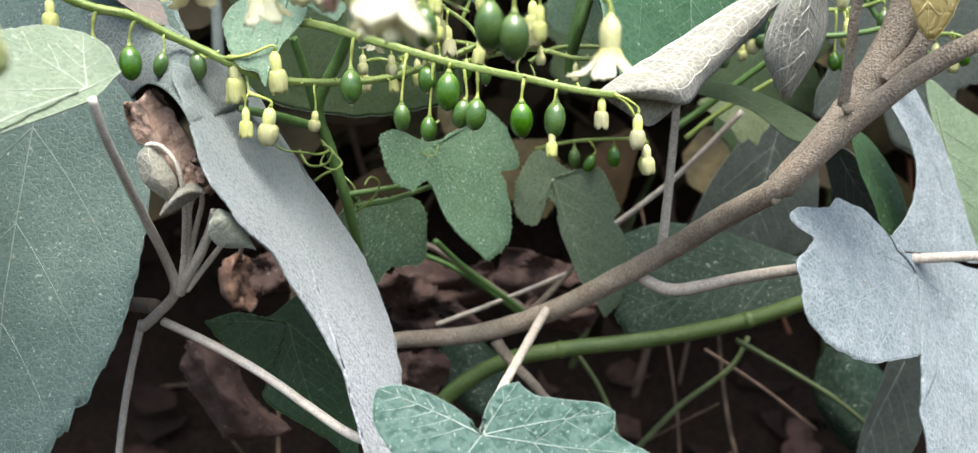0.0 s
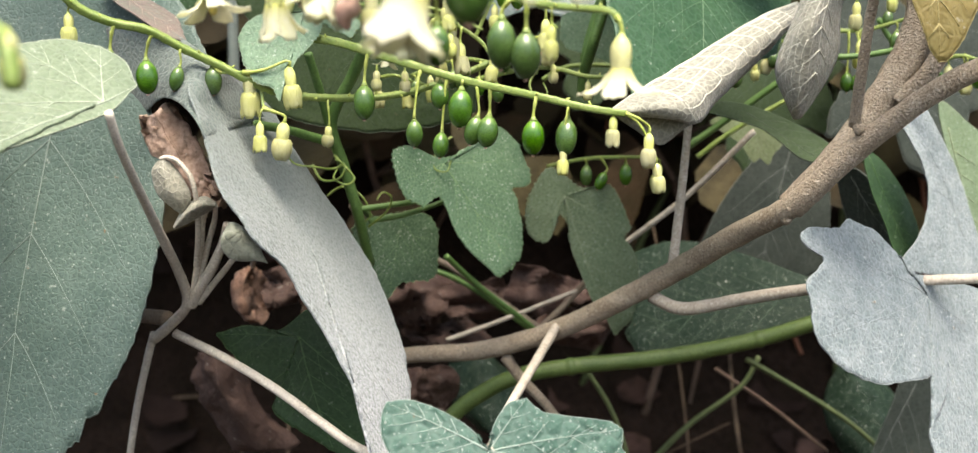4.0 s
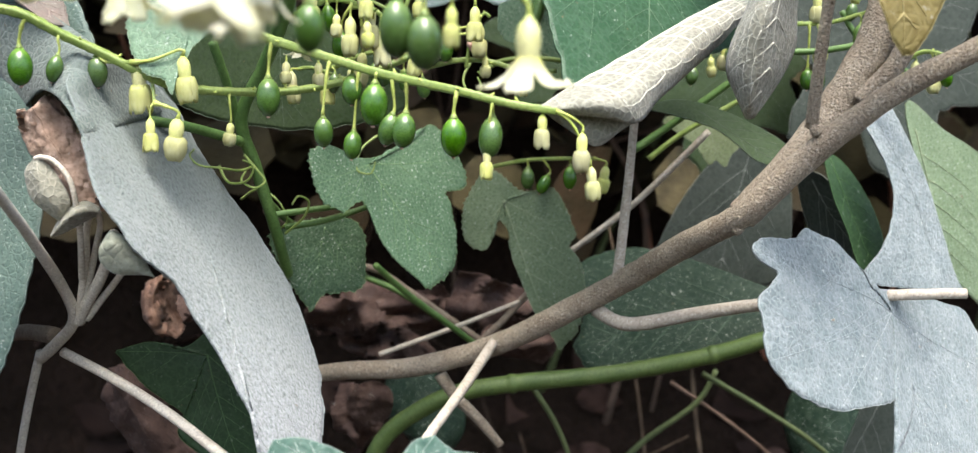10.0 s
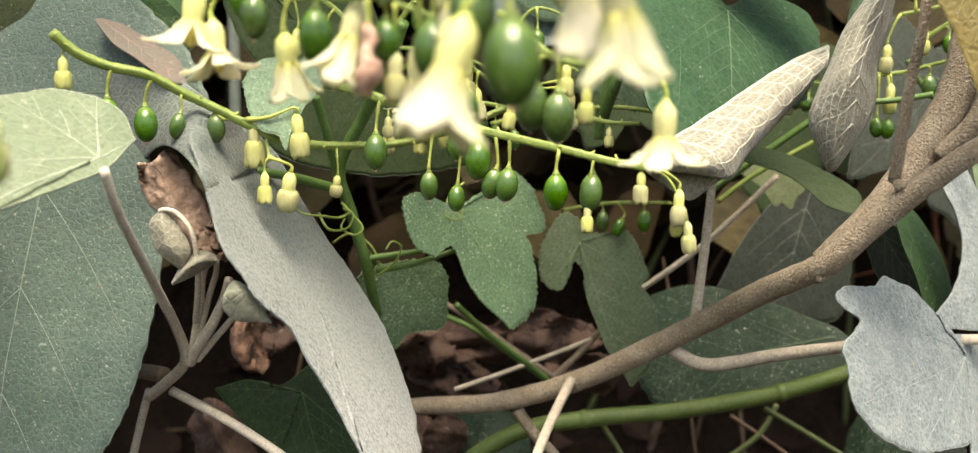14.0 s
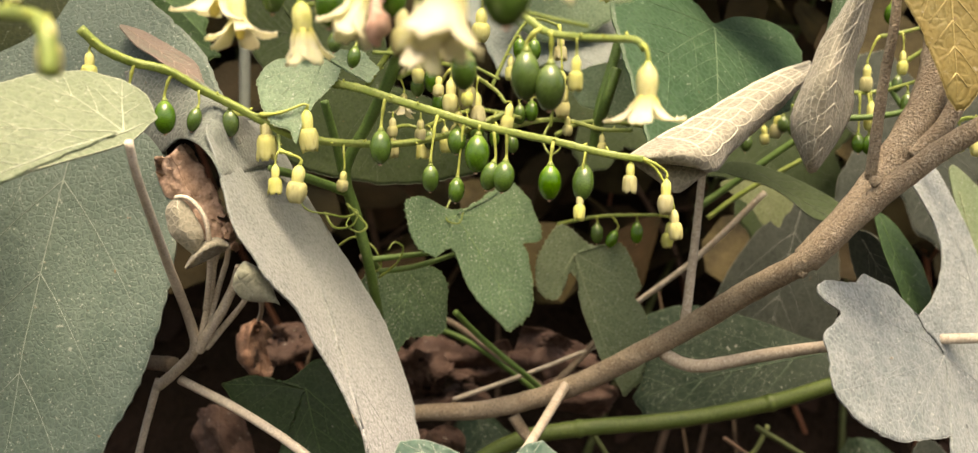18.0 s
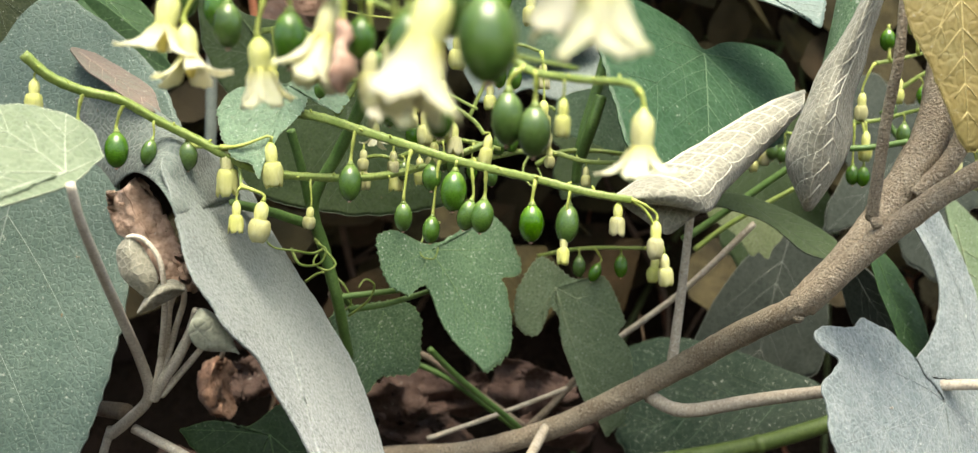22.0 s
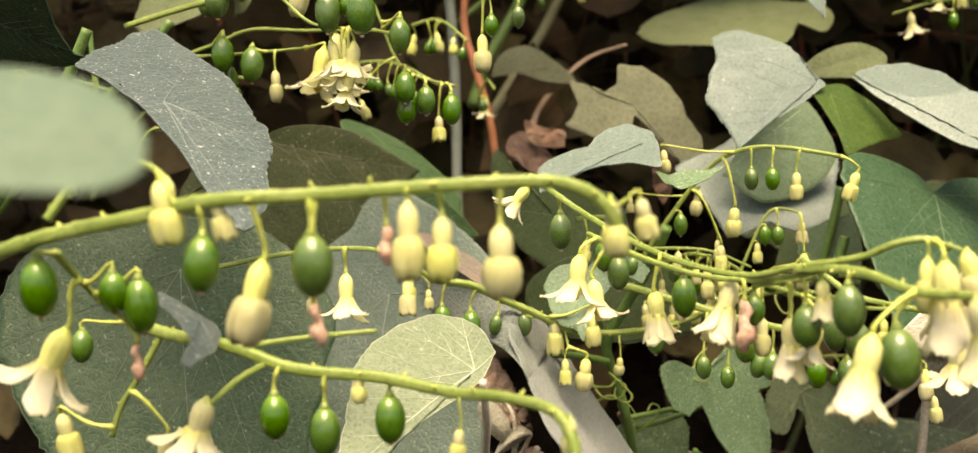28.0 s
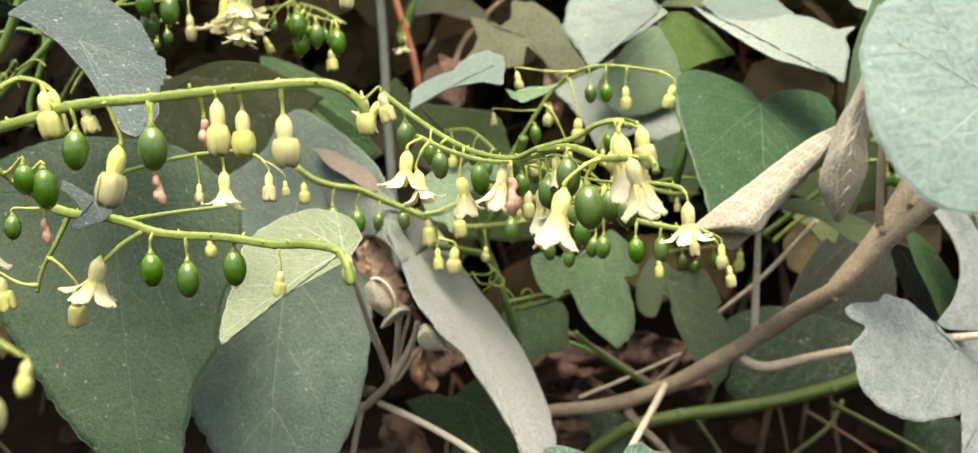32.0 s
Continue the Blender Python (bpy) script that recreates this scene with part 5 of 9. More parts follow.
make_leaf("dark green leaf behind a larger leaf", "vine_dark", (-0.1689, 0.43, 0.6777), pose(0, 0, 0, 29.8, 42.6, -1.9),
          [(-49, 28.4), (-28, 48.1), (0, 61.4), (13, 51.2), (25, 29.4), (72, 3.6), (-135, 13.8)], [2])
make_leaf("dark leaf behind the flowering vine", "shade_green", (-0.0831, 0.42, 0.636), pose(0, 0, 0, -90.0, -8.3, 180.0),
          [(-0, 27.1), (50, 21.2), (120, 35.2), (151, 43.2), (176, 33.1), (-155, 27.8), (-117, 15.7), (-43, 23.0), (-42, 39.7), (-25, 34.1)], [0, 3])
make_leaf("dark speckled leaf tip hanging from above", "vine_dark", (-0.08, 0.36, 0.7772), pose(0, 0, 0, -60.2, 62.6, -143.0),
          [(0, 36.4), (14, 27.7), (42, 18.2), (90, 15.7), (113, 11.5), (-104, 4.7), (-29, 17.8), (-12, 30.0)], [0])
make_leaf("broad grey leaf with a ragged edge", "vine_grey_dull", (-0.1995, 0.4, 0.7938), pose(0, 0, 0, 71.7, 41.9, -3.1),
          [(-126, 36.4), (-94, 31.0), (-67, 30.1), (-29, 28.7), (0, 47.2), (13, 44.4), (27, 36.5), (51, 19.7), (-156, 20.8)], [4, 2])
make_leaf("pale yellowish leaf in the undergrowth", "pale_dull", (-0.245, 0.46, 0.7648), pose(0, 0, 0, -56.4, 36.6, -177.0),
          [(-0, 55.0), (21, 39.2), (57, 26.9), (117, 11.7), (-79, 11.3), (-42, 41.4), (-11, 56.9)], [0])
make_leaf("pale yellowish leaf strip in the undergrowth", "pale_dull", (-0.2126, 0.46, 0.779), pose(0, 0, 0, -54.8, 50.6, 172.5),
          [(11, 43.9), (24, 21.2), (97, 17.7), (-118, 4.5), (-61, 22.5), (-35, 35.5), (0, 51.3)], [6])
make_leaf("crumpled dry brown leaf below the branch", "dry_shaded", (-0.0268, 0.47, 0.4676), pose(0, 0, 0, 90.0, 86.2, 0.0),
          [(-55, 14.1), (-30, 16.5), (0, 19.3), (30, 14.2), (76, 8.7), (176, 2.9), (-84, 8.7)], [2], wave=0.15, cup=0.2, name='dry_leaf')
make_leaf("pale grey ragged leaf beside the puckered leaf", "vine_grey", (0.1385, 0.4254, 0.6978), pose(0, 0, 0, -65.5, -2.3, 171.9),
          [(7, 24.7), (27, 19.8), (43, 19.4), (69, 17.2), (155, 4.9), (-130, 19.2), (-108, 32.5), (-87, 31.1), (-64, 28.1), (-55, 21.9), (-49, 16.8), (-38, 13.2), (-20, 12.9), (-6, 16.4), (-4, 23.0), (-0, 30.6)], [15, 8], cup=0.02, tooth=0.7, sharp=True)
make_leaf("dim grey leaf in the shade under a raceme", "shade_grey", (0.1599, 0.56, 0.7449), pose(0, 0, 0, -90.0, -7.9, 180.0),
          [(19, 23.3), (125, 7.3), (176, 26.5), (-160, 28.2), (-102, 16.8), (-38, 16.6), (0, 28.9)], [6], cup=0.03)
make_leaf("orange withering leaf scrap", "orange", (-0.1945, 0.5, 0.8089), pose(0, 0, 0, 90.0, 74.6, 0.0),
          [(-74, 10.7), (-33, 14.1), (0, 18.1), (31, 10.7), (92, 9.4), (-127, 11.2)], [2])
make_leaf("small orange withering leaf", "orange", (-0.1728, 0.5, 0.7835), pose(0, 0, 0, 90.0, 49.8, 0.0),
          [(-43, 8.9), (0, 11.8), (30, 9.9), (110, 3.8), (-134, 4.6)], [1])
make_leaf("reddish-brown dry leaf among the stems", "dry_rust", (-0.0996, 0.55, 0.6806), pose(0, 0, 0, 90.0, 30.4, 0.0),
          [(-88, 6.1), (-31, 10.8), (0, 19.8), (28, 16.7), (54, 4.2), (163, 7.9)], [2], wave=0.1, name='dry_leaf')
make_leaf("bluish dark green narrow leaf under a folded leaf", "shade_green", (0.101, 0.44, 0.5876), pose(0, 0, 0, 32.5, 28.1, -29.7),
          [(-123, 11.0), (-18, 11.2), (-11, 29.1), (-0, 40.5), (17, 35.2), (34, 14.9), (166, 7.2), (-142, 21.2)], [3])
make_leaf("pale green lobed leaf between the stems", "vine_pale", (0.0367, 0.4299, 0.6261), pose(0, 0, 0, 91.7, 40.6, 11.9),
          [(-105, 16.7), (-88, 17.2), (-66, 16.1), (-52, 16.0), (-36, 18.3), (-26, 23.7), (-14, 24.2), (13, 17.0), (72, 13.2), (-159, 7.1), (-136, 13.7)], [4, 8], cup=0.03, tooth=0.5, sharp=True)
make_leaf("pale grey leaf edge between the vine stems", "vine_grey", (0.0129, 0.4577, 0.6508), pose(0, 0, 0, -47.7, 26.2, -155.1),
          [(-45, 40.7), (-4, 31.2), (15, 34.5), (25, 38.2), (34, 33.5), (55, 25.7), (69, 30.5), (78, 33.8), (89, 34.5), (110, 37.1), (167, 38.4), (-125, 29.2)], [3, 7], cup=0.03, tooth=0.4, sharp=True)
make_leaf("pinkish dried margin of a large leaf", "pink", (-0.1349, 0.366, 0.6309), pose(0, 0, 0, 1.7, 25.1, -28.2),
          [(-32, 16.4), (-16, 28.1), (-8, 39.3), (-0, 40.5), (21, 26.0), (46, 13.8), (93, 7.2), (-173, 3.5)], [3])
make_leaf("dark green leaf under the berry row", "vine_dark", (-0.1566, 0.42, 0.6517), pose(0, 0, 0, 90.0, 31.4, 0.0),
          [(-89, 14.6), (-29, 24.1), (-15, 38.6), (0, 45.6), (6, 34.9), (19, 19.9), (121, 7.2), (-151, 19.4)], [3])
make_leaf("dim grey leaf hanging in the shade", "shade_grey", (0.2021, 0.5, 0.456), pose(0, 0, 0, -90.0, 69.7, 180.0),
          [(-22, 17.0), (-7, 39.1), (0, 61.2), (18, 60.6), (35, 39.3), (66, 18.0), (138, 6.7), (-121, 8.0)], [2])
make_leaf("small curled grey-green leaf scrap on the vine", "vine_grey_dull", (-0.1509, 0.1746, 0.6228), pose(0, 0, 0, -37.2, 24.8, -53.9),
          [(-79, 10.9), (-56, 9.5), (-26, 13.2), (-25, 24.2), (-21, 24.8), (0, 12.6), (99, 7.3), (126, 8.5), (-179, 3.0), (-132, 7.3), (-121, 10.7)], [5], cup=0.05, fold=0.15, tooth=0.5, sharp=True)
make_leaf("curled reddish-brown dry leaf in the litter", "dry_shaded", (-0.0403, 0.56, 0.4886), pose(0, 0, 0, 32.4, 15.4, 32.6),
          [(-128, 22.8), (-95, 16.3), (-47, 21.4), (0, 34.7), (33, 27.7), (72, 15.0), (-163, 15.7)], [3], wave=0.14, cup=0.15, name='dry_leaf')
make_leaf("brown dry leaf caught in the stems", "dry_shaded", (-0.1107, 0.55, 0.6705), pose(0, 0, 0, 39.0, 14.6, 4.7),
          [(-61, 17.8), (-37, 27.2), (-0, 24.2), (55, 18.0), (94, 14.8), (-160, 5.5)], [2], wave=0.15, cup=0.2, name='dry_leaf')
make_leaf("hanging dry brown leaf among the flowers", "dry_rust", (-0.0312, 0.5, 0.6665), pose(0, 0, 0, 90.0, 89.7, 0.0),
          [(-15, 18.7), (0, 29.8), (14, 20.6), (63, 7.7), (156, 6.1), (-130, 5.4)], [1], wave=0.15, cup=0.2, name='dry_leaf')
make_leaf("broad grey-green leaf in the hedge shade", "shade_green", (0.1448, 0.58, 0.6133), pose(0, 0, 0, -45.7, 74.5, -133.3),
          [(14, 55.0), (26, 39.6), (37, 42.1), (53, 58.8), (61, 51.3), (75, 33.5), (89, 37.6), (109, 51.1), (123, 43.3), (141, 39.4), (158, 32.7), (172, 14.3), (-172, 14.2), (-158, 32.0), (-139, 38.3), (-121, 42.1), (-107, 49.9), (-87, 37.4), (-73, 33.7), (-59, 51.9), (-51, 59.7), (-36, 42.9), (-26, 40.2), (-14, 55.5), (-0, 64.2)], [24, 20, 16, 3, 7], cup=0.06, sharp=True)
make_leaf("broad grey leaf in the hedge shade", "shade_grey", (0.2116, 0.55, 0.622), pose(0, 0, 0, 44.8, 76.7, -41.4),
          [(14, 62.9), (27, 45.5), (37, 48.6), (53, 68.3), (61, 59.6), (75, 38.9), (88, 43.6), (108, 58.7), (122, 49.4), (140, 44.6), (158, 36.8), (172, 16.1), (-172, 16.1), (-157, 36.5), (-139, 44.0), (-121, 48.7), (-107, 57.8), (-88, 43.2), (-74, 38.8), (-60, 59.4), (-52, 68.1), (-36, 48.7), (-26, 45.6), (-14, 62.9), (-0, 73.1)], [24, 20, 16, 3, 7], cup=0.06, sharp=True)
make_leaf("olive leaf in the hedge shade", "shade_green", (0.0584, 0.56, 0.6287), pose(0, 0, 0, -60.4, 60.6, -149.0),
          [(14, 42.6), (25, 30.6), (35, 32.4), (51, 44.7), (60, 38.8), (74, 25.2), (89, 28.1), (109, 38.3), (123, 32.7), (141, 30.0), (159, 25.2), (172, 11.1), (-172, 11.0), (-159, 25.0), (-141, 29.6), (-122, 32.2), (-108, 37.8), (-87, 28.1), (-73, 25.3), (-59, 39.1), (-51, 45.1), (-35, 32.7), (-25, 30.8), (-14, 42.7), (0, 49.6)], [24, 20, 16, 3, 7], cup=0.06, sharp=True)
# the grey leaf closes over a hole, through which a dry leaf and a young shoot show
make_sheet("upper part of a grey felted leaf above a hole", "felt_join",
           [[(-0.11946, 0.353, 0.58632), (-0.11544, 0.348, 0.58967), (-0.11077, 0.342, 0.59233), (-0.10582, 0.336, 0.59329), (-0.09886, 0.328, 0.59123), (-0.09232, 0.3197, 0.58671), (-0.08913, 0.3185, 0.58107)],
            [(-0.12602, 0.355, 0.59483), (-0.12079, 0.352, 0.59861), (-0.11304, 0.346, 0.59997), (-0.10426, 0.339, 0.60052), (-0.09537, 0.331, 0.59677), (-0.09134, 0.3381, 0.59058), (-0.08711, 0.3352, 0.58278)],
            [(-0.13039, 0.357, 0.60616), (-0.12263, 0.354, 0.60882), (-0.11332, 0.349, 0.60869), (-0.10332, 0.343, 0.60631), (-0.09375, 0.337, 0.60132), (-0.09053, 0.3552, 0.59437), (-0.08501, 0.3531, 0.58469)],
            [(-0.13322, 0.359, 0.61574), (-0.12352, 0.356, 0.61839), (-0.11263, 0.352, 0.61645), (-0.10189, 0.348, 0.61088), (-0.09341, 0.348, 0.60423), (-0.08985, 0.3676, 0.59701), (-0.08307, 0.37, 0.58652)]], crumple=0.00012, ribs=2, slant=0.1, mid=0.9, rib_size=0.25)
make_sheet("crumpled dry brown leaf behind the hole", "dry",
           [[(-0.1193, 0.3463, 0.5874), (-0.1127, 0.3418, 0.5877), (-0.1098, 0.3436, 0.591), (-0.1082, 0.3481, 0.5907)],
            [(-0.1185, 0.3454, 0.5848), (-0.1104, 0.3409, 0.5836), (-0.1065, 0.3427, 0.5852), (-0.1025, 0.3463, 0.5836)],
            [(-0.1173, 0.3454, 0.5791), (-0.1074, 0.34, 0.5788), (-0.1041, 0.3427, 0.5786), (-0.0978, 0.3454, 0.5747)],
            [(-0.1152, 0.3463, 0.574), (-0.1054, 0.3409, 0.5726), (-0.1016, 0.3436, 0.573), (-0.0942, 0.3454, 0.5674)],
            [(-0.1106, 0.3472, 0.5674), (-0.1017, 0.3418, 0.5659), (-0.0978, 0.3436, 0.5665), (-0.0917, 0.3454, 0.5617)],
            [(-0.1071, 0.349, 0.5623), (-0.099, 0.3436, 0.5604), (-0.095, 0.3445, 0.5601), (-0.091, 0.3463, 0.5573)]], crumple=0.0032, ribs=4, slant=0.15, name="dry_leaf", rib_size=0.7, edge=0.2)
make_sheet("drooping young leaf with a white downy veined underside", "under",
           [[(-0.1059, 0.326, 0.5746), (-0.1049, 0.326, 0.575), (-0.1035, 0.326, 0.5745)],
            [(-0.1083, 0.326, 0.5714), (-0.1043, 0.3245, 0.5716), (-0.1018, 0.328, 0.5723)],
            [(-0.1082, 0.326, 0.5679), (-0.103, 0.324, 0.5682), (-0.0991, 0.328, 0.5682)],
            [(-0.1068, 0.326, 0.5634), (-0.1012, 0.324, 0.5641), (-0.0971, 0.328, 0.5641)],
            [(-0.1032, 0.327, 0.5598), (-0.0996, 0.3255, 0.5606), (-0.0974, 0.328, 0.5611)],
            [(-0.1005, 0.328, 0.5574), (-0.0998, 0.3275, 0.5575), (-0.0995, 0.328, 0.5578)]], crumple=0.0002, ribs=6, slant=0.3, rungs=3, rib_size=0.9)
make_sheet("young downy leaf folded lengthwise", "under",
           [[(-0.09, 0.332, 0.5606), (-0.0895, 0.329, 0.5597), (-0.091, 0.332, 0.5584)],
            [(-0.0936, 0.332, 0.5624), (-0.0921, 0.326, 0.5607), (-0.0932, 0.331, 0.5573)],
            [(-0.0972, 0.331, 0.5614), (-0.0952, 0.325, 0.5597), (-0.096, 0.33, 0.5557)],
            [(-0.1007, 0.33, 0.5578), (-0.099, 0.326, 0.5567), (-0.0992, 0.329, 0.554)],
            [(-0.1031, 0.329, 0.553), (-0.1026, 0.328, 0.5527), (-0.1025, 0.329, 0.5525)]], crumple=0.0002, ribs=6, slant=0.25, mid=0.35, rib_size=0.8)
make_sheet("small rounded downy young leaf with a pointed tip", "under_green",
           [[(-0.0823, 0.312, 0.555), (-0.0805, 0.312, 0.5571), (-0.0786, 0.313, 0.5564)],
            [(-0.0833, 0.311, 0.5524), (-0.0787, 0.31, 0.5547), (-0.0751, 0.314, 0.5538)],
            [(-0.0833, 0.312, 0.5486), (-0.0773, 0.311, 0.5513), (-0.0731, 0.315, 0.5507)],
            [(-0.0803, 0.314, 0.5452), (-0.0751, 0.313, 0.5472), (-0.072, 0.316, 0.547)],
            [(-0.0736, 0.316, 0.5447), (-0.0719, 0.316, 0.5444), (-0.0706, 0.317, 0.5437)]], crumple=0.0002, ribs=4, slant=0.3, rib_size=0.7)
make_sheet("curled pinkish-brown dry leaf hanging by its stalk", "dry_rust",
           [[(-0.1107, 0.452, 0.517), (-0.107, 0.448, 0.5187), (-0.1054, 0.455, 0.5163), (-0.103, 0.46, 0.511)],
            [(-0.1141, 0.448, 0.5139), (-0.1075, 0.438, 0.5167), (-0.1061, 0.452, 0.5129), (-0.1055, 0.46, 0.5079)],
            [(-0.1151, 0.446, 0.5072), (-0.1082, 0.436, 0.5087), (-0.1067, 0.448, 0.5047), (-0.1053, 0.458, 0.5018)],
            [(-0.1132, 0.446, 0.5008), (-0.1071, 0.438, 0.501), (-0.1058, 0.45, 0.4979), (-0.1022, 0.458, 0.4965)],
            [(-0.1069, 0.45, 0.4938), (-0.1047, 0.448, 0.4938), (-0.1037, 0.45, 0.4931), (-0.1026, 0.454, 0.4937)]], crumple=0.003, ribs=3, name="dry_leaf", rib_size=0.7, edge=0.35)
make_sheet("limp pale brown dry leaf deep in the shade", "dry_shaded",
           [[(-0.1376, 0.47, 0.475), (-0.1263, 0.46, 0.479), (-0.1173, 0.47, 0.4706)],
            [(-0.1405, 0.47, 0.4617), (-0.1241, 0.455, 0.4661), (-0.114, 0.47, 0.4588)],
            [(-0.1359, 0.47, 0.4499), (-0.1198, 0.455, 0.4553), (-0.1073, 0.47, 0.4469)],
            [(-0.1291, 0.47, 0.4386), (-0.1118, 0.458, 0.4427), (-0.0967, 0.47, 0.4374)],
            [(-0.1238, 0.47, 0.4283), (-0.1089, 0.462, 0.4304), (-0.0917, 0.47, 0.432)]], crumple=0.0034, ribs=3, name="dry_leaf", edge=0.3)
# a leaf half rolled over, and the long folded one beside it
make_sheet("rolled leaf edge showing its pale veined underside", "under",
           [[(0.1087, 0.4, 0.6289), (0.1072, 0.394, 0.6261), (0.1058, 0.39, 0.6237), (0.1064, 0.392, 0.6223)],
            [(0.0949, 0.388, 0.6243), (0.0912, 0.372, 0.618), (0.0895, 0.366, 0.6127), (0.0908, 0.372, 0.6093)],
            [(0.0813, 0.374, 0.618), (0.078, 0.354, 0.6112), (0.0765, 0.346, 0.6052), (0.0775, 0.352, 0.6004)],
            [(0.0664, 0.358, 0.6098), (0.0647, 0.338, 0.6036), (0.0647, 0.33, 0.5982), (0.0672, 0.336, 0.5931)],
            [(0.0537, 0.344, 0.6029), (0.0545, 0.328, 0.5981), (0.0563, 0.32, 0.593), (0.0598, 0.324, 0.5874)],
            [(0.0422, 0.332, 0.5969), (0.0441, 0.321, 0.5948), (0.047, 0.317, 0.5922), (0.0502, 0.32, 0.5889)],
            [(0.0323, 0.322, 0.5908), (0.0322, 0.32, 0.5905), (0.0323, 0.319, 0.5902), (0.0326, 0.32, 0.59)]], crumple=0.0004, ribs=10, slant=-0.10, rungs=4, mid=0.04, rib_size=1.3)
make_sheet("small turned-down flap of a rolled leaf", "under",
           [[(0.0335, 0.325, 0.5907), (0.0417, 0.326, 0.5897), (0.0509, 0.329, 0.5887), (0.0611, 0.332, 0.588)],
            [(0.0338, 0.326, 0.5904), (0.0427, 0.326, 0.5864), (0.0519, 0.328, 0.5842), (0.0595, 0.333, 0.587)],
            [(0.0342, 0.326, 0.5901), (0.0435, 0.327, 0.5839), (0.0501, 0.329, 0.5806), (0.058, 0.334, 0.5863)]], crumple=0.0005, ribs=3, slant=0.1, rungs=2, mid=0.4, rib_size=0.8)
make_sheet("long folded leaf showing its pale veined underside", "under",
           [[(0.1277, 0.357, 0.6961), (0.1255, 0.349, 0.6952), (0.1303, 0.361, 0.6956)],
            [(0.1231, 0.357, 0.6862), (0.1221, 0.349, 0.6845), (0.1274, 0.361, 0.6846)],
            [(0.1181, 0.357, 0.6707), (0.1179, 0.349, 0.6699), (0.1243, 0.361, 0.6694)],
            [(0.1136, 0.357, 0.6576), (0.1137, 0.349, 0.6565), (0.1209, 0.361, 0.655)],
            [(0.1066, 0.3567, 0.6422), (0.1079, 0.3487, 0.6413), (0.1172, 0.3607, 0.6412)],
            [(0.1001, 0.3564, 0.6313), (0.1034, 0.3484, 0.6298), (0.1155, 0.3604, 0.6331)],
            [(0.0956, 0.3561, 0.6199), (0.0986, 0.3431, 0.6191), (0.1128, 0.3611, 0.6236)],
            [(0.0912, 0.3559, 0.6083), (0.097, 0.3439, 0.6082), (0.1133, 0.3609, 0.6121)],
            [(0.0911, 0.3556, 0.6017), (0.0972, 0.3456, 0.6005), (0.1103, 0.3596, 0.6027)],
            [(0.0944, 0.3563, 0.5942), (0.097, 0.3493, 0.5935), (0.1051, 0.3583, 0.5947)],
            [(0.0977, 0.357, 0.5882), (0.0986, 0.356, 0.5878), (0.1004, 0.357, 0.5883)]], crumple=0.0005, ribs=15, slant=0.1, rungs=5, mid=0.55, rib_size=0.85)
make_sheet("green upper side of a long folded leaf", "vine",
           [[(0.1316, 0.37, 0.7044), (0.1296, 0.363, 0.7001), (0.1283, 0.358, 0.6966)],
            [(0.1241, 0.37, 0.6943), (0.1237, 0.363, 0.6904), (0.1237, 0.358, 0.6864)],
            [(0.1166, 0.37, 0.6789), (0.1172, 0.363, 0.6748), (0.1187, 0.358, 0.671)],
            [(0.1107, 0.37, 0.6642), (0.1122, 0.363, 0.661), (0.1141, 0.358, 0.6578)],
            [(0.1076, 0.37, 0.6474), (0.1073, 0.363, 0.645), (0.1074, 0.358, 0.6426)],
            [(0.1052, 0.37, 0.6341), (0.1037, 0.363, 0.6334), (0.1027, 0.358, 0.6323)]], ribs=6, slant=0.15, rungs=1, mid=0.05, rib_size=0.4)
plant = thing("woody_branch", (-0.0687, 0.465, 0.4719), "rough brown woody branch with side twigs and leaf stalks", "branch")
make_stem(plant, "branch", "bark", [(-0.0687, 0.465, 0.4719), (-0.0394, 0.452, 0.4797), (-0.0064, 0.442, 0.4851), (0.0229, 0.432, 0.4963), (0.0442, 0.418, 0.5102), (0.0666, 0.404, 0.5265), (0.0838, 0.375, 0.5454), (0.0972, 0.349, 0.56), (0.1091, 0.34, 0.5747), (0.12, 0.333, 0.5865), (0.1316, 0.325, 0.5978), (0.1444, 0.318, 0.6065), (0.1601, 0.31, 0.6168)], 3.2, 2.9, 14, "", 1.3)
make_stem(plant, "side_branch", "bark", [(0.097, 0.352, 0.5588), (0.1106, 0.345, 0.577), (0.122, 0.348, 0.592), (0.131, 0.35, 0.606), (0.1362, 0.352, 0.618), (0.1395, 0.355, 0.6322), (0.1441, 0.36, 0.6565)], 5, 6.2)
make_stem(plant, "twig", "bark", [(0.1119, 0.337, 0.5868), (0.1107, 0.33, 0.6019), (0.1106, 0.325, 0.6185), (0.1109, 0.32, 0.6326), (0.1109, 0.318, 0.6534)], 1.9, 1.3)
make_stem(plant, "twig", "bark", [(0.1279, 0.345, 0.594), (0.1365, 0.343, 0.6039), (0.1413, 0.342, 0.6156), (0.1423, 0.342, 0.631)], 3.2, 2.8)
make_stem(plant, "twig", "bark_pale", [(0.0608, 0.412, 0.5155), (0.0706, 0.397, 0.514), (0.0921, 0.388, 0.5202), (0.1145, 0.378, 0.5262), (0.1489, 0.374, 0.5302), (0.176, 0.37, 0.5323)], 2.6, 1.7)
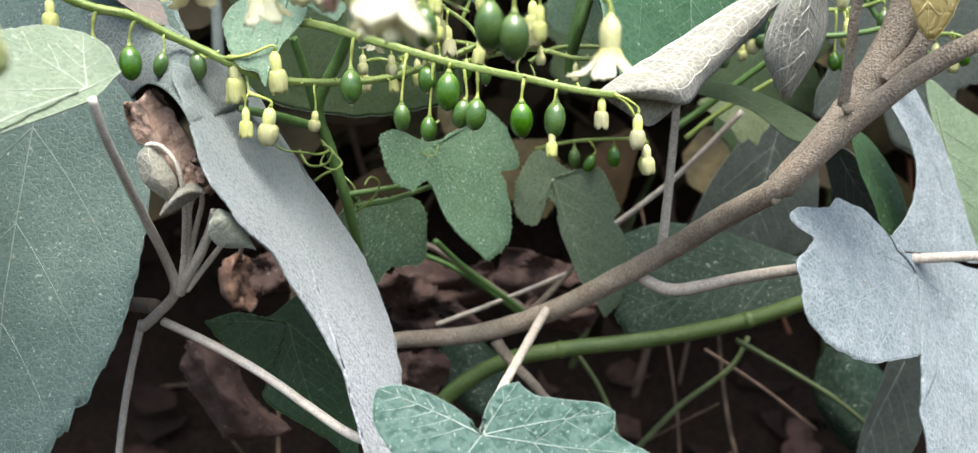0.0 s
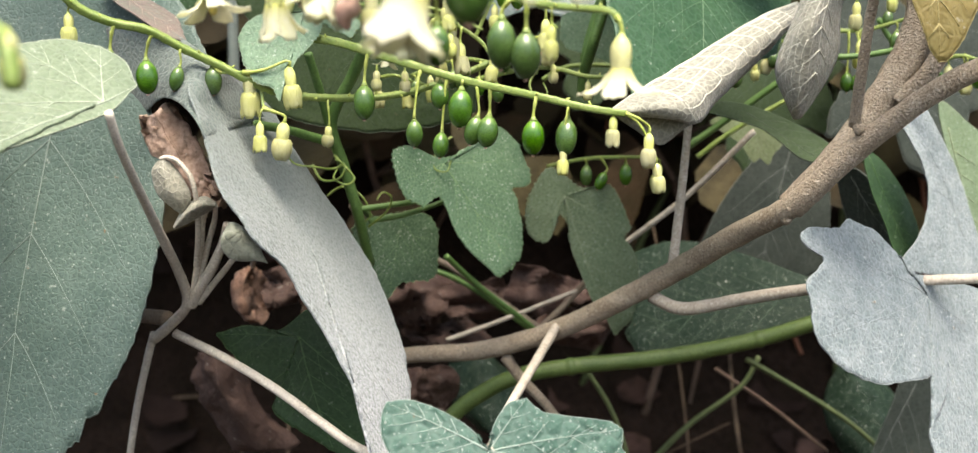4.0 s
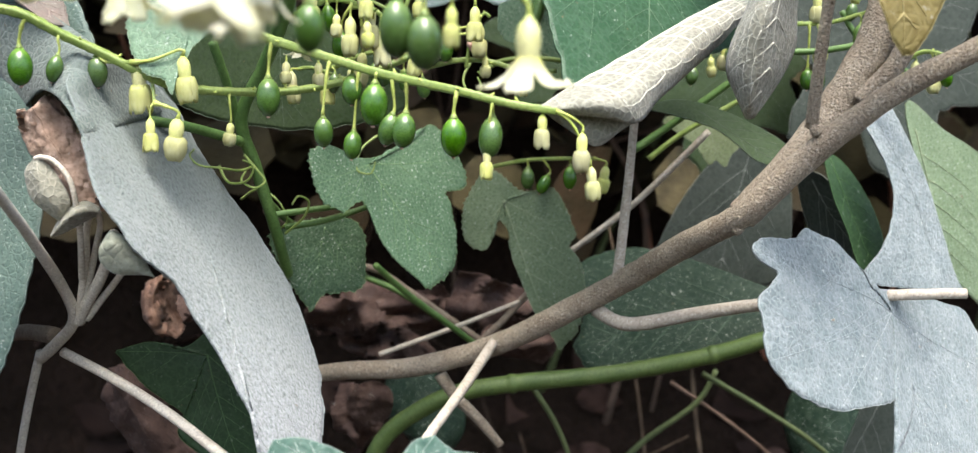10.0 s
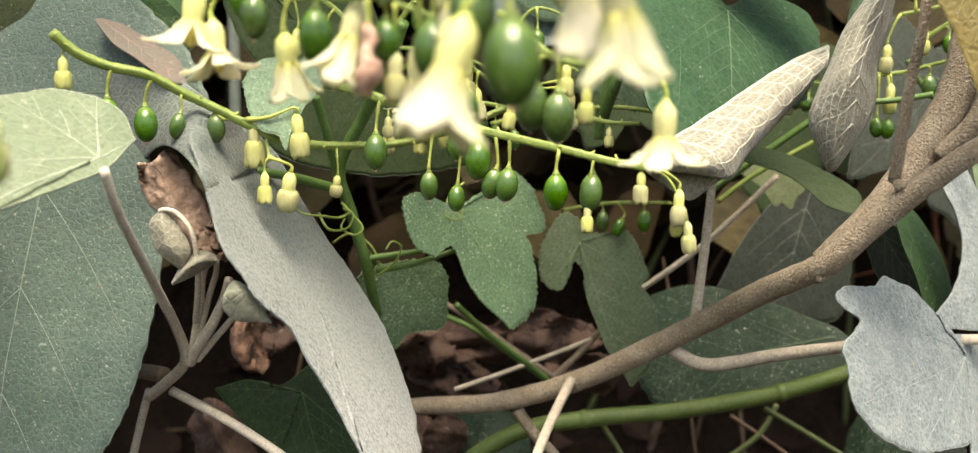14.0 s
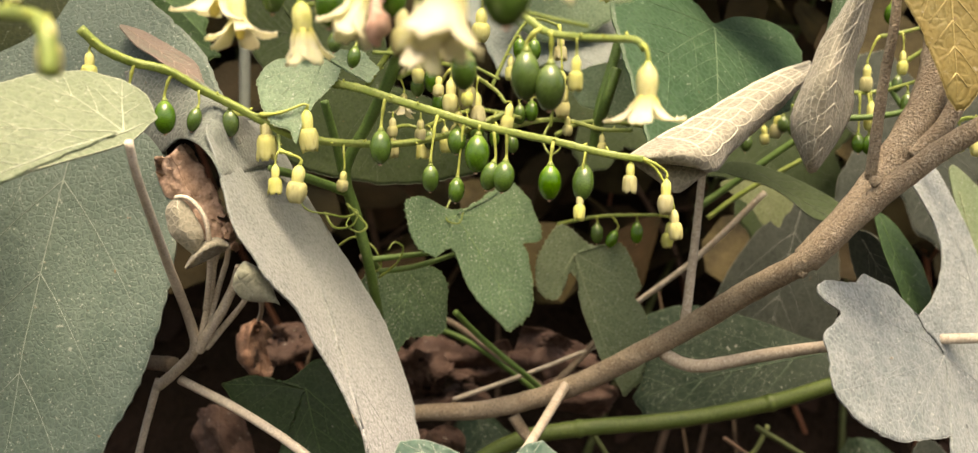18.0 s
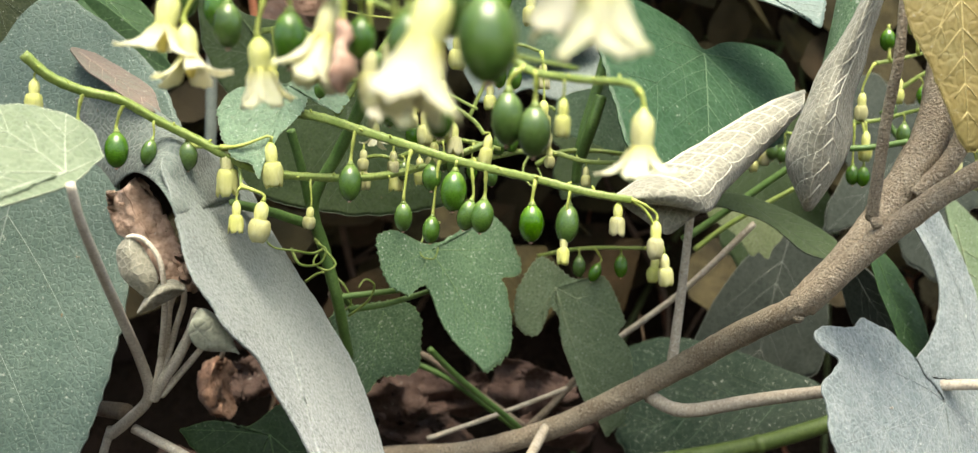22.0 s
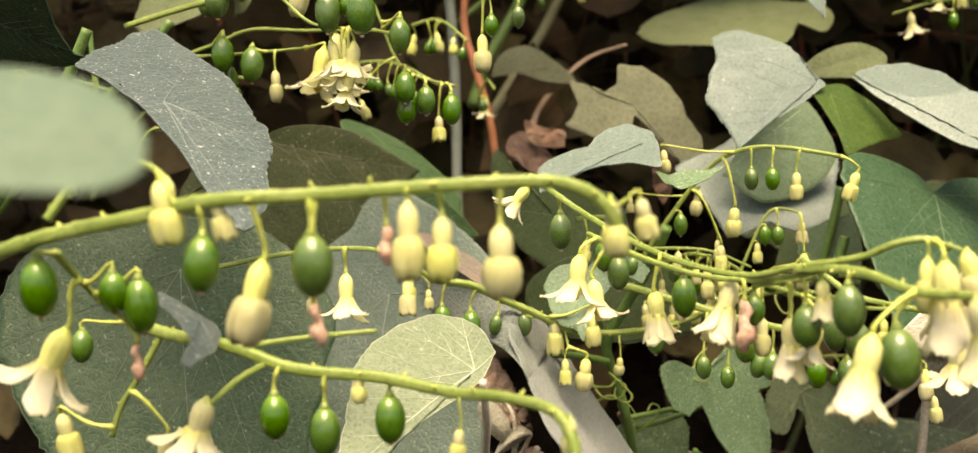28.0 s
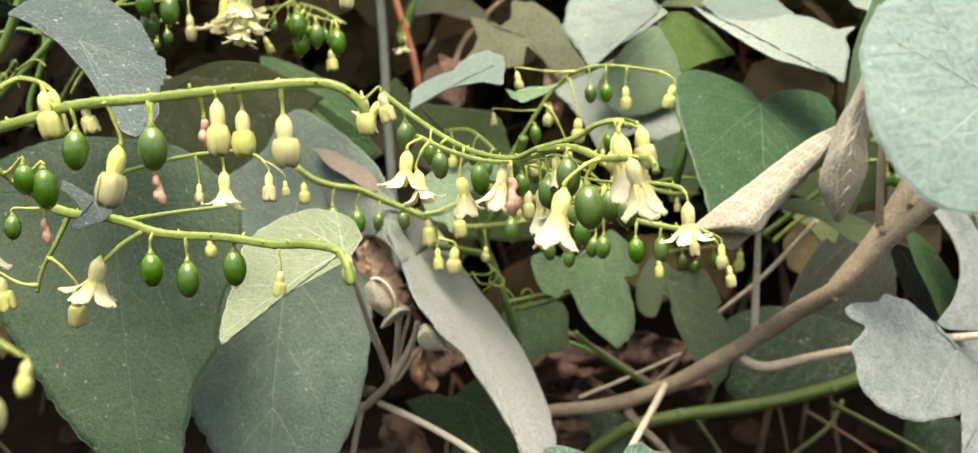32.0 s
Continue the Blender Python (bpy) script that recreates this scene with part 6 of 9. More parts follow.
make_stem(plant, "twig", "bark_pale", [(0.0666, 0.404, 0.5265), (0.0682, 0.4, 0.5532), (0.0695, 0.395, 0.584), (0.0696, 0.39, 0.6089)], 2, 1.2)
make_stem(plant, "twig", "bark_pale", [(0.0235, 0.428, 0.4986), (0.0131, 0.385, 0.494), (0.0041, 0.32, 0.4994), (0.0002, 0.285, 0.5026), (-0.0018, 0.262, 0.5051)], 2, 1.2)
make_stem(plant, "twig", "bark", [(0.0029, 0.44, 0.4829), (0.0096, 0.44, 0.4733), (0.0178, 0.442, 0.4644), (0.0275, 0.445, 0.4522)], 2.6, 1.7)
leaf_scar(plant, (0.0955, 0.3465, 0.5599), 0.9, -25)
leaf_scar(plant, (0.1129, 0.334, 0.5861), 0.7, 20)
leaf_scar(plant, (0.0956, 0.349, 0.5554), 0.7, 10)
leaf_scar(plant, (0.1325, 0.345, 0.601), 0.8, 0)
leaf_scar(plant, (0.0249, 0.4295, 0.4964), 0.7, 0)
plant = thing("dry_plant", (0.056, 0.48, 0.5255), "pale dry stem crossing the shade under the branch", "dry plant", "dry stems")
make_stem(plant, "stem", "bark_pale", [(0.056, 0.48, 0.5255), (0.0822, 0.47, 0.5487), (0.1093, 0.46, 0.5792)], 1.3, 1.3)
plant = thing("dry_plant", (-0.0238, 0.47, 0.4822), "pale dry stem crossing the shade under the branch", "dry plant", "dry stems")
make_stem(plant, "stem", "bark_pale", [(-0.0238, 0.47, 0.4822), (0.007, 0.47, 0.4941), (0.0404, 0.47, 0.5084), (0.0622, 0.48, 0.5173)], 1.1, 0.9)
plant = thing("dry_plant", (0.0187, 0.47, 0.488), "dull brown dry stem crossing the shade under the branch", "dry plant", "dry stems")
make_stem(plant, "stem", "bark_dull", [(0.0187, 0.47, 0.488), (0.0299, 0.47, 0.4996), (0.041, 0.47, 0.5125)], 1.6, 1.6)
plant = thing("dry_plant", (-0.028, 0.5, 0.513), "dull brown dry stem crossing the shade under the branch", "dry plant", "dry stems")
make_stem(plant, "stem", "bark_dull", [(-0.0566, 0.4, 0.5517), (-0.0521, 0.44, 0.5353), (-0.0416, 0.49, 0.5167), (-0.028, 0.5, 0.513), (-0.0072, 0.5, 0.4993), (0.0199, 0.5, 0.4809)], 1.5, 1.5)
plant = thing("green_stem", (-0.0271, 0.47, 0.4349), "thick smooth green stem passing below the branch", "stem")
make_stem(plant, "stem", "stem_green", [(-0.0271, 0.47, 0.4349), (-0.0183, 0.468, 0.4499), (0.0045, 0.464, 0.4658), (0.0323, 0.46, 0.4733), (0.074, 0.46, 0.4782), (0.1142, 0.455, 0.4882), (0.1476, 0.45, 0.5011), (0.1794, 0.45, 0.5121)], 3.8, 3.4)
node_ring(plant, (0.0323, 0.46, 0.4733), (0.988, 0, 0.153), 3.62)
node_ring(plant, (0.1142, 0.455, 0.4882), (0.918, -0.147, 0.367), 3.48)
plant = thing("young_shoot", (-0.0996, 0.268, 0.591), "downy young shoot of the shrub with thin stalks", "shoot")
make_stem(plant, "stem", "shoot_bark", [(-0.0996, 0.268, 0.591), (-0.0999, 0.275, 0.5825), (-0.1015, 0.292, 0.5702), (-0.1053, 0.32, 0.554), (-0.1061, 0.345, 0.5337), (-0.1064, 0.352, 0.5231), (-0.1147, 0.36, 0.5142), (-0.1229, 0.366, 0.5072)], 1.15, 1.9)
make_stem(plant, "stem", "shoot_bark", [(-0.1228, 0.366, 0.5094), (-0.127, 0.368, 0.4963), (-0.132, 0.37, 0.4771), (-0.1354, 0.37, 0.457), (-0.1391, 0.37, 0.4293)], 1.4, 1.2)
make_stem(plant, "stem", "shoot_bark", [(-0.114, 0.362, 0.5104), (-0.0925, 0.352, 0.5035), (-0.0737, 0.342, 0.4961), (-0.058, 0.334, 0.488), (-0.0427, 0.325, 0.4817), (-0.026, 0.315, 0.4813), (-0.0083, 0.305, 0.4821)], 1.6, 1.6)
make_stem(plant, "stem", "bark_dull", [(-0.1471, 0.385, 0.5083), (-0.1318, 0.375, 0.5135), (-0.117, 0.364, 0.5151)], 2.4, 2.8)
make_stem(plant, "shoot", "shoot_bark", [(-0.1051, 0.352, 0.5229), (-0.1016, 0.349, 0.5287), (-0.0953, 0.344, 0.5374), (-0.0906, 0.34, 0.5462), (-0.0881, 0.337, 0.5531)], 2.1, 1.3)
make_stem(plant, "shoot", "shoot_bark", [(-0.1038, 0.35, 0.5256), (-0.1011, 0.346, 0.5357), (-0.0982, 0.342, 0.5447), (-0.0964, 0.338, 0.5535), (-0.0928, 0.332, 0.5594)], 1.2, 0.9)
make_stem(plant, "shoot", "shoot_bark", [(-0.1026, 0.35, 0.5275), (-0.0986, 0.346, 0.5387), (-0.0953, 0.342, 0.5476), (-0.0921, 0.337, 0.5546), (-0.0899, 0.33, 0.5597)], 1.1, 0.8)
make_stem(plant, "shoot", "shoot_bark", [(-0.1025, 0.352, 0.5237), (-0.0966, 0.35, 0.5308), (-0.0908, 0.347, 0.5375), (-0.0876, 0.344, 0.5422), (-0.0865, 0.336, 0.5513)], 1.2, 0.8)
make_stem(plant, "shoot", "shoot_bark", [(-0.1005, 0.344, 0.5379), (-0.0967, 0.334, 0.552), (-0.0955, 0.328, 0.5631), (-0.0969, 0.327, 0.5697), (-0.1007, 0.327, 0.5741), (-0.1038, 0.326, 0.5752), (-0.1055, 0.326, 0.5746)], 1.0, 0.7)
make_stem(plant, "shoot", "shoot_bark", [(-0.095, 0.4, 0.5338), (-0.1018, 0.43, 0.5248), (-0.1082, 0.452, 0.5171)], 1.0, 0.8)
make_sheet("curled reddish-brown dry leaf among the stems", "dry_shaded",
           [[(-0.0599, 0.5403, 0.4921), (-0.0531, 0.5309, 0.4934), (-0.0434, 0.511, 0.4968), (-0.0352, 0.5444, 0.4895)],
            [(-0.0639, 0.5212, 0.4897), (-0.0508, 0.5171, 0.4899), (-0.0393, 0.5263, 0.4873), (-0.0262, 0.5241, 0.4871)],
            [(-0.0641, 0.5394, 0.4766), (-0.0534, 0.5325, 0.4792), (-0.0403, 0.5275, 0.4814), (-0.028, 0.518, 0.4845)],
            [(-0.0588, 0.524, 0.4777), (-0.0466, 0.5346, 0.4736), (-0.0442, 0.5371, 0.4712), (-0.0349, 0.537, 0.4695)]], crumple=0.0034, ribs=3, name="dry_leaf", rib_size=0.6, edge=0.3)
make_sheet("folded dry leaf caught in the stems", "dry_shaded",
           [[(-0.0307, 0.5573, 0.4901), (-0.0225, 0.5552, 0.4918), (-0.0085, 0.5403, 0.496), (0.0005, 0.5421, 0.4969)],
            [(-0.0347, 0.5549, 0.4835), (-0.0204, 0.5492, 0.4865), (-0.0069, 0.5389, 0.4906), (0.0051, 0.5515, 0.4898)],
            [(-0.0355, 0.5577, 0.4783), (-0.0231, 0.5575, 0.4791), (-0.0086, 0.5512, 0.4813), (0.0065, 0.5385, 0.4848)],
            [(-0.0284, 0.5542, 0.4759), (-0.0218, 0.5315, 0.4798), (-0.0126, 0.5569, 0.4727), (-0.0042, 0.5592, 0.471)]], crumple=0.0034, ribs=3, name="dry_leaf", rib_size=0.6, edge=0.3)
make_sheet("crumpled dry brown leaf under the vine leaves", "dry_shaded",
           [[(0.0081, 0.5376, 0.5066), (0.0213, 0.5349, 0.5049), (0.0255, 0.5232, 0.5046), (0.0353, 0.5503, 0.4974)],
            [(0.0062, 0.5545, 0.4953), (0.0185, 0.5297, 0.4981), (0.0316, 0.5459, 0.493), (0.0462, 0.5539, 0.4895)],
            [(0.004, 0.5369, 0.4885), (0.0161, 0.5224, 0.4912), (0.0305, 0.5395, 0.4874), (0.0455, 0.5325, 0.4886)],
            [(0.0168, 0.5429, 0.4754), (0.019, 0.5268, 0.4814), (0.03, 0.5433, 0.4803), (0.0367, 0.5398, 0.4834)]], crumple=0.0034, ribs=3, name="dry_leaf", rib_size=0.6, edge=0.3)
make_sheet("flat brown dry leaf under the branch", "dry_shaded",
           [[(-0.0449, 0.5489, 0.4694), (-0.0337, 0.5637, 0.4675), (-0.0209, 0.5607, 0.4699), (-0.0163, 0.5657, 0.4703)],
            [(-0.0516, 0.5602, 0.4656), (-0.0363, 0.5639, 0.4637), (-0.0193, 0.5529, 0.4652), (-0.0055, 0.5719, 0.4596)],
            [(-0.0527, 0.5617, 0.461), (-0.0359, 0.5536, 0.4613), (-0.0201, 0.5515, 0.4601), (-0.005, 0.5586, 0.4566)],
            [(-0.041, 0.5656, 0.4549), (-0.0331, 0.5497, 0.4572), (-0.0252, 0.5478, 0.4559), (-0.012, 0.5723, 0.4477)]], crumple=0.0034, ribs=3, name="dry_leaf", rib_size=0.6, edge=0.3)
make_sheet("torn brown dry leaf in the shade", "dry_shaded",
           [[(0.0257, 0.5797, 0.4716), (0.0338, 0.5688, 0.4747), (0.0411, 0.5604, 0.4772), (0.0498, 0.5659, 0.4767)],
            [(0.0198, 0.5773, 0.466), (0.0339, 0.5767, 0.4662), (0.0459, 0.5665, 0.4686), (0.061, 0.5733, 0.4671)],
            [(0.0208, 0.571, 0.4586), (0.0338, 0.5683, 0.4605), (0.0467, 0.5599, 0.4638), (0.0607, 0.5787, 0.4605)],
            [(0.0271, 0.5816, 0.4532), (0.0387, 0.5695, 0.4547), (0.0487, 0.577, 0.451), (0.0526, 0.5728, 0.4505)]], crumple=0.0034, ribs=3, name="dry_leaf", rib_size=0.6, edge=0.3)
make_sheet("folded brown dry leaf beside the pale leaf", "dry_shaded",
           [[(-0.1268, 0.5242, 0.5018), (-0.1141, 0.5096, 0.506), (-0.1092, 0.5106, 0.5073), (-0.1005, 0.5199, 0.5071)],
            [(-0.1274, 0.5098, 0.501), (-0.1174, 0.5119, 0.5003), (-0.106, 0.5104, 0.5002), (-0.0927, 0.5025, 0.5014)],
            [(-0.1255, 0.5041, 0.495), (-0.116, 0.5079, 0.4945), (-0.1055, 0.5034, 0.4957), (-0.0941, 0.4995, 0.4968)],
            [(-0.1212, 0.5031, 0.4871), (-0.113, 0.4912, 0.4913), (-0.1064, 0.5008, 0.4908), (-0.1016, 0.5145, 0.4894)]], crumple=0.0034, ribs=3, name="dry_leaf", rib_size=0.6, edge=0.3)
make_sheet("curled brown dry leaf below the branch, shade in its colour", "dry_shaded",
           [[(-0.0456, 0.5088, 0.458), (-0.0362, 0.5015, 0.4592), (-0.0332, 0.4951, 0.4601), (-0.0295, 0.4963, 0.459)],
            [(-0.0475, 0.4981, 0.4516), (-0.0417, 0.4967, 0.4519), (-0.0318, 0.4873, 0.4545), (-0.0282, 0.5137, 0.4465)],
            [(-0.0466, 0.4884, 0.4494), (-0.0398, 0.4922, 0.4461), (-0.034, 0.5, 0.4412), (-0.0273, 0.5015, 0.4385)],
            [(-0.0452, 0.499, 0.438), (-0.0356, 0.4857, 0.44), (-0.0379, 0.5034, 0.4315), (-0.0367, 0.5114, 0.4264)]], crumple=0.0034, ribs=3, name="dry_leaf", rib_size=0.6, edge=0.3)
make_sheet("dark green leaf hanging low in the shade", "vine_shaded",
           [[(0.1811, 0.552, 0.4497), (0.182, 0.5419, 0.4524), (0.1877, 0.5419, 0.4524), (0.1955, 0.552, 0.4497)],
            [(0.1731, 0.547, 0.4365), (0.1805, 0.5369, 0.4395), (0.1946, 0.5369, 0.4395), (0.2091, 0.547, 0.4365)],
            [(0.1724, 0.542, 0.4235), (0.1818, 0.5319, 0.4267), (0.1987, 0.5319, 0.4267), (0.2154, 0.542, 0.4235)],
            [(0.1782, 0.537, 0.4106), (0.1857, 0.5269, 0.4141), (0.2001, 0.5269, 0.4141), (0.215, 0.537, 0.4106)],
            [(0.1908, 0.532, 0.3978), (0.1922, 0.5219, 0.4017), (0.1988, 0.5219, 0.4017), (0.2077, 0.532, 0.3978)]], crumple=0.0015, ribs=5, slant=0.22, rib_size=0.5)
make_sheet("dark green leaf below the branch, shade in its colour", "vine_shaded",
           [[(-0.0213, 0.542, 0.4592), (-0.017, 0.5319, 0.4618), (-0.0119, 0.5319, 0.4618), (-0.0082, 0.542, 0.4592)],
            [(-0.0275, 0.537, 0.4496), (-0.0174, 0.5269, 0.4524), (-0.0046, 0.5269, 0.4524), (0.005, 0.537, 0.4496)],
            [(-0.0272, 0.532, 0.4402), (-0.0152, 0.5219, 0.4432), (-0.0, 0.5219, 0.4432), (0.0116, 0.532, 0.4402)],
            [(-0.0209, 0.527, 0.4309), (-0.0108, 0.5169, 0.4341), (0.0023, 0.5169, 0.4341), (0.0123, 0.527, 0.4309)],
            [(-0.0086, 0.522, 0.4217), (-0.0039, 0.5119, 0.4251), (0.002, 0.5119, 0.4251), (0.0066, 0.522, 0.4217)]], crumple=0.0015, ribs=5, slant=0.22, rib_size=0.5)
plant = thing("low_stem", (-0.043, 0.5, 0.5139), "thin green stem crossing the litter", "stem", "low stems")
make_stem(plant, "stem", "vine_stem", [(-0.0564, 0.395, 0.5566), (-0.0527, 0.43, 0.5423), (-0.0416, 0.48, 0.5247), (-0.043, 0.5, 0.5139), (-0.0191, 0.5, 0.5039), (0.0018, 0.505, 0.4891), (0.0234, 0.51, 0.4722)], 1.6, 1.28)
plant = thing("low_stem", (0.1246, 0.52, 0.4617), "thin olive stem low in the shade", "stem", "low stems")
make_stem(plant, "stem", "thicket_olive", [(0.1246, 0.52, 0.4617), (0.1504, 0.52, 0.447), (0.1765, 0.52, 0.4306), (0.1964, 0.52, 0.4141)], 1.4, 1.12)
plant = thing("low_stem", (0.1174, 0.56, 0.4458), "reddish thin stem low in the shade", "stem", "low stems")
make_stem(plant, "stem", "thicket_brown", [(0.1174, 0.56, 0.4458), (0.1488, 0.56, 0.4247), (0.1806, 0.56, 0.3998)], 1.0, 0.8)
plant = thing("low_stem", (0.0784, 0.54, 0.3965), "olive stem rising behind the green stem", "stem", "low stems")
make_stem(plant, "stem", "thicket_olive", [(0.0784, 0.54, 0.3965), (0.101, 0.54, 0.4207), (0.1266, 0.54, 0.4411), (0.1358, 0.54, 0.458)], 1.6, 1.28)
plant = thing("low_stem", (0.0412, 0.5, 0.4623), "thin green stem low in the shade", "stem", "low stems")
make_stem(plant, "stem", "thicket_olive", [(0.0412, 0.5, 0.4623), (0.0536, 0.5, 0.4435), (0.0616, 0.5, 0.4244), (0.0665, 0.5, 0.4052)], 1.3, 1.04)
plant = thing("vine_stem", (-0.038, 0.36, 0.6326), "dark green climbing vine stem in the shade", "vine")
make_stem(plant, "stem", "vine_stem", [(-0.038, 0.36, 0.6326), (-0.0446, 0.37, 0.6169), (-0.0527, 0.38, 0.6022), (-0.0617, 0.385, 0.5844), (-0.0583, 0.39, 0.5682), (-0.0536, 0.395, 0.5491), (-0.0512, 0.41, 0.5274)], 2.3, 1.9)
make_stem(plant, "stem", "vine_stem", [(-0.0682, 0.375, 0.6086), (-0.065, 0.38, 0.5956), (-0.063, 0.386, 0.5833)], 1.5, 1.5)
make_stem(plant, "stem", "vine_stem", [(-0.0537, 0.396, 0.5509), (-0.0436, 0.4, 0.552), (-0.0309, 0.405, 0.5534)], 1.2, 1)
make_stem(plant, "stem", "vine_stem", [(-0.0851, 0.36, 0.5844), (-0.0745, 0.37, 0.5818), (-0.0619, 0.385, 0.5766)], 1.5, 1.8)
make_stem(plant, "stem", "vine_stem", [(0.0371, 0.4, 0.625), (0.0338, 0.4, 0.6137), (0.0312, 0.41, 0.6023)], 2.2, 2.2)
make_stem(plant, "tendril", "raceme_stem", [(-0.061, 0.386, 0.572), (-0.0557, 0.38, 0.5679), (-0.0522, 0.375, 0.5646), (-0.0544, 0.37, 0.5629), (-0.059, 0.372, 0.5649), (-0.0585, 0.376, 0.5676)], 0.5, 0.3)
make_stem(plant, "tendril", "raceme_stem", [(-0.0579, 0.39, 0.5686), (-0.0609, 0.38, 0.5675), (-0.0658, 0.372, 0.5689), (-0.0717, 0.37, 0.5698), (-0.0748, 0.37, 0.5727), (-0.0738, 0.372, 0.5748)], 0.5, 0.3)
make_stem(plant, "tendril", "raceme_stem", [(-0.0503, 0.4, 0.5438), (-0.0431, 0.395, 0.5501), (-0.0407, 0.392, 0.556), (-0.0438, 0.39, 0.5582), (-0.0457, 0.388, 0.5556)], 0.5, 0.3)
make_stem(plant, "tendril", "raceme_stem", [(-0.0676, 0.41, 0.5545), (-0.0607, 0.405, 0.5586), (-0.053, 0.4, 0.5556), (-0.0496, 0.4, 0.5484), (-0.0532, 0.4, 0.5449)], 0.5, 0.3)
make_stem(plant, "stem", "vine_stem", [(-0.0228, 0.44, 0.526), (-0.0102, 0.45, 0.5123), (0.0057, 0.46, 0.4981), (0.0168, 0.47, 0.4871)], 1.3, 1.3)
make_stem(plant, "stem", "vine_stem", [(-0.0503, 0.4, 0.5461), (-0.0374, 0.405, 0.5479), (-0.0219, 0.41, 0.5527)], 1.2, 1)
make_stem(plant, "stem", "vine_stem", [(-0.2837, 0.3, 0.6346), (-0.2685, 0.3, 0.6559), (-0.257, 0.3, 0.6731), (-0.2473, 0.3, 0.6867), (-0.2368, 0.3, 0.7078)], 2.4, 1.9)
make_stem(plant, "stem", "vine_stem", [(-0.3012, 0.335, 0.6366), (-0.2843, 0.335, 0.6563), (-0.2694, 0.335, 0.6688), (-0.252, 0.335, 0.6832), (-0.2308, 0.335, 0.7042), (-0.2216, 0.335, 0.7151)], 2.1, 1.6)
make_stem(plant, "stem", "vine_stem", [(-0.3014, 0.36, 0.6641), (-0.3023, 0.36, 0.6819), (-0.2978, 0.36, 0.6993), (-0.2894, 0.36, 0.7188)], 2.6, 2.2)
make_stem(plant, "stem", "raceme_stem", [(-0.2809, 0.3, 0.6721), (-0.2713, 0.3, 0.6744), (-0.2596, 0.3, 0.6758), (-0.2513, 0.3, 0.6788)], 0.9, 0.5)
make_stem(plant, "stem", "vine_stem", [(-0.295, 0.35, 0.7053), (-0.2825, 0.35, 0.6953), (-0.2694, 0.35, 0.696), (-0.2515, 0.35, 0.6907)], 1.1, 0.8)
make_stem(plant, "stem", "raceme_stem", [(-0.2555, 0.31, 0.6667), (-0.251, 0.31, 0.6726), (-0.2418, 0.31, 0.6777), (-0.2368, 0.31, 0.6746)], 0.8, 0.5)
make_stem(plant, "stem", "vine_stem", [(-0.286, 0.38, 0.6509), (-0.2856, 0.38, 0.6642), (-0.2784, 0.38, 0.6797), (-0.2746, 0.38, 0.6952), (-0.2758, 0.38, 0.7187)], 1.5, 1.2)
make_stem(plant, "stem", "thicket_olive", [(-0.288, 0.4, 0.6485), (-0.2764, 0.4, 0.6701), (-0.2608, 0.4, 0.6871), (-0.2444, 0.4, 0.6957)], 1.2, 0.9)
make_stem(plant, "stem", "raceme_stem", [(-0.2372, 0.33, 0.6635), (-0.2292, 0.33, 0.674), (-0.2211, 0.33, 0.6747)], 0.8, 0.6)
make_stem(plant, "stem", "raceme_stem", [(-0.235, 0.3, 0.6939), (-0.2347, 0.3, 0.6907), (-0.2345, 0.3, 0.6873)], 1.1, 0.9)
make_stem(plant, "stem", "raceme_stem", [(-0.2728, 0.32, 0.6908), (-0.2712, 0.32, 0.6857), (-0.2692, 0.32, 0.6804)], 1.2, 0.7)
make_stem(plant, "stem", "vine_stem", [(-0.297, 0.34, 0.6655), (-0.2889, 0.34, 0.67), (-0.2771, 0.34, 0.6718), (-0.2675, 0.34, 0.6809)], 1.0, 0.7)
make_stem(plant, "tendril", "raceme_stem", [(-0.2596, 0.31, 0.6753), (-0.2595, 0.308, 0.6712), (-0.2632, 0.306, 0.669), (-0.2668, 0.304, 0.6673), (-0.2668, 0.302, 0.6635), (-0.2635, 0.304, 0.661), (-0.2603, 0.306, 0.6627), (-0.2622, 0.308, 0.6664), (-0.2661, 0.309, 0.6667)], 0.45, 0.25)
make_stem(plant, "tendril", "raceme_stem", [(-0.2496, 0.31, 0.6664), (-0.25, 0.308, 0.6718), (-0.2472, 0.306, 0.6761), (-0.2483, 0.304, 0.6773), (-0.2505, 0.305, 0.6744), (-0.2495, 0.307, 0.6715)], 0.45, 0.25)
make_stem(plant, "tendril", "vine_stem", [(-0.2742, 0.31, 0.6875), (-0.2753, 0.31, 0.692), (-0.2774, 0.31, 0.6966), (-0.2738, 0.31, 0.6999), (-0.2707, 0.31, 0.6971)], 0.5, 0.3)
make_stem(plant, "tendril", "raceme_stem", [(-0.2606, 0.315, 0.6672), (-0.258, 0.315, 0.6711), (-0.2595, 0.315, 0.6734), (-0.2616, 0.315, 0.6713), (-0.2598, 0.315, 0.669), (-0.2559, 0.315, 0.6697)], 0.45, 0.25)
make_stem(plant, "stem", "vine_stem", [(0.0797, 0.46, 0.5714), (0.0919, 0.46, 0.58), (0.1186, 0.455, 0.6008), (0.1323, 0.45, 0.6107)], 1.6, 1.36)
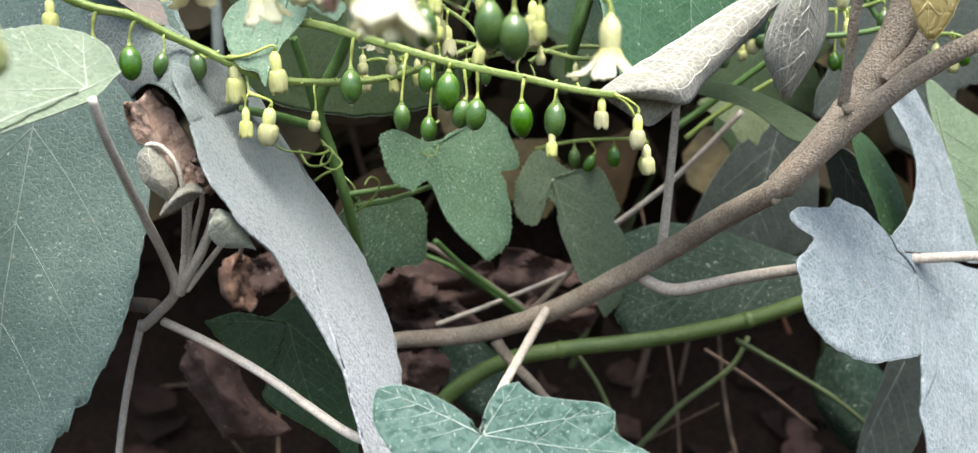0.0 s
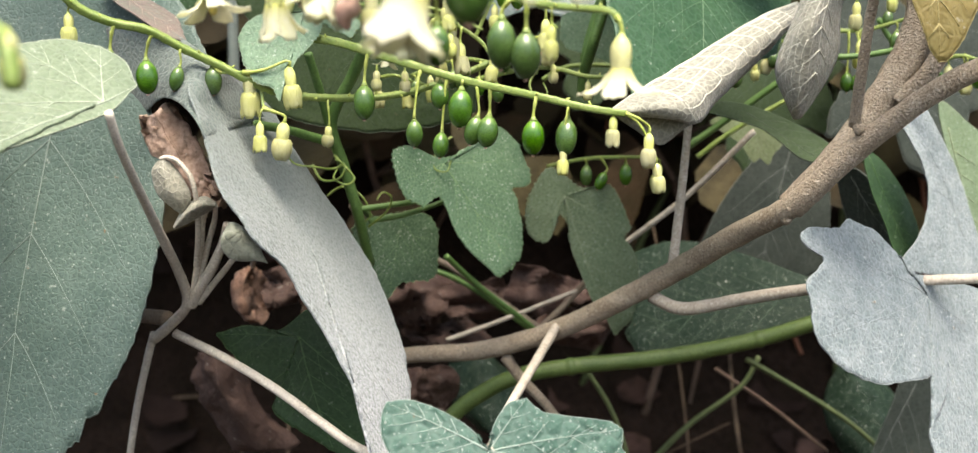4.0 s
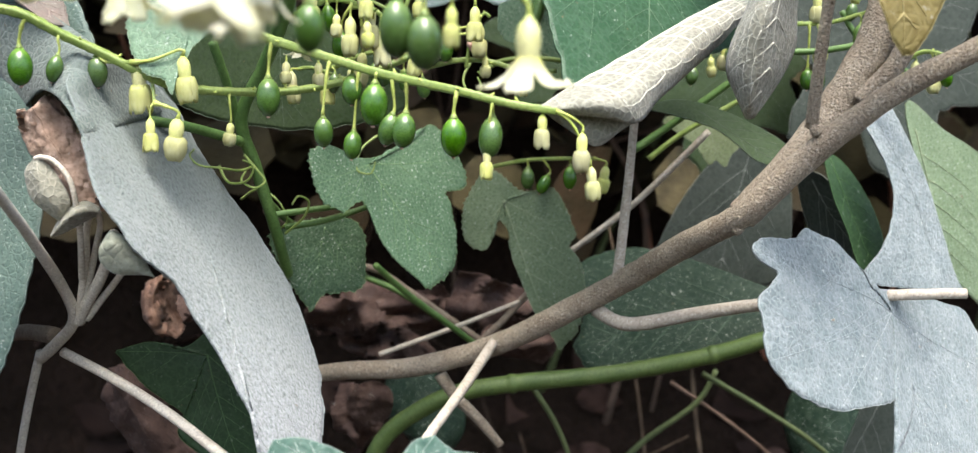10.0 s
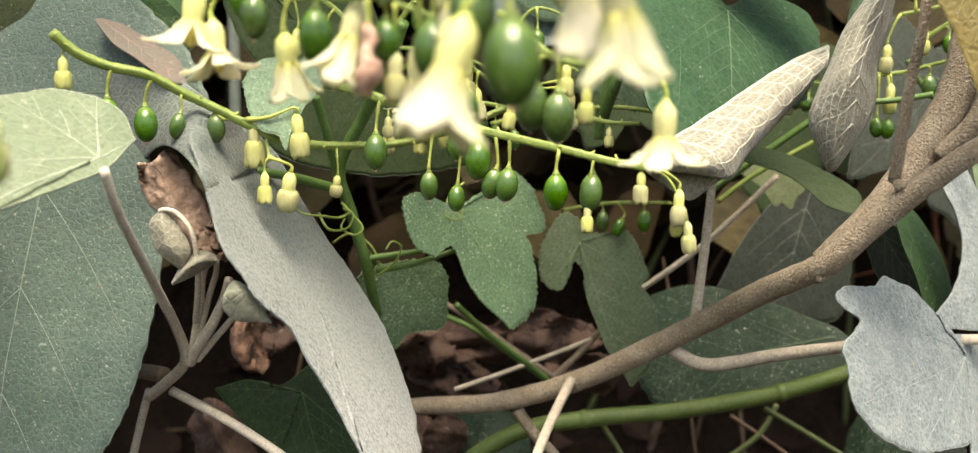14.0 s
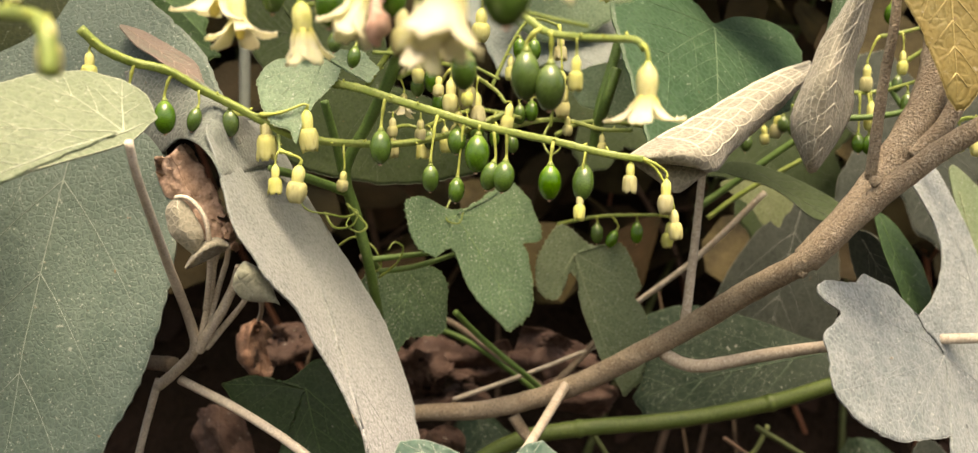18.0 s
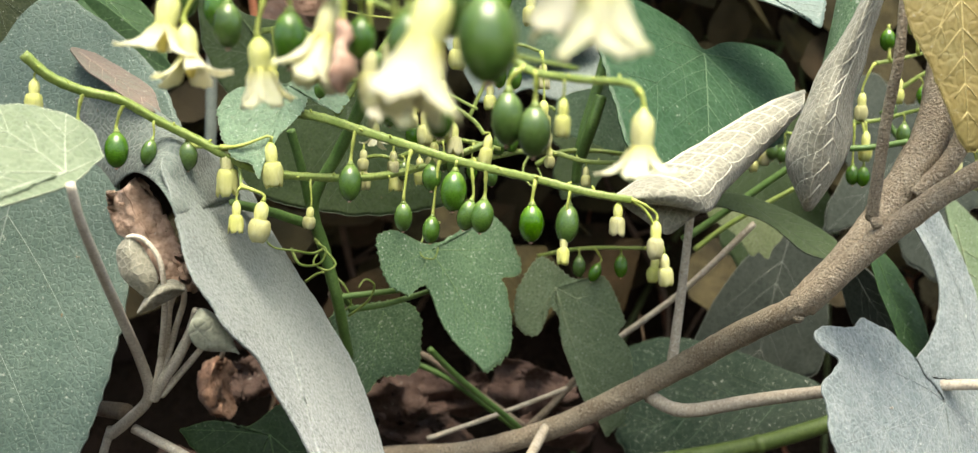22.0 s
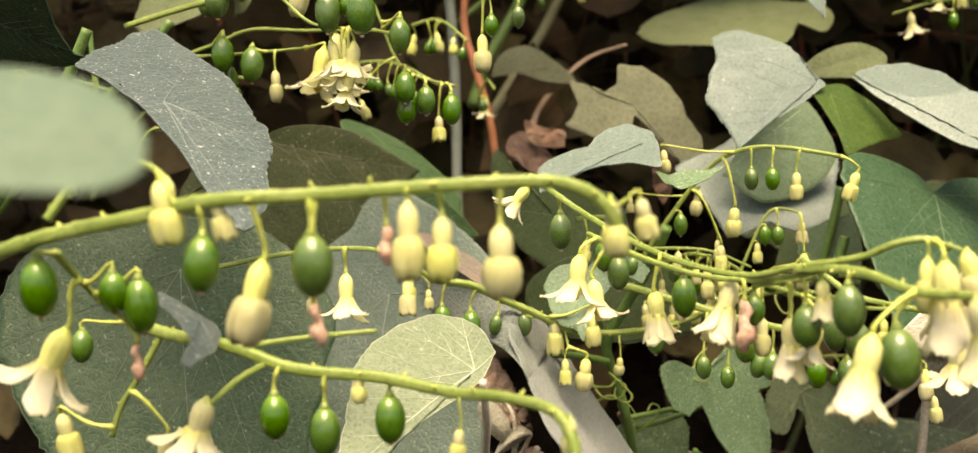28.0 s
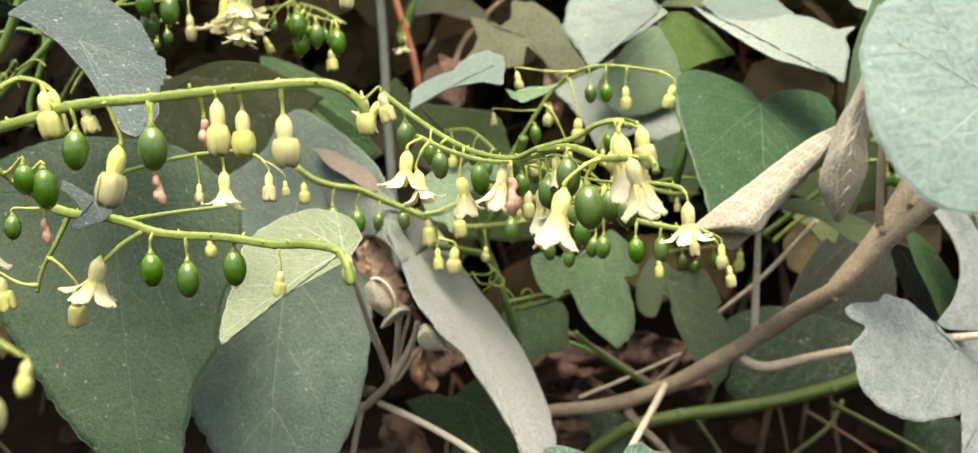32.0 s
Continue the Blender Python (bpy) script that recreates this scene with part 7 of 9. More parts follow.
make_stem(plant, "stem", "raceme_stem", [(0.087, 0.47, 0.5668), (0.1019, 0.47, 0.5785), (0.1279, 0.465, 0.5949)], 1.2, 1.02)
make_stem(plant, "stem", "vine_stem", [(0.1143, 0.43, 0.6088), (0.1194, 0.43, 0.61), (0.1405, 0.425, 0.6107), (0.1552, 0.42, 0.6135)], 1.3, 1.105)
make_stem(plant, "stem", "raceme_stem", [(0.1429, 0.45, 0.6379), (0.1317, 0.45, 0.6205), (0.1257, 0.45, 0.5982)], 1, 0.85)
make_stem(plant, "stem", "vine_stem", [(0.1597, 0.46, 0.6274), (0.1707, 0.46, 0.6128), (0.189, 0.46, 0.6036)], 1.2, 1.02)
make_stem(plant, "stem", "raceme_stem", [(0.0163, 0.43, 0.6002), (0.0255, 0.43, 0.6053), (0.0395, 0.43, 0.6063), (0.056, 0.43, 0.6046)], 1, 0.85)
make_stem(plant, "stem", "vine_stem", [(0.0423, 0.43, 0.6452), (0.0384, 0.43, 0.629), (0.0334, 0.43, 0.6102), (0.0323, 0.435, 0.594)], 2.2, 1.87)
make_stem(plant, "tendril", "raceme_stem", [(0.0134, 0.42, 0.6042), (0.0108, 0.415, 0.5982), (0.0135, 0.41, 0.5926), (0.0174, 0.41, 0.5949), (0.016, 0.412, 0.599)], 0.5, 0.3)
make_stem(plant, "tendril", "raceme_stem", [(-0.0193, 0.41, 0.5779), (-0.0244, 0.405, 0.5733), (-0.0254, 0.4, 0.5668), (-0.0206, 0.4, 0.5653), (-0.0191, 0.402, 0.5692)], 0.5, 0.3)
make_stem(plant, "tendril", "raceme_stem", [(-0.068, 0.38, 0.5689), (-0.0639, 0.375, 0.5641), (-0.057, 0.37, 0.565), (-0.0547, 0.37, 0.5697), (-0.0585, 0.372, 0.5715)], 0.5, 0.3)
plant = thing("upright_stalk", (-0.1602, 0.6, 0.8479), "grey stalk standing in the shaded undergrowth", "stalk", "undergrowth stalks")
make_stem(plant, "stalk", "stalk_grey", [(-0.1602, 0.6, 0.8479), (-0.1576, 0.6, 0.7996), (-0.1523, 0.6, 0.7552), (-0.1507, 0.6, 0.703), (-0.1514, 0.6, 0.6549), (-0.1512, 0.6, 0.6067), (-0.1514, 0.6, 0.5425)], 3.2, 3)
plant = thing("upright_stalk", (-0.1329, 0.6, 0.8221), "reddish-orange stalk standing in the shaded undergrowth", "stalk", "undergrowth stalks")
make_stem(plant, "stalk", "stalk_red", [(-0.1329, 0.6, 0.8221), (-0.1395, 0.6, 0.7865), (-0.1444, 0.6, 0.7508), (-0.1363, 0.59, 0.7194), (-0.1283, 0.59, 0.6859), (-0.1247, 0.6, 0.6337)], 2.5, 2.2)
plant = thing("upright_stalk", (-0.0833, 0.7, 0.8533), "green stalk standing in the shaded undergrowth", "stalk", "undergrowth stalks")
make_stem(plant, "stalk", "vine_stem", [(-0.0833, 0.7, 0.8533), (-0.0978, 0.7, 0.8177), (-0.1158, 0.68, 0.7751), (-0.1365, 0.65, 0.7317), (-0.143, 0.62, 0.7012)], 4.2, 3.5)
plant = thing("upright_stalk", (-0.0918, 0.62, 0.8011), "green stalk standing in the shaded undergrowth", "stalk", "undergrowth stalks")
make_stem(plant, "stalk", "vine_stem", [(-0.0918, 0.62, 0.8011), (-0.1158, 0.61, 0.7786), (-0.1477, 0.6, 0.751)], 1.8, 1.6)
plant = thing("upright_stalk", (-0.0795, 0.8, 0.8239), "pale straw-coloured stalk standing in the shaded undergrowth", "stalk", "undergrowth stalks")
make_stem(plant, "stalk", "stalk_pale", [(-0.0795, 0.8, 0.8239), (-0.1052, 0.8, 0.7738), (-0.1298, 0.78, 0.7326), (-0.148, 0.76, 0.7002)], 4, 4)
plant = thing("upright_stalk", (-0.0442, 0.66, 0.7406), "pinkish curved dry stalk standing in the shaded undergrowth", "stalk", "undergrowth stalks")
make_stem(plant, "stalk", "stalk_pink", [(-0.0442, 0.66, 0.7406), (-0.0684, 0.66, 0.7332), (-0.0873, 0.65, 0.7177), (-0.1017, 0.64, 0.6997), (-0.1072, 0.63, 0.683)], 0.9, 2)
plant = thing("upright_stalk", (-0.3009, 0.5, 0.6856), "pinkish curved dry stalk standing in the shaded undergrowth", "stalk", "undergrowth stalks")
make_stem(plant, "stalk", "stalk_pink", [(-0.3009, 0.5, 0.6856), (-0.2792, 0.5, 0.6836), (-0.2544, 0.5, 0.6755)], 1.4, 1.4)
make_raceme("flowering vine raceme with large green berries and yellow flowers",
            [(1.45, [(-0.2084, 0.16, 0.631), (-0.1936, 0.155, 0.6367), (-0.1771, 0.148, 0.6414), (-0.1632, 0.144, 0.6443), (-0.1488, 0.14, 0.6465), (-0.1342, 0.137, 0.6492), (-0.1143, 0.137, 0.6498), (-0.0914, 0.137, 0.6508), (-0.0725, 0.139, 0.6512), (-0.0648, 0.14, 0.6492), (-0.0605, 0.141, 0.6452), (-0.0592, 0.142, 0.6412)]), (0.8, [(-0.1715, 0.149, 0.6462), (-0.1682, 0.15, 0.6511), (-0.1652, 0.152, 0.6548), (-0.1614, 0.153, 0.6572), (-0.1579, 0.154, 0.6581), (-0.1512, 0.152, 0.6563), (-0.1471, 0.15, 0.6536)]), (0.7, [(-0.1705, 0.15, 0.6396), (-0.172, 0.16, 0.6344), (-0.1692, 0.165, 0.6285)])],
            [("berry", 2, 0.000, (-3.6, 0.0, -6.8), 0, 1.16),
             ("berry", 2, 0.925, (10.4, 0.0, -2.2), 2, 1.16),
             ("berry", 0, 0.492, (0.1, 0.0, -11.6), -3, 1.1),
             ("berry", 0, 0.623, (-0.1, 0.0, -12.8), 0, 1.16),
             ("berry", 2, 0.744, (6.9, 0.0, -2.1), 0, 0.928),
             ("bud", 0, 0.553, (-0.2, 0.0, -18.6), -14, 1.15),
             ("open", 2, 0.653, (-6.5, 0.0, -17.6), -28, 1.31),
             ("bud", 0, 0.467, (-3.0, 0.0, -1.7), 5, 1.05),
             ("bud", 0, 0.734, (-0.0, 0.0, -8.8), 0, 1),
             ("bud", 0, 0.769, (0.2, 0.0, -11.2), 0, 0.9),
             ("bud", 0, 0.839, (-0.5, 0.0, -14.9), 0, 1.15),
             ("bud", 0, 0.980, (-0.0, 0.0, -1.9), 5, 0.8),
             ("bud", 0, 0.965, (6.8, 0.0, -2.3), 12, 0.6),
             ("bud", 0, 0.513, (0.3, 0.0, -3.4), 10, 0.6),
             ("bud", 1, 1.000, (0.5, 0.0, -5.9), 4, 1),
             ("dry", 2, 1.000, (8.0, 0.0, -13.5), 0, 1),
             ("dry", 0, 0.628, (-0.3, 0.0, -23.6), 8, 1),
             ("dry", 0, 0.709, (-0.3, 0.0, -10.2), 0, 0.9)], 1)
make_raceme("flowering vine raceme with green berries hanging in a row",
            [(1.3, [(-0.1734, 0.19, 0.6206), (-0.1616, 0.182, 0.6186), (-0.1448, 0.176, 0.6165), (-0.1298, 0.173, 0.612), (-0.1101, 0.171, 0.6102), (-0.0946, 0.166, 0.608), (-0.0836, 0.16, 0.6082), (-0.0732, 0.153, 0.6072), (-0.0693, 0.149, 0.6038), (-0.0679, 0.147, 0.5984)]), (0.7, [(-0.1632, 0.183, 0.6192), (-0.1687, 0.182, 0.6093), (-0.1735, 0.182, 0.6021), (-0.1761, 0.182, 0.5948)]), (0.6, [(-0.1433, 0.176, 0.6163), (-0.1274, 0.18, 0.6178), (-0.1131, 0.183, 0.6186)]), (0.7, [(-0.1342, 0.174, 0.6139), (-0.1422, 0.172, 0.6096), (-0.1479, 0.17, 0.6045)])],
            [("berry", 0, 0.372, (-1.6, 0.0, -11.4), 0, 1.05),
             ("berry", 0, 0.457, (-0.6, 0.0, -12.7), 0, 1.05),
             ("berry", 0, 0.578, (-0.6, 0.0, -8.6), 0, 1.03),
             ("berry", 0, 0.000, (-13.2, 0.0, -5.8), 0, 0.798),
             ("open", 3, 1.000, (-3.0, 0.0, -5.5), -20, 1.25),
             ("bud", 0, 0.518, (-0.2, 0.0, -3.2), 0, 0.55),
             ("bud", 0, 0.714, (-0.6, 0.0, -10.6), -8, 0.55),
             ("bud", 0, 0.945, (0.7, 0.0, -1.8), 0, 0.6),
             ("bud", 1, 0.915, (-11.6, 0.0, -2.2), 10, 0.9),
             ("bud", 1, 0.568, (7.2, 0.0, -15.9), -10, 0.9)], 1)
make_raceme("thin vine raceme with an open white flower",
            [(0.7, [(-0.1747, 0.24, 0.6288), (-0.1501, 0.232, 0.6331), (-0.1321, 0.23, 0.6346), (-0.121, 0.226, 0.6339), (-0.1156, 0.224, 0.631)])],
            [("open", 0, 0.719, (-0.2, 0.0, -13.0), 0, 1.02),
             ("bud", 0, 1.000, (2.2, 0.0, -9.1), 0, 0.75),
             ("bud", 0, 1.000, (7.7, 0.0, -9.7), 0, 0.4),
             ("bud", 0, 0.558, (-0.0, 0.0, -13.3), 0, 0.5)], 1)
make_raceme("thin vine raceme with plump yellow buds",
            [(0.95, [(-0.1516, 0.05, 0.6027), (-0.1369, 0.045, 0.6054), (-0.1265, 0.042, 0.6069), (-0.1162, 0.04, 0.607), (-0.1072, 0.04, 0.6071), (-0.1013, 0.04, 0.6075)]), (0.5, [(-0.1023, 0.04, 0.6074), (-0.0976, 0.04, 0.6044)])],
            [("bud", 0, 0.955, (-0.6, 0.0, -11.3), 0, 0.75),
             ("bud", 0, 0.764, (-0.9, 0.0, -11.8), 0, 0.42),
             ("bud", 1, 1.000, (1.3, 0.0, -3.8), -10, 0.42),
             ("bud", 0, 0.312, (-0.5, -0.0, -11.5), 0, 0.7)], 1)
make_raceme("crowded flowering raceme with pale yellow flowers and green berries",
            [(0.82, [(-0.084, 0.277, 0.6532), (-0.0689, 0.262, 0.6424), (-0.0547, 0.243, 0.6344), (-0.0421, 0.222, 0.6297), (-0.0288, 0.204, 0.6277), (-0.0198, 0.19, 0.6306), (-0.008, 0.18, 0.6334), (-0.0021, 0.174, 0.6366), (0.0035, 0.172, 0.6373), (0.0074, 0.172, 0.6351)]), (0.74, [(-0.0663, 0.247, 0.6361), (-0.0523, 0.226, 0.6308), (-0.0389, 0.212, 0.6272), (-0.0281, 0.203, 0.6267), (-0.0197, 0.192, 0.6284), (-0.0157, 0.188, 0.6296)]), (1.02, [(-0.0198, 0.19, 0.6302), (-0.0132, 0.184, 0.6306), (-0.0079, 0.176, 0.6302), (-0.0011, 0.165, 0.6275), (0.007, 0.155, 0.6275), (0.0116, 0.15, 0.6271), (0.0127, 0.148, 0.6237)]), (0.49, [(-0.0288, 0.205, 0.6267), (-0.0218, 0.206, 0.6245), (-0.0107, 0.21, 0.6209), (-0.0007, 0.215, 0.6184), (0.0122, 0.222, 0.6169)]), (0.49, [(-0.0273, 0.203, 0.6254), (-0.0209, 0.196, 0.6267), (-0.0154, 0.188, 0.6282)]), (0.45, [(0.0031, 0.173, 0.6374), (0.0096, 0.17, 0.6349), (0.0111, 0.168, 0.6315)])],
            [("open", 0, 0.000, (-4.4, 0.0, -7.8), -40, 0.95),
             ("berry", 0, 0.093, (0.3, 1.4, -10.8), 0, 1.15),
             ("open", 1, 0.060, (-5.5, -5.1, -10.9), -8, 1.15),
             ("open", 1, 0.147, (-3.8, -1.4, -15.8), 10, 1.1),
             ("berry", 0, 0.244, (-0.3, -4.9, -8.1), 0, 0.85),
             ("berry", 0, 0.329, (-3.4, 0.0, -9.3), 0, 1.0),
             ("bell", 0, 0.435, (-1.6, 0.3, -17.1), 5, 1.05),
             ("berry", 0, 0.497, (0.2, 2.0, -9.0), 0, 1.05),
             ("bell", 0, 0.595, (-0.1, -1.3, -10.3), -16, 1.25),
             ("dry", 1, 0.729, (0.1, -2.2, -11.0), 0, 1.55),
             ("berry", 4, 0.778, (0.3, -0.6, -10.4), 0, 1.0),
             ("berry", 2, 0.241, (-0.3, -1.3, -8.4), 0, 1.12),
             ("bell", 4, 0.560, (0.1, 2.0, -15.5), 0, 1.0),
             ("bell", 2, 0.570, (-12.4, -8.0, -16.4), -14, 1.3),
             ("berry", 2, 0.570, (-3.9, -3.0, -13.1), 3, 1.25),
             ("bell", 0, 0.978, (0.3, -6.9, -12.7), 6, 1.3),
             ("bud", 5, 0.694, (0.5, -1.7, -5.3), 8, 0.95),
             ("bell", 2, 0.841, (0.3, 1.7, -8.5), 14, 1.25),
             ("dry", 2, 0.822, (0.5, 2.9, -7.6), 5, 1.5),
             ("open", 3, 0.326, (-0.4, -12.3, -9.9), -20, 0.8),
             ("bell", 0, 0.804, (1.0, 2.2, -8.6), 4, 0.7),
             ("bud", 0, 0.965, (-0.2, -0.1, -8.8), -5, 0.8),
             ("berry", 3, 0.044, (0.2, 0.8, -7.1), 0, 0.8),
             ("berry", 3, 0.362, (0.3, 11.1, -14.9), 0, 0.9),
             ("bud", 3, 0.086, (0.1, -0.4, -12.5), 0, 0.7)], 1)
make_raceme("slender vine raceme with small berries and yellow buds",
            [(0.9, [(-0.052, 0.365, 0.6136), (-0.0364, 0.362, 0.6366), (-0.0224, 0.358, 0.6542), (-0.0105, 0.354, 0.6609), (0.0033, 0.349, 0.6615), (0.0237, 0.344, 0.6574)])],
            [("berry", 0, 0.302, (2.2, 0.0, -5.3), 0, 0.85),
             ("berry", 0, 0.683, (-0.0, 0.0, -11.6), 0, 0.8),
             ("berry", 0, 0.764, (-0.6, 0.0, -11.7), 0, 0.8),
             ("bud", 0, 0.859, (-1.4, 0.0, -13.0), 0, 0.75),
             ("bud", 0, 1.000, (3.8, 0.0, -11.3), -18, 0.9),
             ("bud", 0, 0.573, (3.6, 0.0, -24.7), -4, 0.95),
             ("bud", 0, 0.407, (10.8, 0.0, -26.9), 0, 0.8),
             ("bud", 0, 0.623, (-26.1, 0.0, -2.8), 8, 0.7),
             ("bud", 0, 0.372, (-20.8, 0.0, -3.2), 0, 0.5),
             ("bud", 0, 0.407, (2.3, 0.0, -5.7), -10, 0.8),
             ("bud", 0, 0.412, (9.4, 0.0, -24.1), 0, 0.6)], 1)
make_raceme("vine stem with a row of hanging green berries",
            [(1.25, [(-0.1338, 0.322, 0.6256), (-0.128, 0.325, 0.62), (-0.1199, 0.328, 0.6164), (-0.1097, 0.331, 0.6142), (-0.0997, 0.335, 0.6086), (-0.089, 0.338, 0.6035), (-0.0825, 0.339, 0.6), (-0.0707, 0.343, 0.5949), (-0.0542, 0.352, 0.5935), (-0.0388, 0.362, 0.5942), (-0.0225, 0.372, 0.5983), (-0.0031, 0.38, 0.6065)]), (0.6, [(-0.0822, 0.338, 0.6015), (-0.0891, 0.338, 0.6015)]), (0.5, [(-0.0772, 0.341, 0.5965), (-0.0758, 0.338, 0.5902)])],
            [("berry", 0, 0.126, (-2.2, 0.0, -13.9), 0, 1.03),
             ("berry", 0, 0.201, (-2.7, 0.0, -13.8), 3, 1.08),
             ("berry", 0, 0.261, (-1.6, 0.0, -9.6), -14, 0.756),
             ("berry", 1, 1.000, (-2.9, 0.0, -2.9), 0, 0.918),
             ("bud", 0, 0.412, (-0.5, 0.0, -3.7), 0, 1.05),
             ("bud", 1, 0.000, (15.0, 0.0, -3.9), 4, 0.95),
             ("bud", 2, 1.000, (-1.3, 0.0, -8.8), 0, 0.7),
             ("bud", 2, 1.000, (5.6, 0.0, -10.8), -8, 1.05),
             ("bud", 0, 0.583, (-0.0, 0.0, -12.9), -6, 0.6),
             ("bud", 0, 0.040, (-1.9, 0.0, -7.0), 0, 0.7),
             ("bud", 0, 0.769, (0.1, 0.0, 3.8), 0, 0.6),
             ("bud", 0, 0.698, (0.0, 0.0, 5.2), 0, 0.6)], 1)
make_raceme("vine raceme with glossy green berries along a ribbed stem",
            [(1.35, [(-0.0696, 0.35, 0.612), (-0.062, 0.347, 0.6127), (-0.0525, 0.344, 0.6114), (-0.0402, 0.34, 0.6078), (-0.0261, 0.336, 0.6038), (-0.0123, 0.332, 0.6), (0.0011, 0.327, 0.5972), (0.0124, 0.322, 0.595), (0.0253, 0.319, 0.5921), (0.0371, 0.316, 0.5905)])],
            [("berry", 0, 0.256, (-1.6, 0.0, -15.9), 0, 1.08),
             ("berry", 0, 0.543, (-0.9, 0.0, -9.1), -3, 1.24),
             ("berry", 0, 0.583, (-0.9, 0.0, -14.8), -14, 0.918),
             ("berry", 0, 0.623, (-0.9, 0.0, -14.2), -6, 1.03),
             ("berry", 0, 0.497, (-2.3, 0.0, -22.0), -4, 0.864),
             ("berry", 0, 0.417, (-2.1, 0.0, -20.7), 0, 0.864),
             ("berry", 0, 0.477, (-0.5, 0.0, -7.1), 0, 0.918),
             ("berry", 0, 0.759, (-0.9, 0.0, -12.5), 0, 1.08),
             ("berry", 0, 0.849, (-0.6, 0.0, -9.8), -4, 1.08),
             ("bud", 0, 1.000, (7.1, 0.0, -10.7), 0, 0.8),
             ("bud", 0, 1.000, (10.2, 0.0, -19.0), 8, 0.7),
             ("bud", 0, 0.970, (-0.2, 0.0, -5.6), 0, 0.7),
             ("bud", 0, 0.849, (-1.5, 0.0, -16.9), 0, 0.6)], 1)
make_raceme("shaded vine raceme with small berries and one bud",
            [(0.8, [(0.0202, 0.46, 0.5628), (0.0373, 0.45, 0.5672), (0.0611, 0.44, 0.5689)])],
            [("berry", 0, 0.402, (0.6, 0.0, -7.4), 0, 0.9),
             ("berry", 0, 0.553, (0.5, 0.0, -9.9), -25, 0.8),
             ("berry", 0, 0.789, (0.4, 0.0, -7.4), 0, 0.9),
             ("bud", 0, 1.000, (4.1, 0.0, -8.5), -6, 0.9)], 1)
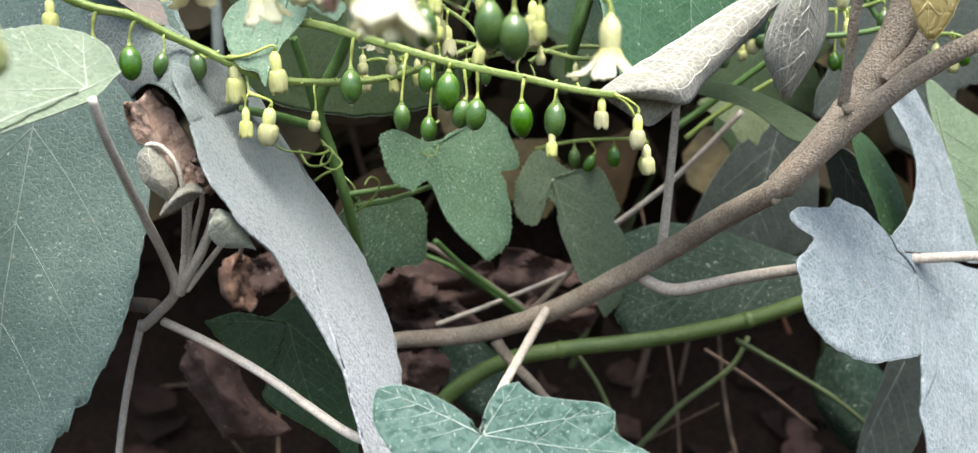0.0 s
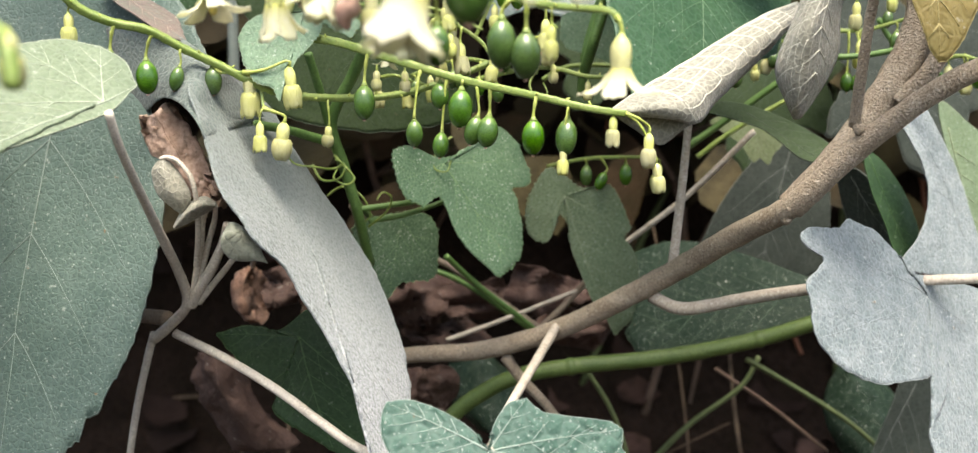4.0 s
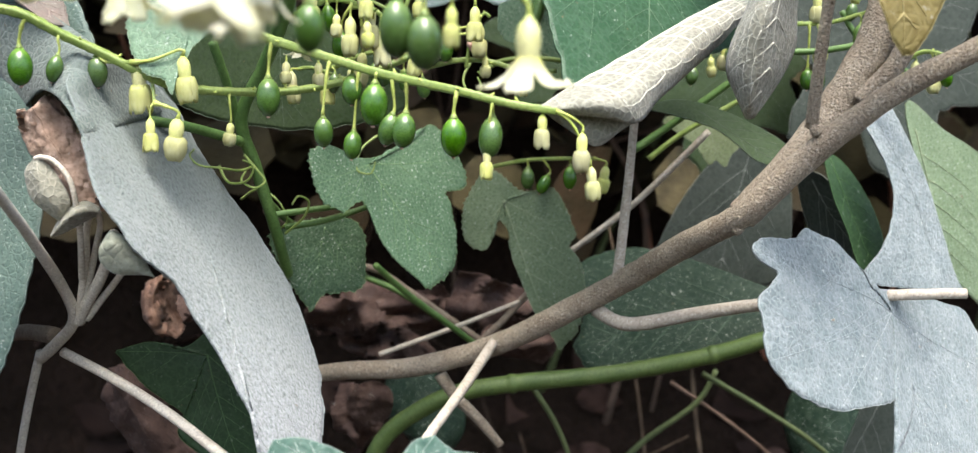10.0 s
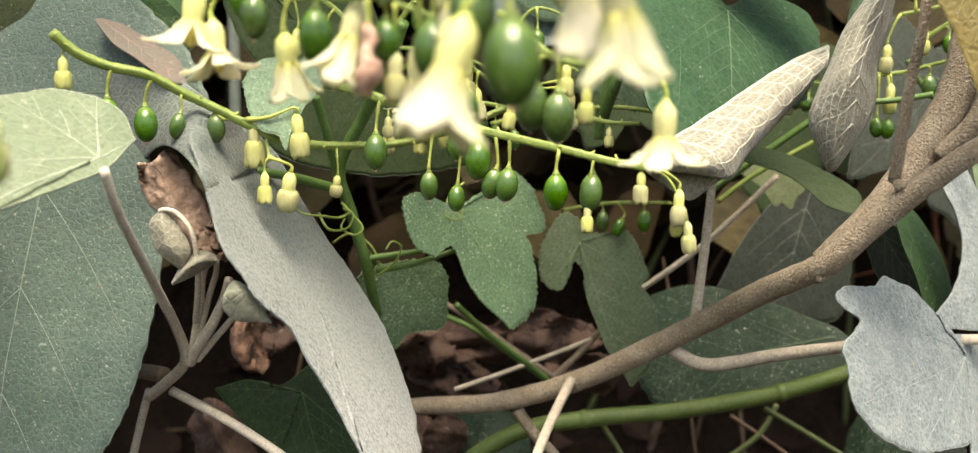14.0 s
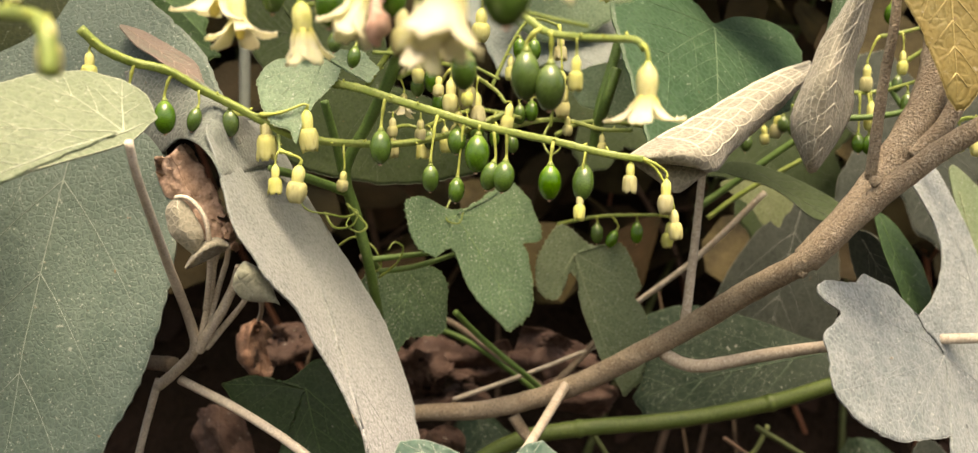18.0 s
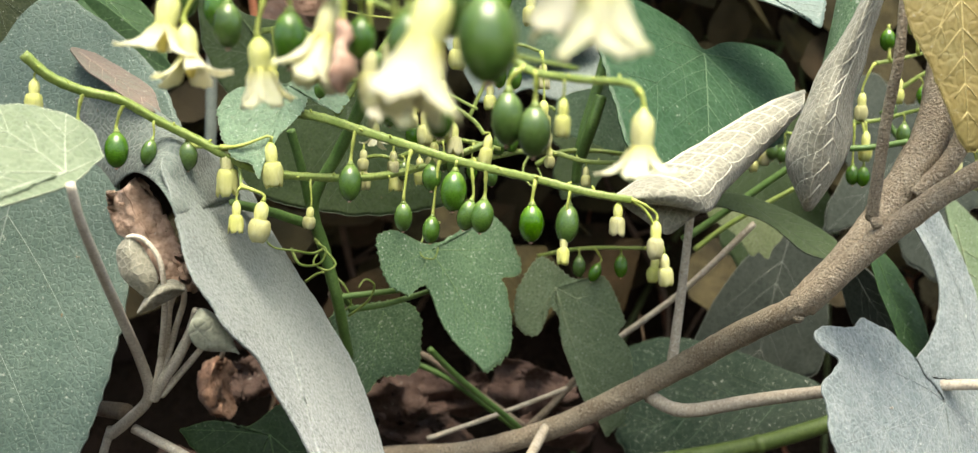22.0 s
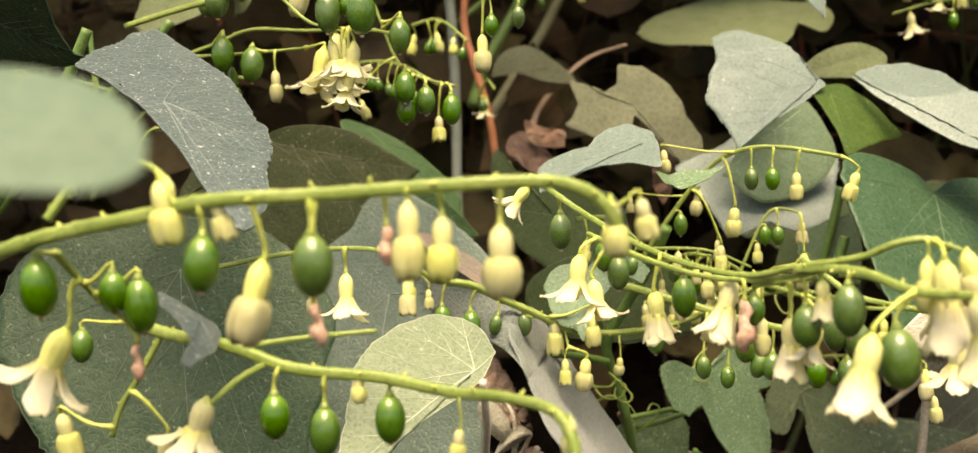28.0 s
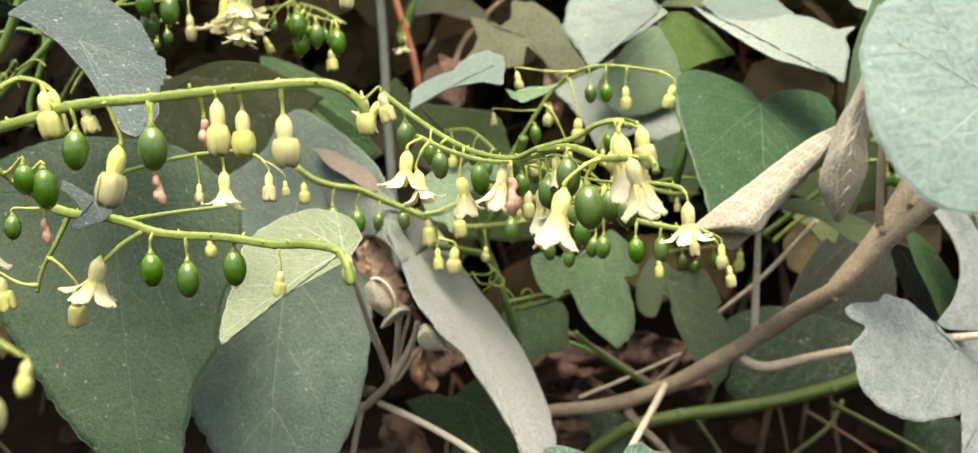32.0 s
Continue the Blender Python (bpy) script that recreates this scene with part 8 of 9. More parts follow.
make_raceme("vine racemes with berries and yellow flowers in the shade",
            [(1, [(-0.2414, 0.34, 0.7148), (-0.2173, 0.335, 0.7195), (-0.1863, 0.325, 0.7231), (-0.157, 0.315, 0.7234), (-0.1293, 0.305, 0.7227), (-0.1093, 0.297, 0.7219), (-0.0981, 0.293, 0.7176)]), (0.7, [(-0.2433, 0.36, 0.7004), (-0.2154, 0.36, 0.709), (-0.1988, 0.36, 0.7145), (-0.175, 0.355, 0.7124), (-0.1519, 0.35, 0.7114), (-0.1334, 0.345, 0.7071)]), (0.6, [(-0.1765, 0.32, 0.7221), (-0.1626, 0.315, 0.7092), (-0.1474, 0.31, 0.7058)]), (0.8, [(-0.2383, 0.36, 0.7464), (-0.227, 0.36, 0.7513), (-0.2134, 0.36, 0.7489), (-0.2106, 0.358, 0.7406)]), (0.6, [(-0.2237, 0.345, 0.7028), (-0.1973, 0.345, 0.7033), (-0.1715, 0.34, 0.7038)]), (0.6, [(-0.1758, 0.36, 0.7415), (-0.1523, 0.36, 0.7272), (-0.139, 0.36, 0.6979), (-0.1169, 0.36, 0.6891)])],
            [("berry", 0, 0.588, (-0.0, 0.0, -10.4), 0, 0.85),
             ("berry", 0, 0.693, (-0.3, 0.0, -10.3), 0, 1),
             ("berry", 3, 1.000, (-5.7, 0.0, -16.7), 0, 0.8),
             ("berry", 1, 0.286, (0.5, 0.0, -6.1), 0, 0.8),
             ("berry", 4, 0.693, (-6.2, 0.0, -3.5), 0, 0.75),
             ("berry", 4, 0.402, (-0.2, 0.0, -10.3), 0, 0.8),
             ("berry", 5, 0.487, (8.2, 0.0, -4.4), 0, 0.8),
             ("berry", 5, 0.744, (-2.4, 0.0, -7.4), 0, 0.75),
             ("berry", 5, 0.844, (-0.8, 0.0, -7.1), 0, 0.75),
             ("berry", 5, 0.970, (-1.1, 0.0, -7.8), 0, 0.75),
             ("berry", 5, 0.784, (-2.9, 0.0, -13.5), 0, 0.7),
             ("berry", 0, 1.000, (1.5, 0.0, -15.4), 0, 0.7),
             ("berry", 0, 1.000, (10.5, 0.0, -13.6), 0, 0.7),
             ("berry", 0, 0.638, (-0.1, 0.0, -9.2), 0, 0.7),
             ("berry", 5, 0.216, (2.9, 0.0, 12.5), 0, 0.8),
             ("berry", 0, 0.764, (0.1, 0.0, 10.3), 0, 0.8),
             ("open", 2, 0.844, (-0.7, -0.0, -10.7), 10, 1),
             ("open", 2, 1.000, (0.6, 0.0, -11.6), -5, 1.1),
             ("open", 2, 0.935, (-1.2, 0.0, -16.3), 0, 0.9),
             ("bud", 0, 0.910, (-0.5, 0.0, -5.6), 0, 0.6),
             ("bud", 0, 0.975, (-0.5, 0.0, -3.5), -8, 0.6),
             ("bud", 3, 1.000, (-1.9, 0.0, -6.4), 0, 1),
             ("bud", 3, 0.588, (-0.8, 0.0, -9.3), 8, 0.8),
             ("bud", 4, 0.759, (-0.3, 0.0, -12.8), 0, 0.8),
             ("bud", 0, 1.000, (-1.6, 0.0, -24.0), 0, 0.9),
             ("bud", 5, 0.925, (-2.0, 0.0, -18.0), 0, 0.8),
             ("bud", 5, 0.136, (0.4, 0.0, 3.1), 8, 0.9),
             ("bud", 5, 0.045, (0.7, -0.0, 2.8), -10, 0.9),
             ("bud", 5, 0.663, (-13.1, 0.0, -19.7), 20, 0.6),
             ("bud", 3, 0.553, (1.8, 0.0, 18.0), 30, 0.8),
             ("berry", 1, 0.266, (11.0, -20.0, -7.1), 0, 1.35),
             ("berry", 4, 0.548, (2.3, -4.7, -5.2), 0, 1.35),
             ("berry", 4, 0.367, (0.0, -0.3, -10.0), 0, 1.3),
             ("berry", 5, 0.518, (10.4, -20.0, -5.8), 0, 1.2),
             ("berry", 5, 0.719, (4.4, -20.0, -10.1), 0, 1.2),
             ("berry", 5, 0.754, (1.6, -15.0, -16.5), 0, 1.1),
             ("berry", 5, 0.834, (3.1, -15.0, -9.8), 0, 1.05),
             ("berry", 5, 0.945, (3.7, -15.0, -10.8), 0, 1.05),
             ("berry", 3, 1.000, (8.9, -28.0, -20.1), 0, 1.3),
             ("berry", 0, 0.583, (2.3, -5.0, -11.3), 0, 1.35),
             ("berry", 0, 0.673, (2.0, -5.4, -12.7), 0, 1.5),
             ("bud", 0, 0.533, (-5.6, 12.5, -2.3), -15, 1.2),
             ("open", 2, 1.000, (-8.7, 20.0, -9.1), 6, 1.6),
             ("open", 4, 1.000, (6.7, -5.0, -9.6), -10, 1.4),
             ("bud", 3, 0.980, (10.0, -18.2, -6.7), -4, 1.3),
             ("open", 2, 0.990, (-1.5, 0.0, -21.9), -12, 1.05),
             ("open", 1, 0.774, (-0.7, 0.0, -20.5), 12, 1)], 1.05)
make_raceme("vine raceme crowded with small green berries",
            [(1, [(0.0787, 0.53, 0.7596), (0.0988, 0.525, 0.7646), (0.1217, 0.52, 0.7659), (0.1416, 0.52, 0.763), (0.1615, 0.52, 0.7619)]), (0.9, [(0.1033, 0.53, 0.7721), (0.1309, 0.53, 0.7774), (0.1616, 0.53, 0.7824)]), (0.7, [(0.0914, 0.53, 0.7345), (0.1156, 0.53, 0.7401), (0.1463, 0.53, 0.7419)])],
            [("berry", 0, 0.884, (-0.7, 0.0, -13.4), 0, 1),
             ("berry", 1, 0.397, (0.1, 0.0, -6.5), 0, 0.9),
             ("berry", 1, 0.261, (0.1, 0.0, -5.6), 0, 0.9),
             ("berry", 0, 0.442, (-0.2, 0.0, -19.9), 0, 0.9),
             ("berry", 0, 0.357, (0.2, 0.0, -23.1), 0, 0.9),
             ("berry", 2, 0.563, (-0.0, 0.0, -11.4), 0, 0.9),
             ("berry", 1, 0.698, (0.1, 0.0, -9.9), 0, 0.8),
             ("berry", 1, 0.829, (-0.1, 0.0, 2.2), 0, 0.9),
             ("berry", 1, 1.000, (0.4, 0.0, -6.2), 0, 0.9),
             ("berry", 0, 0.658, (-2.2, 0.0, -26.4), 0, 0.7),
             ("berry", 2, 0.910, (-0.2, 0.0, -10.6), 0, 0.8),
             ("berry", 2, 1.000, (9.5, 0.0, -14.3), 0, 0.8),
             ("bud", 0, 0.131, (0.9, 0.0, -12.6), 0, 1),
             ("bud", 0, 0.236, (0.5, 0.0, -17.0), 0, 1),
             ("open", 0, 0.698, (-0.8, 0.0, -9.0), 0, 1),
             ("open", 2, 0.181, (0.3, 0.0, -8.3), 10, 1),
             ("bud", 0, 0.327, (0.1, 0.0, -6.5), 0, 0.8),
             ("bud", 2, 0.940, (-0.5, 0.0, -10.0), 0, 0.8)], 1)
make_raceme("vine raceme with dark berries in deep shade",
            [(1.2, [(-0.0175, 0.75, 0.8409), (0.0206, 0.75, 0.8314), (0.059, 0.75, 0.8362), (0.1105, 0.75, 0.8258), (0.1389, 0.75, 0.8312)])],
            [("berry", 0, 0.060, (23.9, 0.0, -8.9), 0, 1),
             ("berry", 0, 0.166, (-0.6, 0.0, -7.6), 0, 1),
             ("berry", 0, 0.553, (-1.3, 0.0, -14.4), 0, 1),
             ("berry", 0, 0.769, (-1.0, 0.0, -8.7), 0, 1),
             ("berry", 0, 0.960, (-6.0, 0.0, -6.9), 0, 1),
             ("berry", 0, 0.412, (0.1, 0.0, -3.3), 0, 1),
             ("bud", 0, 0.317, (0.1, 0.0, -13.6), 0, 1),
             ("bud", 0, 0.487, (23.5, 0.0, -8.6), 0, 1),
             ("bud", 0, 0.844, (-0.0, 0.0, -12.1), 0, 1)], 1.1)
make_raceme("thin vine raceme behind the branch",
            [(0.8, [(0.1308, 0.43, 0.6205), (0.1458, 0.43, 0.6214), (0.1562, 0.425, 0.6246), (0.1615, 0.42, 0.6261)]), (0.7, [(0.1449, 0.43, 0.6433), (0.1573, 0.43, 0.6461), (0.1745, 0.43, 0.6515)])],
            [("berry", 0, 0.734, (0.9, 0.0, -8.0), 0, 0.9),
             ("berry", 0, 0.206, (0.8, 0.0, -20.6), 0, 0.8),
             ("berry", 0, 0.302, (1.0, 0.0, -21.2), 0, 0.8),
             ("berry", 1, 0.176, (-0.7, 0.0, 7.7), 0, 0.9),
             ("bud", 1, 0.000, (-4.3, 0.0, -16.3), 0, 0.8),
             ("bud", 0, 0.322, (0.6, 0.0, -8.9), 0, 0.8),
             ("bud", 1, 0.543, (-2.0, 0.0, 13.8), 0, 0.9),
             ("bud", 1, 0.905, (-4.0, 0.0, 31.7), 0, 1),
             ("bud", 1, 0.286, (1.0, 0.0, -11.6), 0, 0.7)], 1)
make_raceme("small vine raceme with yellow buds under a dark leaf",
            [(0.6, [(-0.0095, 0.37, 0.6141), (0.0019, 0.37, 0.637), (0.0135, 0.37, 0.6365)]), (0.6, [(-0.0496, 0.36, 0.6245), (-0.024, 0.36, 0.6236), (-0.0065, 0.36, 0.6166)])],
            [("berry", 0, 0.518, (1.6, 0.0, -4.0), 0, 0.75),
             ("berry", 0, 0.759, (0.5, 0.0, -10.6), 0, 0.75),
             ("bud", 0, 1.000, (0.9, 0.0, -7.8), 0, 0.7),
             ("bud", 0, 1.000, (1.4, 0.0, -20.7), 0, 0.8),
             ("bud", 1, 0.357, (-0.2, 0.0, -5.6), 0, 0.7),
             ("bud", 1, 0.528, (-0.9, 0.0, -10.4), 0, 0.6),
             ("bud", 0, 0.332, (1.8, 0.0, -4.0), 0, 0.6)], 1)
make_raceme("vine raceme with small green berries in the shade",
            [(0.8, [(-0.191, 0.44, 0.7867), (-0.1774, 0.435, 0.7849), (-0.1637, 0.428, 0.7707)])],
            [("bud", 0, 0.000, (-1.0, 0.0, -7.4), -2, 0.93),
             ("berry", 0, 0.161, (-0.1, 0.0, -10.8), -5, 0.78),
             ("open", 0, 0.447, (-2.6, 0.0, -10.9), 7, 0.79),
             ("berry", 0, 0.683, (-3.3, 0.0, -8.0), 9, 0.77),
             ("berry", 0, 0.829, (-2.6, 0.0, -5.8), 0, 0.77),
             ("berry", 0, 1.000, (-1.3, 0.0, -7.4), 9, 0.86)], 0.9)
make_raceme("vine raceme with small green berries in the shade",
            [(0.8, [(-0.1512, 0.46, 0.7913), (-0.1384, 0.455, 0.7911), (-0.1259, 0.448, 0.778)])],
            [("berry", 0, 0.075, (0.4, 0.0, -9.5), 2, 0.84),
             ("open", 0, 0.101, (0.5, 0.0, -7.2), 3, 0.81),
             ("berry", 0, 0.508, (-3.5, 0.0, -11.1), -7, 0.83),
             ("berry", 0, 0.668, (-3.0, 0.0, -8.2), 5, 0.81),
             ("berry", 0, 0.910, (-2.8, 0.0, -6.7), -6, 0.9)], 0.9)
make_raceme("vine raceme with small green berries in the shade",
            [(0.8, [(-0.1539, 0.47, 0.7302), (-0.1392, 0.465, 0.7315), (-0.1249, 0.458, 0.7197)])],
            [("bud", 0, 0.005, (0.1, 0.0, -9.1), -10, 0.89),
             ("berry", 0, 0.251, (0.5, 0.0, -13.4), -11, 0.81),
             ("berry", 0, 0.412, (-1.4, 0.0, -12.6), 2, 0.91),
             ("bud", 0, 0.482, (-1.9, 0.0, -10.0), 11, 0.82),
             ("bud", 0, 0.804, (-2.5, 0.0, -6.6), -5, 0.77),
             ("berry", 0, 0.975, (-2.3, 0.0, -6.7), -10, 0.78)], 0.9)
make_raceme("vine raceme with small green berries in the shade",
            [(0.8, [(-0.2457, 0.44, 0.7496), (-0.2155, 0.435, 0.7596), (-0.186, 0.428, 0.7569)])],
            [("bud", 0, 0.095, (0.7, 0.0, -8.2), 11, 0.77),
             ("berry", 0, 0.266, (1.5, 0.0, -12.8), 0, 0.8),
             ("bud", 0, 0.462, (0.3, 0.0, -11.8), 7, 0.85),
             ("bud", 0, 0.628, (-0.1, 0.0, -9.1), 8, 0.78),
             ("berry", 0, 0.864, (-0.7, 0.0, -13.2), -2, 0.93)], 0.9)
make_raceme("vine raceme with small green berries in the shade",
            [(0.8, [(-0.1841, 0.45, 0.7096), (-0.1599, 0.445, 0.7097), (-0.1363, 0.438, 0.6975)])],
            [("berry", 0, 0.090, (0.4, 0.0, -10.4), -9, 0.79),
             ("berry", 0, 0.281, (-0.3, 0.0, -9.9), 3, 0.91),
             ("berry", 0, 0.362, (-1.0, 0.0, -11.6), 4, 0.8),
             ("berry", 0, 0.492, (-1.8, 0.0, -13.3), 11, 0.88),
             ("berry", 0, 0.563, (-2.4, 0.0, -13.2), 4, 0.76),
             ("berry", 0, 0.789, (-2.6, 0.0, -10.7), 10, 0.79),
             ("berry", 0, 0.869, (-3.1, 0.0, -12.1), -9, 0.91)], 0.85)
make_raceme("vine raceme with small green berries in the shade",
            [(0.8, [(-0.2601, 0.42, 0.6939), (-0.2384, 0.415, 0.7032), (-0.2168, 0.408, 0.7005)])],
            [("berry", 0, 0.045, (2.2, 0.0, -11.3), -7, 0.88),
             ("berry", 0, 0.216, (1.8, 0.0, -10.1), 0, 0.76),
             ("berry", 0, 0.327, (1.5, 0.0, -11.9), 2, 0.78),
             ("berry", 0, 0.568, (0.0, 0.0, -7.4), 8, 0.92),
             ("berry", 0, 0.698, (-0.6, 0.0, -12.7), -4, 0.8),
             ("berry", 0, 0.874, (-0.9, 0.0, -8.1), 2, 0.93)], 0.85)
make_raceme("vine raceme with small green berries in the shade",
            [(0.8, [(0.1119, 0.58, 0.7971), (0.139, 0.575, 0.8037), (0.1643, 0.568, 0.7951)])],
            [("berry", 0, 0.075, (1.0, 0.0, -11.1), -10, 0.93),
             ("open", 0, 0.126, (1.0, 0.0, -10.7), -7, 0.92),
             ("bud", 0, 0.251, (0.5, 0.0, -9.7), 9, 0.89),
             ("bud", 0, 0.367, (0.8, 0.0, -10.7), 0, 0.77),
             ("berry", 0, 0.523, (-0.3, 0.0, -10.8), 11, 0.88),
             ("berry", 0, 0.698, (-1.5, 0.0, -12.5), 0, 0.93),
             ("berry", 0, 0.834, (-1.2, 0.0, -9.9), -1, 0.78),
             ("berry", 0, 0.990, (-0.8, 0.0, -6.7), -10, 0.78)], 0.95)
make_raceme("vine raceme with small green berries in the shade",
            [(0.8, [(0.1212, 0.56, 0.7507), (0.142, 0.555, 0.7597), (0.1613, 0.548, 0.754)])],
            [("open", 0, 0.040, (1.2, 0.0, -8.6), -3, 0.87),
             ("berry", 0, 0.176, (1.3, 0.0, -8.3), 3, 0.82),
             ("bud", 0, 0.332, (1.2, 0.0, -12.5), 7, 0.91),
             ("bud", 0, 0.477, (0.5, 0.0, -9.2), 10, 0.9),
             ("bud", 0, 0.648, (-0.9, 0.0, -11.1), 2, 0.92),
             ("berry", 0, 0.673, (-1.0, 0.0, -10.6), 9, 0.89),
             ("bud", 0, 0.834, (-1.4, 0.0, -12.2), 9, 0.83),
             ("berry", 0, 0.915, (-1.2, 0.0, -8.7), -11, 0.79)], 0.95)
make_raceme("vine raceme with small green berries in the shade",
            [(0.8, [(0.0513, 0.7, 0.8222), (0.078, 0.695, 0.8307), (0.1032, 0.688, 0.8211)])],
            [("berry", 0, 0.055, (0.8, 0.0, -8.2), 10, 0.87),
             ("open", 0, 0.181, (1.7, 0.0, -12.9), 2, 0.81),
             ("bud", 0, 0.307, (1.0, 0.0, -12.9), 6, 0.78),
             ("open", 0, 0.352, (0.5, 0.0, -10.2), 4, 0.86),
             ("bud", 0, 0.558, (-0.2, 0.0, -8.0), -11, 0.81),
             ("open", 0, 0.628, (-1.2, 0.0, -12.3), 4, 0.9),
             ("berry", 0, 0.894, (-1.5, 0.0, -9.8), 1, 0.89),
             ("berry", 0, 0.970, (-0.9, 0.0, -7.1), 8, 0.85)], 1)
make_raceme("vine raceme with small green berries in the shade",
            [(0.8, [(-0.012, 0.72, 0.8323), (0.016, 0.715, 0.8355), (0.0425, 0.708, 0.8197)])],
            [("open", 0, 0.000, (-0.8, 0.0, -7.8), 4, 0.92),
             ("berry", 0, 0.166, (0.3, 0.0, -7.2), 9, 0.75),
             ("bud", 0, 0.422, (-0.6, 0.0, -12.0), -6, 0.86),
             ("berry", 0, 0.437, (-1.0, 0.0, -11.1), 11, 0.89),
             ("berry", 0, 0.668, (-2.0, 0.0, -11.9), 8, 0.87),
             ("berry", 0, 0.804, (-1.4, 0.0, -6.9), 3, 0.93),
             ("bud", 0, 0.930, (-2.4, 0.0, -10.9), 3, 0.81)], 1)
make_raceme("vine raceme with small green berries in the shade",
            [(0.8, [(-0.1023, 0.6, 0.7684), (-0.0831, 0.595, 0.7766), (-0.0647, 0.588, 0.7687)])],
            [("berry", 0, 0.111, (1.8, 0.0, -9.8), 9, 0.93),
             ("berry", 0, 0.583, (-1.1, 0.0, -10.0), 0, 0.95),
             ("bud", 0, 0.849, (-1.9, 0.0, -9.7), 2, 0.8)], 0.9)
make_raceme("vine raceme with small green berries in the shade",
            [(0.8, [(-0.1306, 0.55, 0.7005), (-0.1253, 0.545, 0.7093), (-0.1203, 0.538, 0.7033)])],
            [("open", 0, 0.000, (3.4, 0.0, -6.8), -9, 0.95),
             ("berry", 0, 0.000, (2.4, 0.0, -5.7), 2, 0.87)], 1)
make_raceme("vine raceme with small green berries in the shade",
            [(0.8, [(0.164, 0.46, 0.6346), (0.1799, 0.455, 0.6454), (0.195, 0.448, 0.6454)])],
            [("berry", 0, 0.000, (-0.5, 0.0, -7.5), -8, 0.82),
             ("berry", 0, 0.312, (1.9, 0.0, -7.6), -2, 0.87),
             ("berry", 0, 0.422, (2.0, 0.0, -10.2), 8, 0.81),
             ("berry", 0, 0.648, (0.8, 0.0, -8.5), -7, 0.75),
             ("berry", 0, 0.789, (0.2, 0.0, -10.1), -2, 0.88),
             ("bud", 0, 0.940, (-0.1, 0.0, -8.2), -11, 0.8)], 0.9)
make_raceme("vine raceme with small green berries in the shade",
            [(0.8, [(0.1086, 0.5, 0.6092), (0.1237, 0.495, 0.6186), (0.1384, 0.488, 0.6165)])],
            [("berry", 0, 0.000, (0.7, 0.0, -8.1), -9, 0.95),
             ("bud", 0, 0.231, (2.4, 0.0, -9.2), 9, 0.85),
             ("bud", 0, 0.442, (1.4, 0.0, -7.5), -6, 0.92),
             ("berry", 0, 0.538, (0.7, 0.0, -8.6), 3, 0.93),
             ("berry", 0, 0.688, (0.1, 0.0, -10.0), -11, 0.9),
             ("bud", 0, 0.879, (-0.1, 0.0, -7.5), 11, 0.87)], 0.9)
make_raceme("vine raceme with small green berries in the shade",
            [(0.8, [(0.1656, 0.42, 0.6038), (0.1746, 0.415, 0.6108), (0.183, 0.408, 0.6084)])],
            [("berry", 0, 0.000, (0.6, -0.0, -5.6), 10, 0.94),
             ("berry", 0, 0.136, (2.1, 0.0, -8.0), 4, 0.88),
             ("bud", 0, 0.367, (1.7, 0.0, -6.6), 1, 0.86),
             ("berry", 0, 0.638, (0.5, 0.0, -9.2), -11, 0.78),
             ("bud", 0, 0.704, (0.1, 0.0, -9.2), -3, 0.82),
             ("berry", 0, 0.920, (-0.4, 0.0, -7.2), 11, 0.79)], 0.9)
make_raceme("vine raceme with small green berries in the shade",
            [(0.8, [(-0.042, 0.37, 0.6169), (-0.0285, 0.365, 0.6218), (-0.015, 0.358, 0.6185)])],
            [("open", 0, 0.020, (1.8, 0.0, -9.5), 0, 0.76),
             ("berry", 0, 0.231, (1.0, 0.0, -6.0), -2, 0.84),
             ("berry", 0, 0.417, (0.7, 0.0, -5.2), 6, 0.9),
             ("bud", 0, 0.719, (-0.5, 0.0, -9.8), 0, 0.94),
             ("bud", 0, 0.940, (-0.6, 0.0, -8.0), 5, 0.75)], 0.9)
make_raceme("vine raceme with small green berries in the shade",
            [(0.8, [(-0.0331, 0.39, 0.601), (-0.0157, 0.385, 0.6073), (0.0014, 0.378, 0.6047)])],
            [("berry", 0, 0.020, (0.8, 0.0, -5.0), -7, 0.81),
             ("bud", 0, 0.186, (1.1, 0.0, -6.9), 4, 0.86),
             ("berry", 0, 0.432, (0.7, 0.0, -7.0), 0, 0.86),
             ("berry", 0, 0.538, (0.4, 0.0, -8.1), -9, 0.93),
             ("berry", 0, 0.739, (-0.3, 0.0, -9.4), 2, 0.76),
             ("berry", 0, 0.930, (-0.4, 0.0, -10.0), 6, 0.87)], 0.8)
make_raceme("vine raceme with small green berries in the shade",
            [(0.8, [(-0.072, 0.345, 0.6371), (-0.0599, 0.34, 0.6371), (-0.0483, 0.333, 0.6278)])],
            [("bud", 0, 0.116, (0.2, 0.0, -12.7), -6, 0.84),
             ("berry", 0, 0.633, (-3.2, 0.0, -9.5), -5, 0.83),
             ("berry", 0, 0.965, (-3.1, 0.0, -8.5), -10, 0.84)], 0.85)
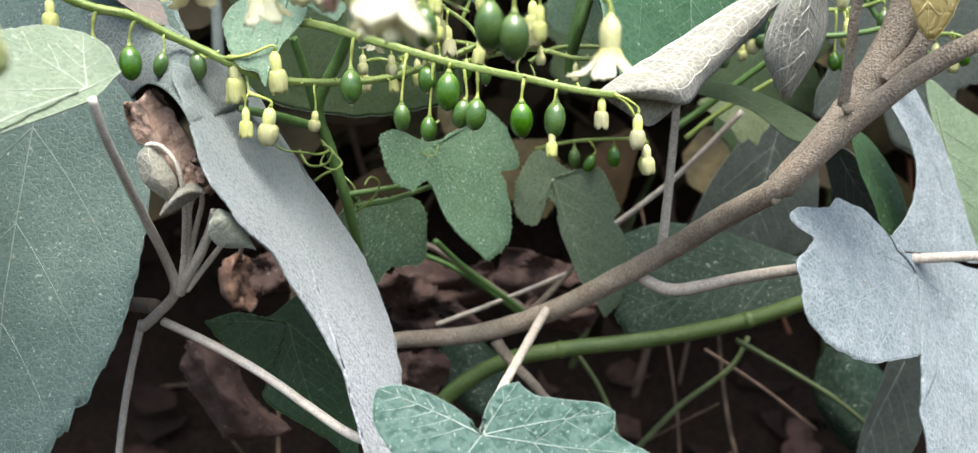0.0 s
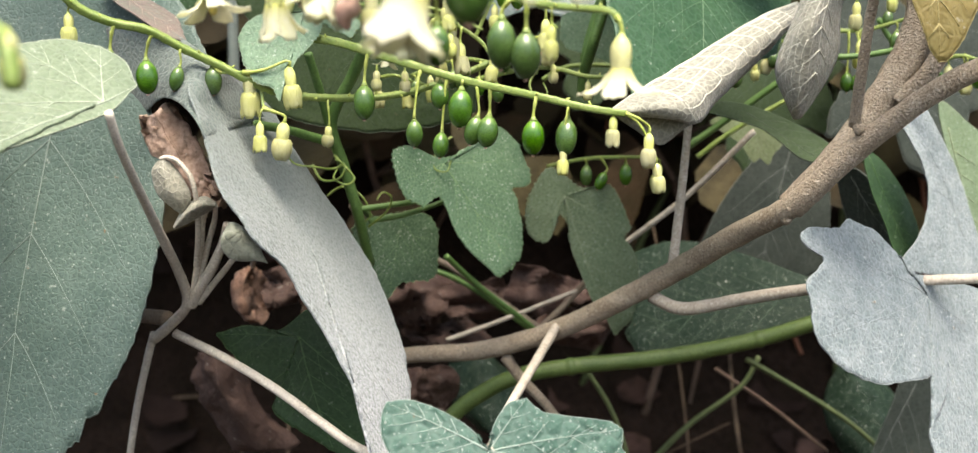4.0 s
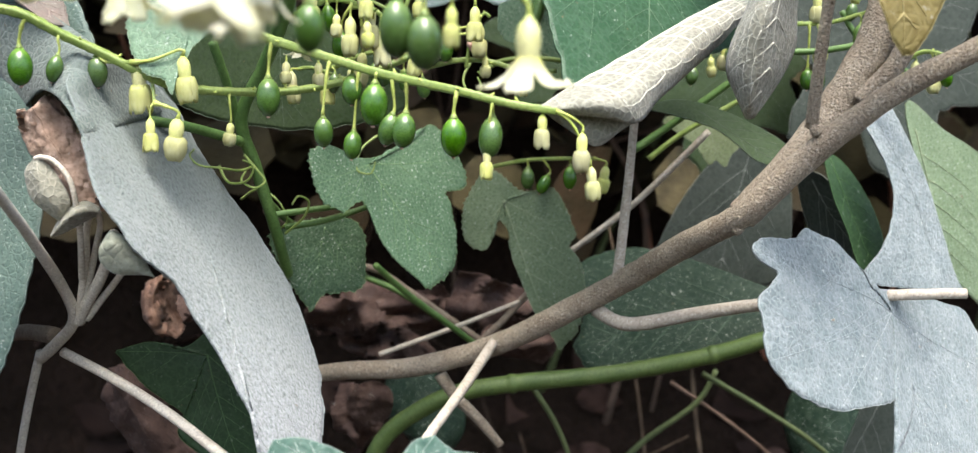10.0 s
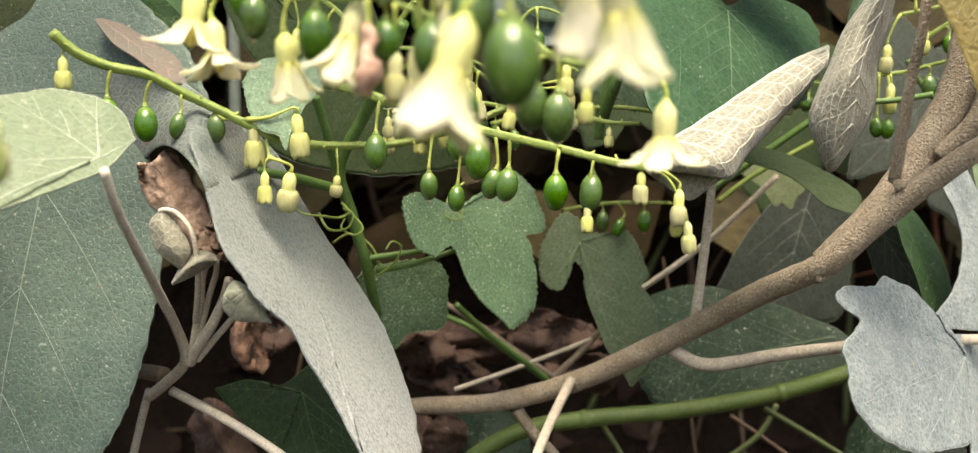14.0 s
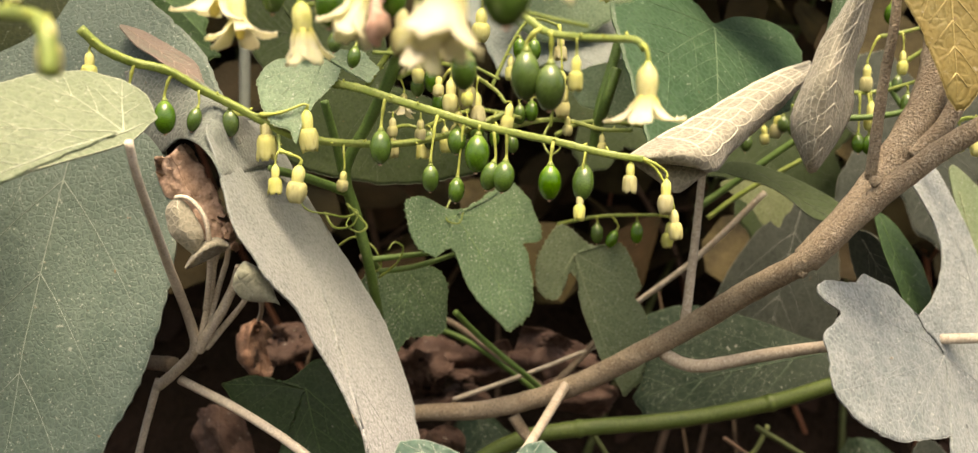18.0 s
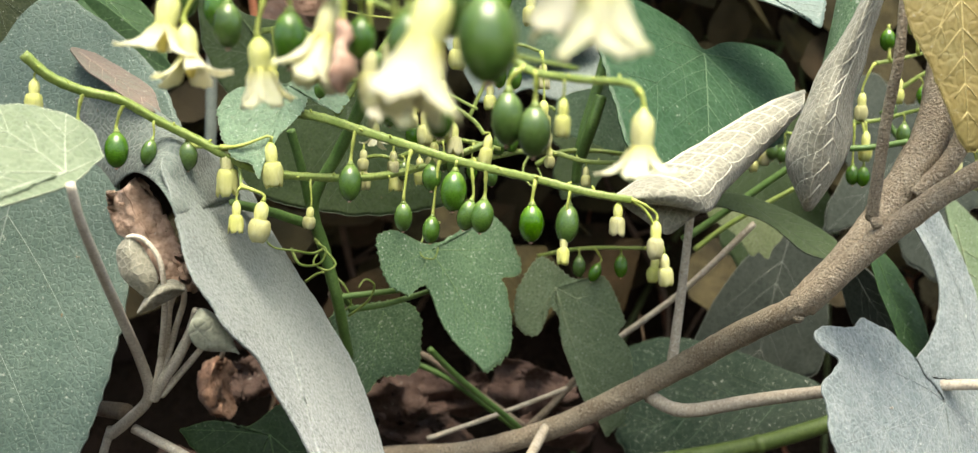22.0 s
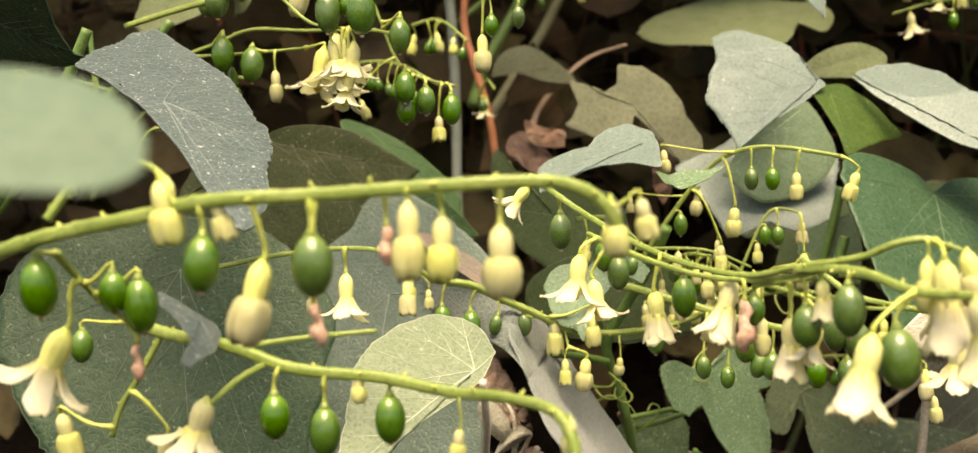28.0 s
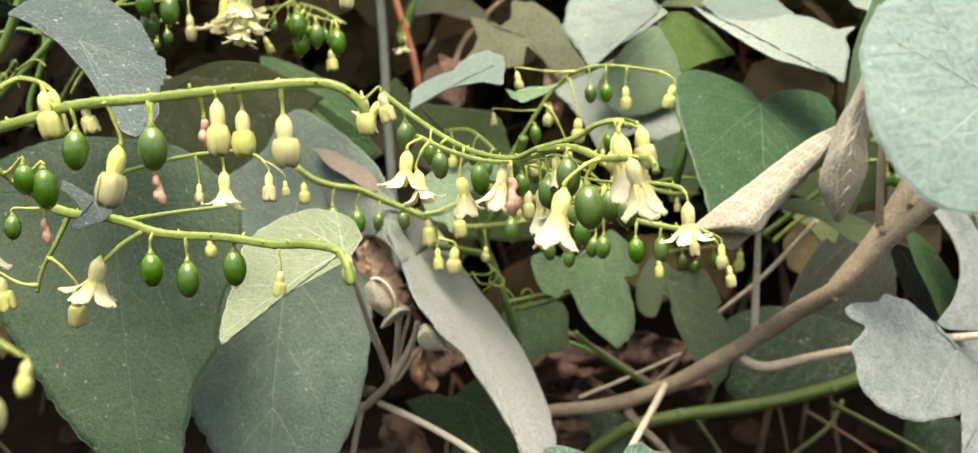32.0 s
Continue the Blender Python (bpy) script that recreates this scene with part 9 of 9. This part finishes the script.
make_raceme("vine racemes with pale buds behind the glossy berries",
            [(0.7, [(-0.0236, 0.372, 0.6203), (-0.0189, 0.37, 0.6197), (-0.0146, 0.368, 0.6179), (-0.0075, 0.366, 0.6131), (-0.0044, 0.365, 0.6092)]), (0.9, [(-0.0095, 0.392, 0.6), (-0.0001, 0.39, 0.6023), (0.0101, 0.388, 0.6045), (0.0194, 0.386, 0.6043), (0.0307, 0.385, 0.6016), (0.0417, 0.383, 0.6015)]), (0.6, [(-0.0438, 0.392, 0.6007), (-0.039, 0.39, 0.6012), (-0.0318, 0.39, 0.599), (-0.025, 0.39, 0.5971)]), (0.6, [(0.0122, 0.385, 0.6021), (0.0141, 0.384, 0.6145), (0.0176, 0.384, 0.6195), (0.0197, 0.384, 0.6184)])],
            [("bud", 0, 0.263, (0.5, -3.5, -5.1), 0, 0.95),
             ("bud", 0, 0.464, (-0.1, -1.7, -10.0), 4, 0.8),
             ("bud", 0, 0.125, (0.1, 1.2, -19.2), -4, 0.85),
             ("bud", 0, 1.000, (1.2, 0.0, -5.0), -8, 0.75),
             ("berry", 0, 0.000, (-3.6, 0.0, -12.2), 0, 0.9),
             ("bud", 3, 0.828, (-0.3, 0.0, -8.0), 0, 0.8),
             ("dry", 3, 0.724, (-1.9, 0.1, -6.8), 0, 0.7),
             ("bud", 2, 0.000, (-1.5, -2.0, -6.0), 5, 0.8),
             ("bud", 2, 0.499, (0.4, 0.1, -5.2), 0, 0.8),
             ("bud", 3, 0.364, (5.3, 1.7, -7.4), 0, 0.55),
             ("berry", 3, 0.523, (-12.7, 3.9, -6.8), 0, 0.7),
             ("berry", 3, 0.636, (-9.1, 4.0, -7.6), 0, 0.75),
             ("bud", 1, 0.789, (0.4, 0.0, -4.9), 0, 0.5)], 1)
make_raceme("thin vine raceme with two berries and a white flower",
            [(0.85, [(-0.0071, 0.252, 0.6278), (-0.0004, 0.247, 0.6221), (0.0048, 0.243, 0.6181), (0.0133, 0.236, 0.6162), (0.0226, 0.226, 0.6148), (0.0245, 0.2245, 0.6124)])],
            [("berry", 0, 0.339, (-3.2, -0.1, -10.4), 0, 1.1),
             ("berry", 0, 0.409, (0.0, 2.0, -12.3), 0, 1.12),
             ("open", 0, 0.975, (1.0, -0.3, -11.0), 0, 1.2),
             ("bud", 0, 0.559, (0.1, -0.0, -7.7), 0, 0.55)], 1)
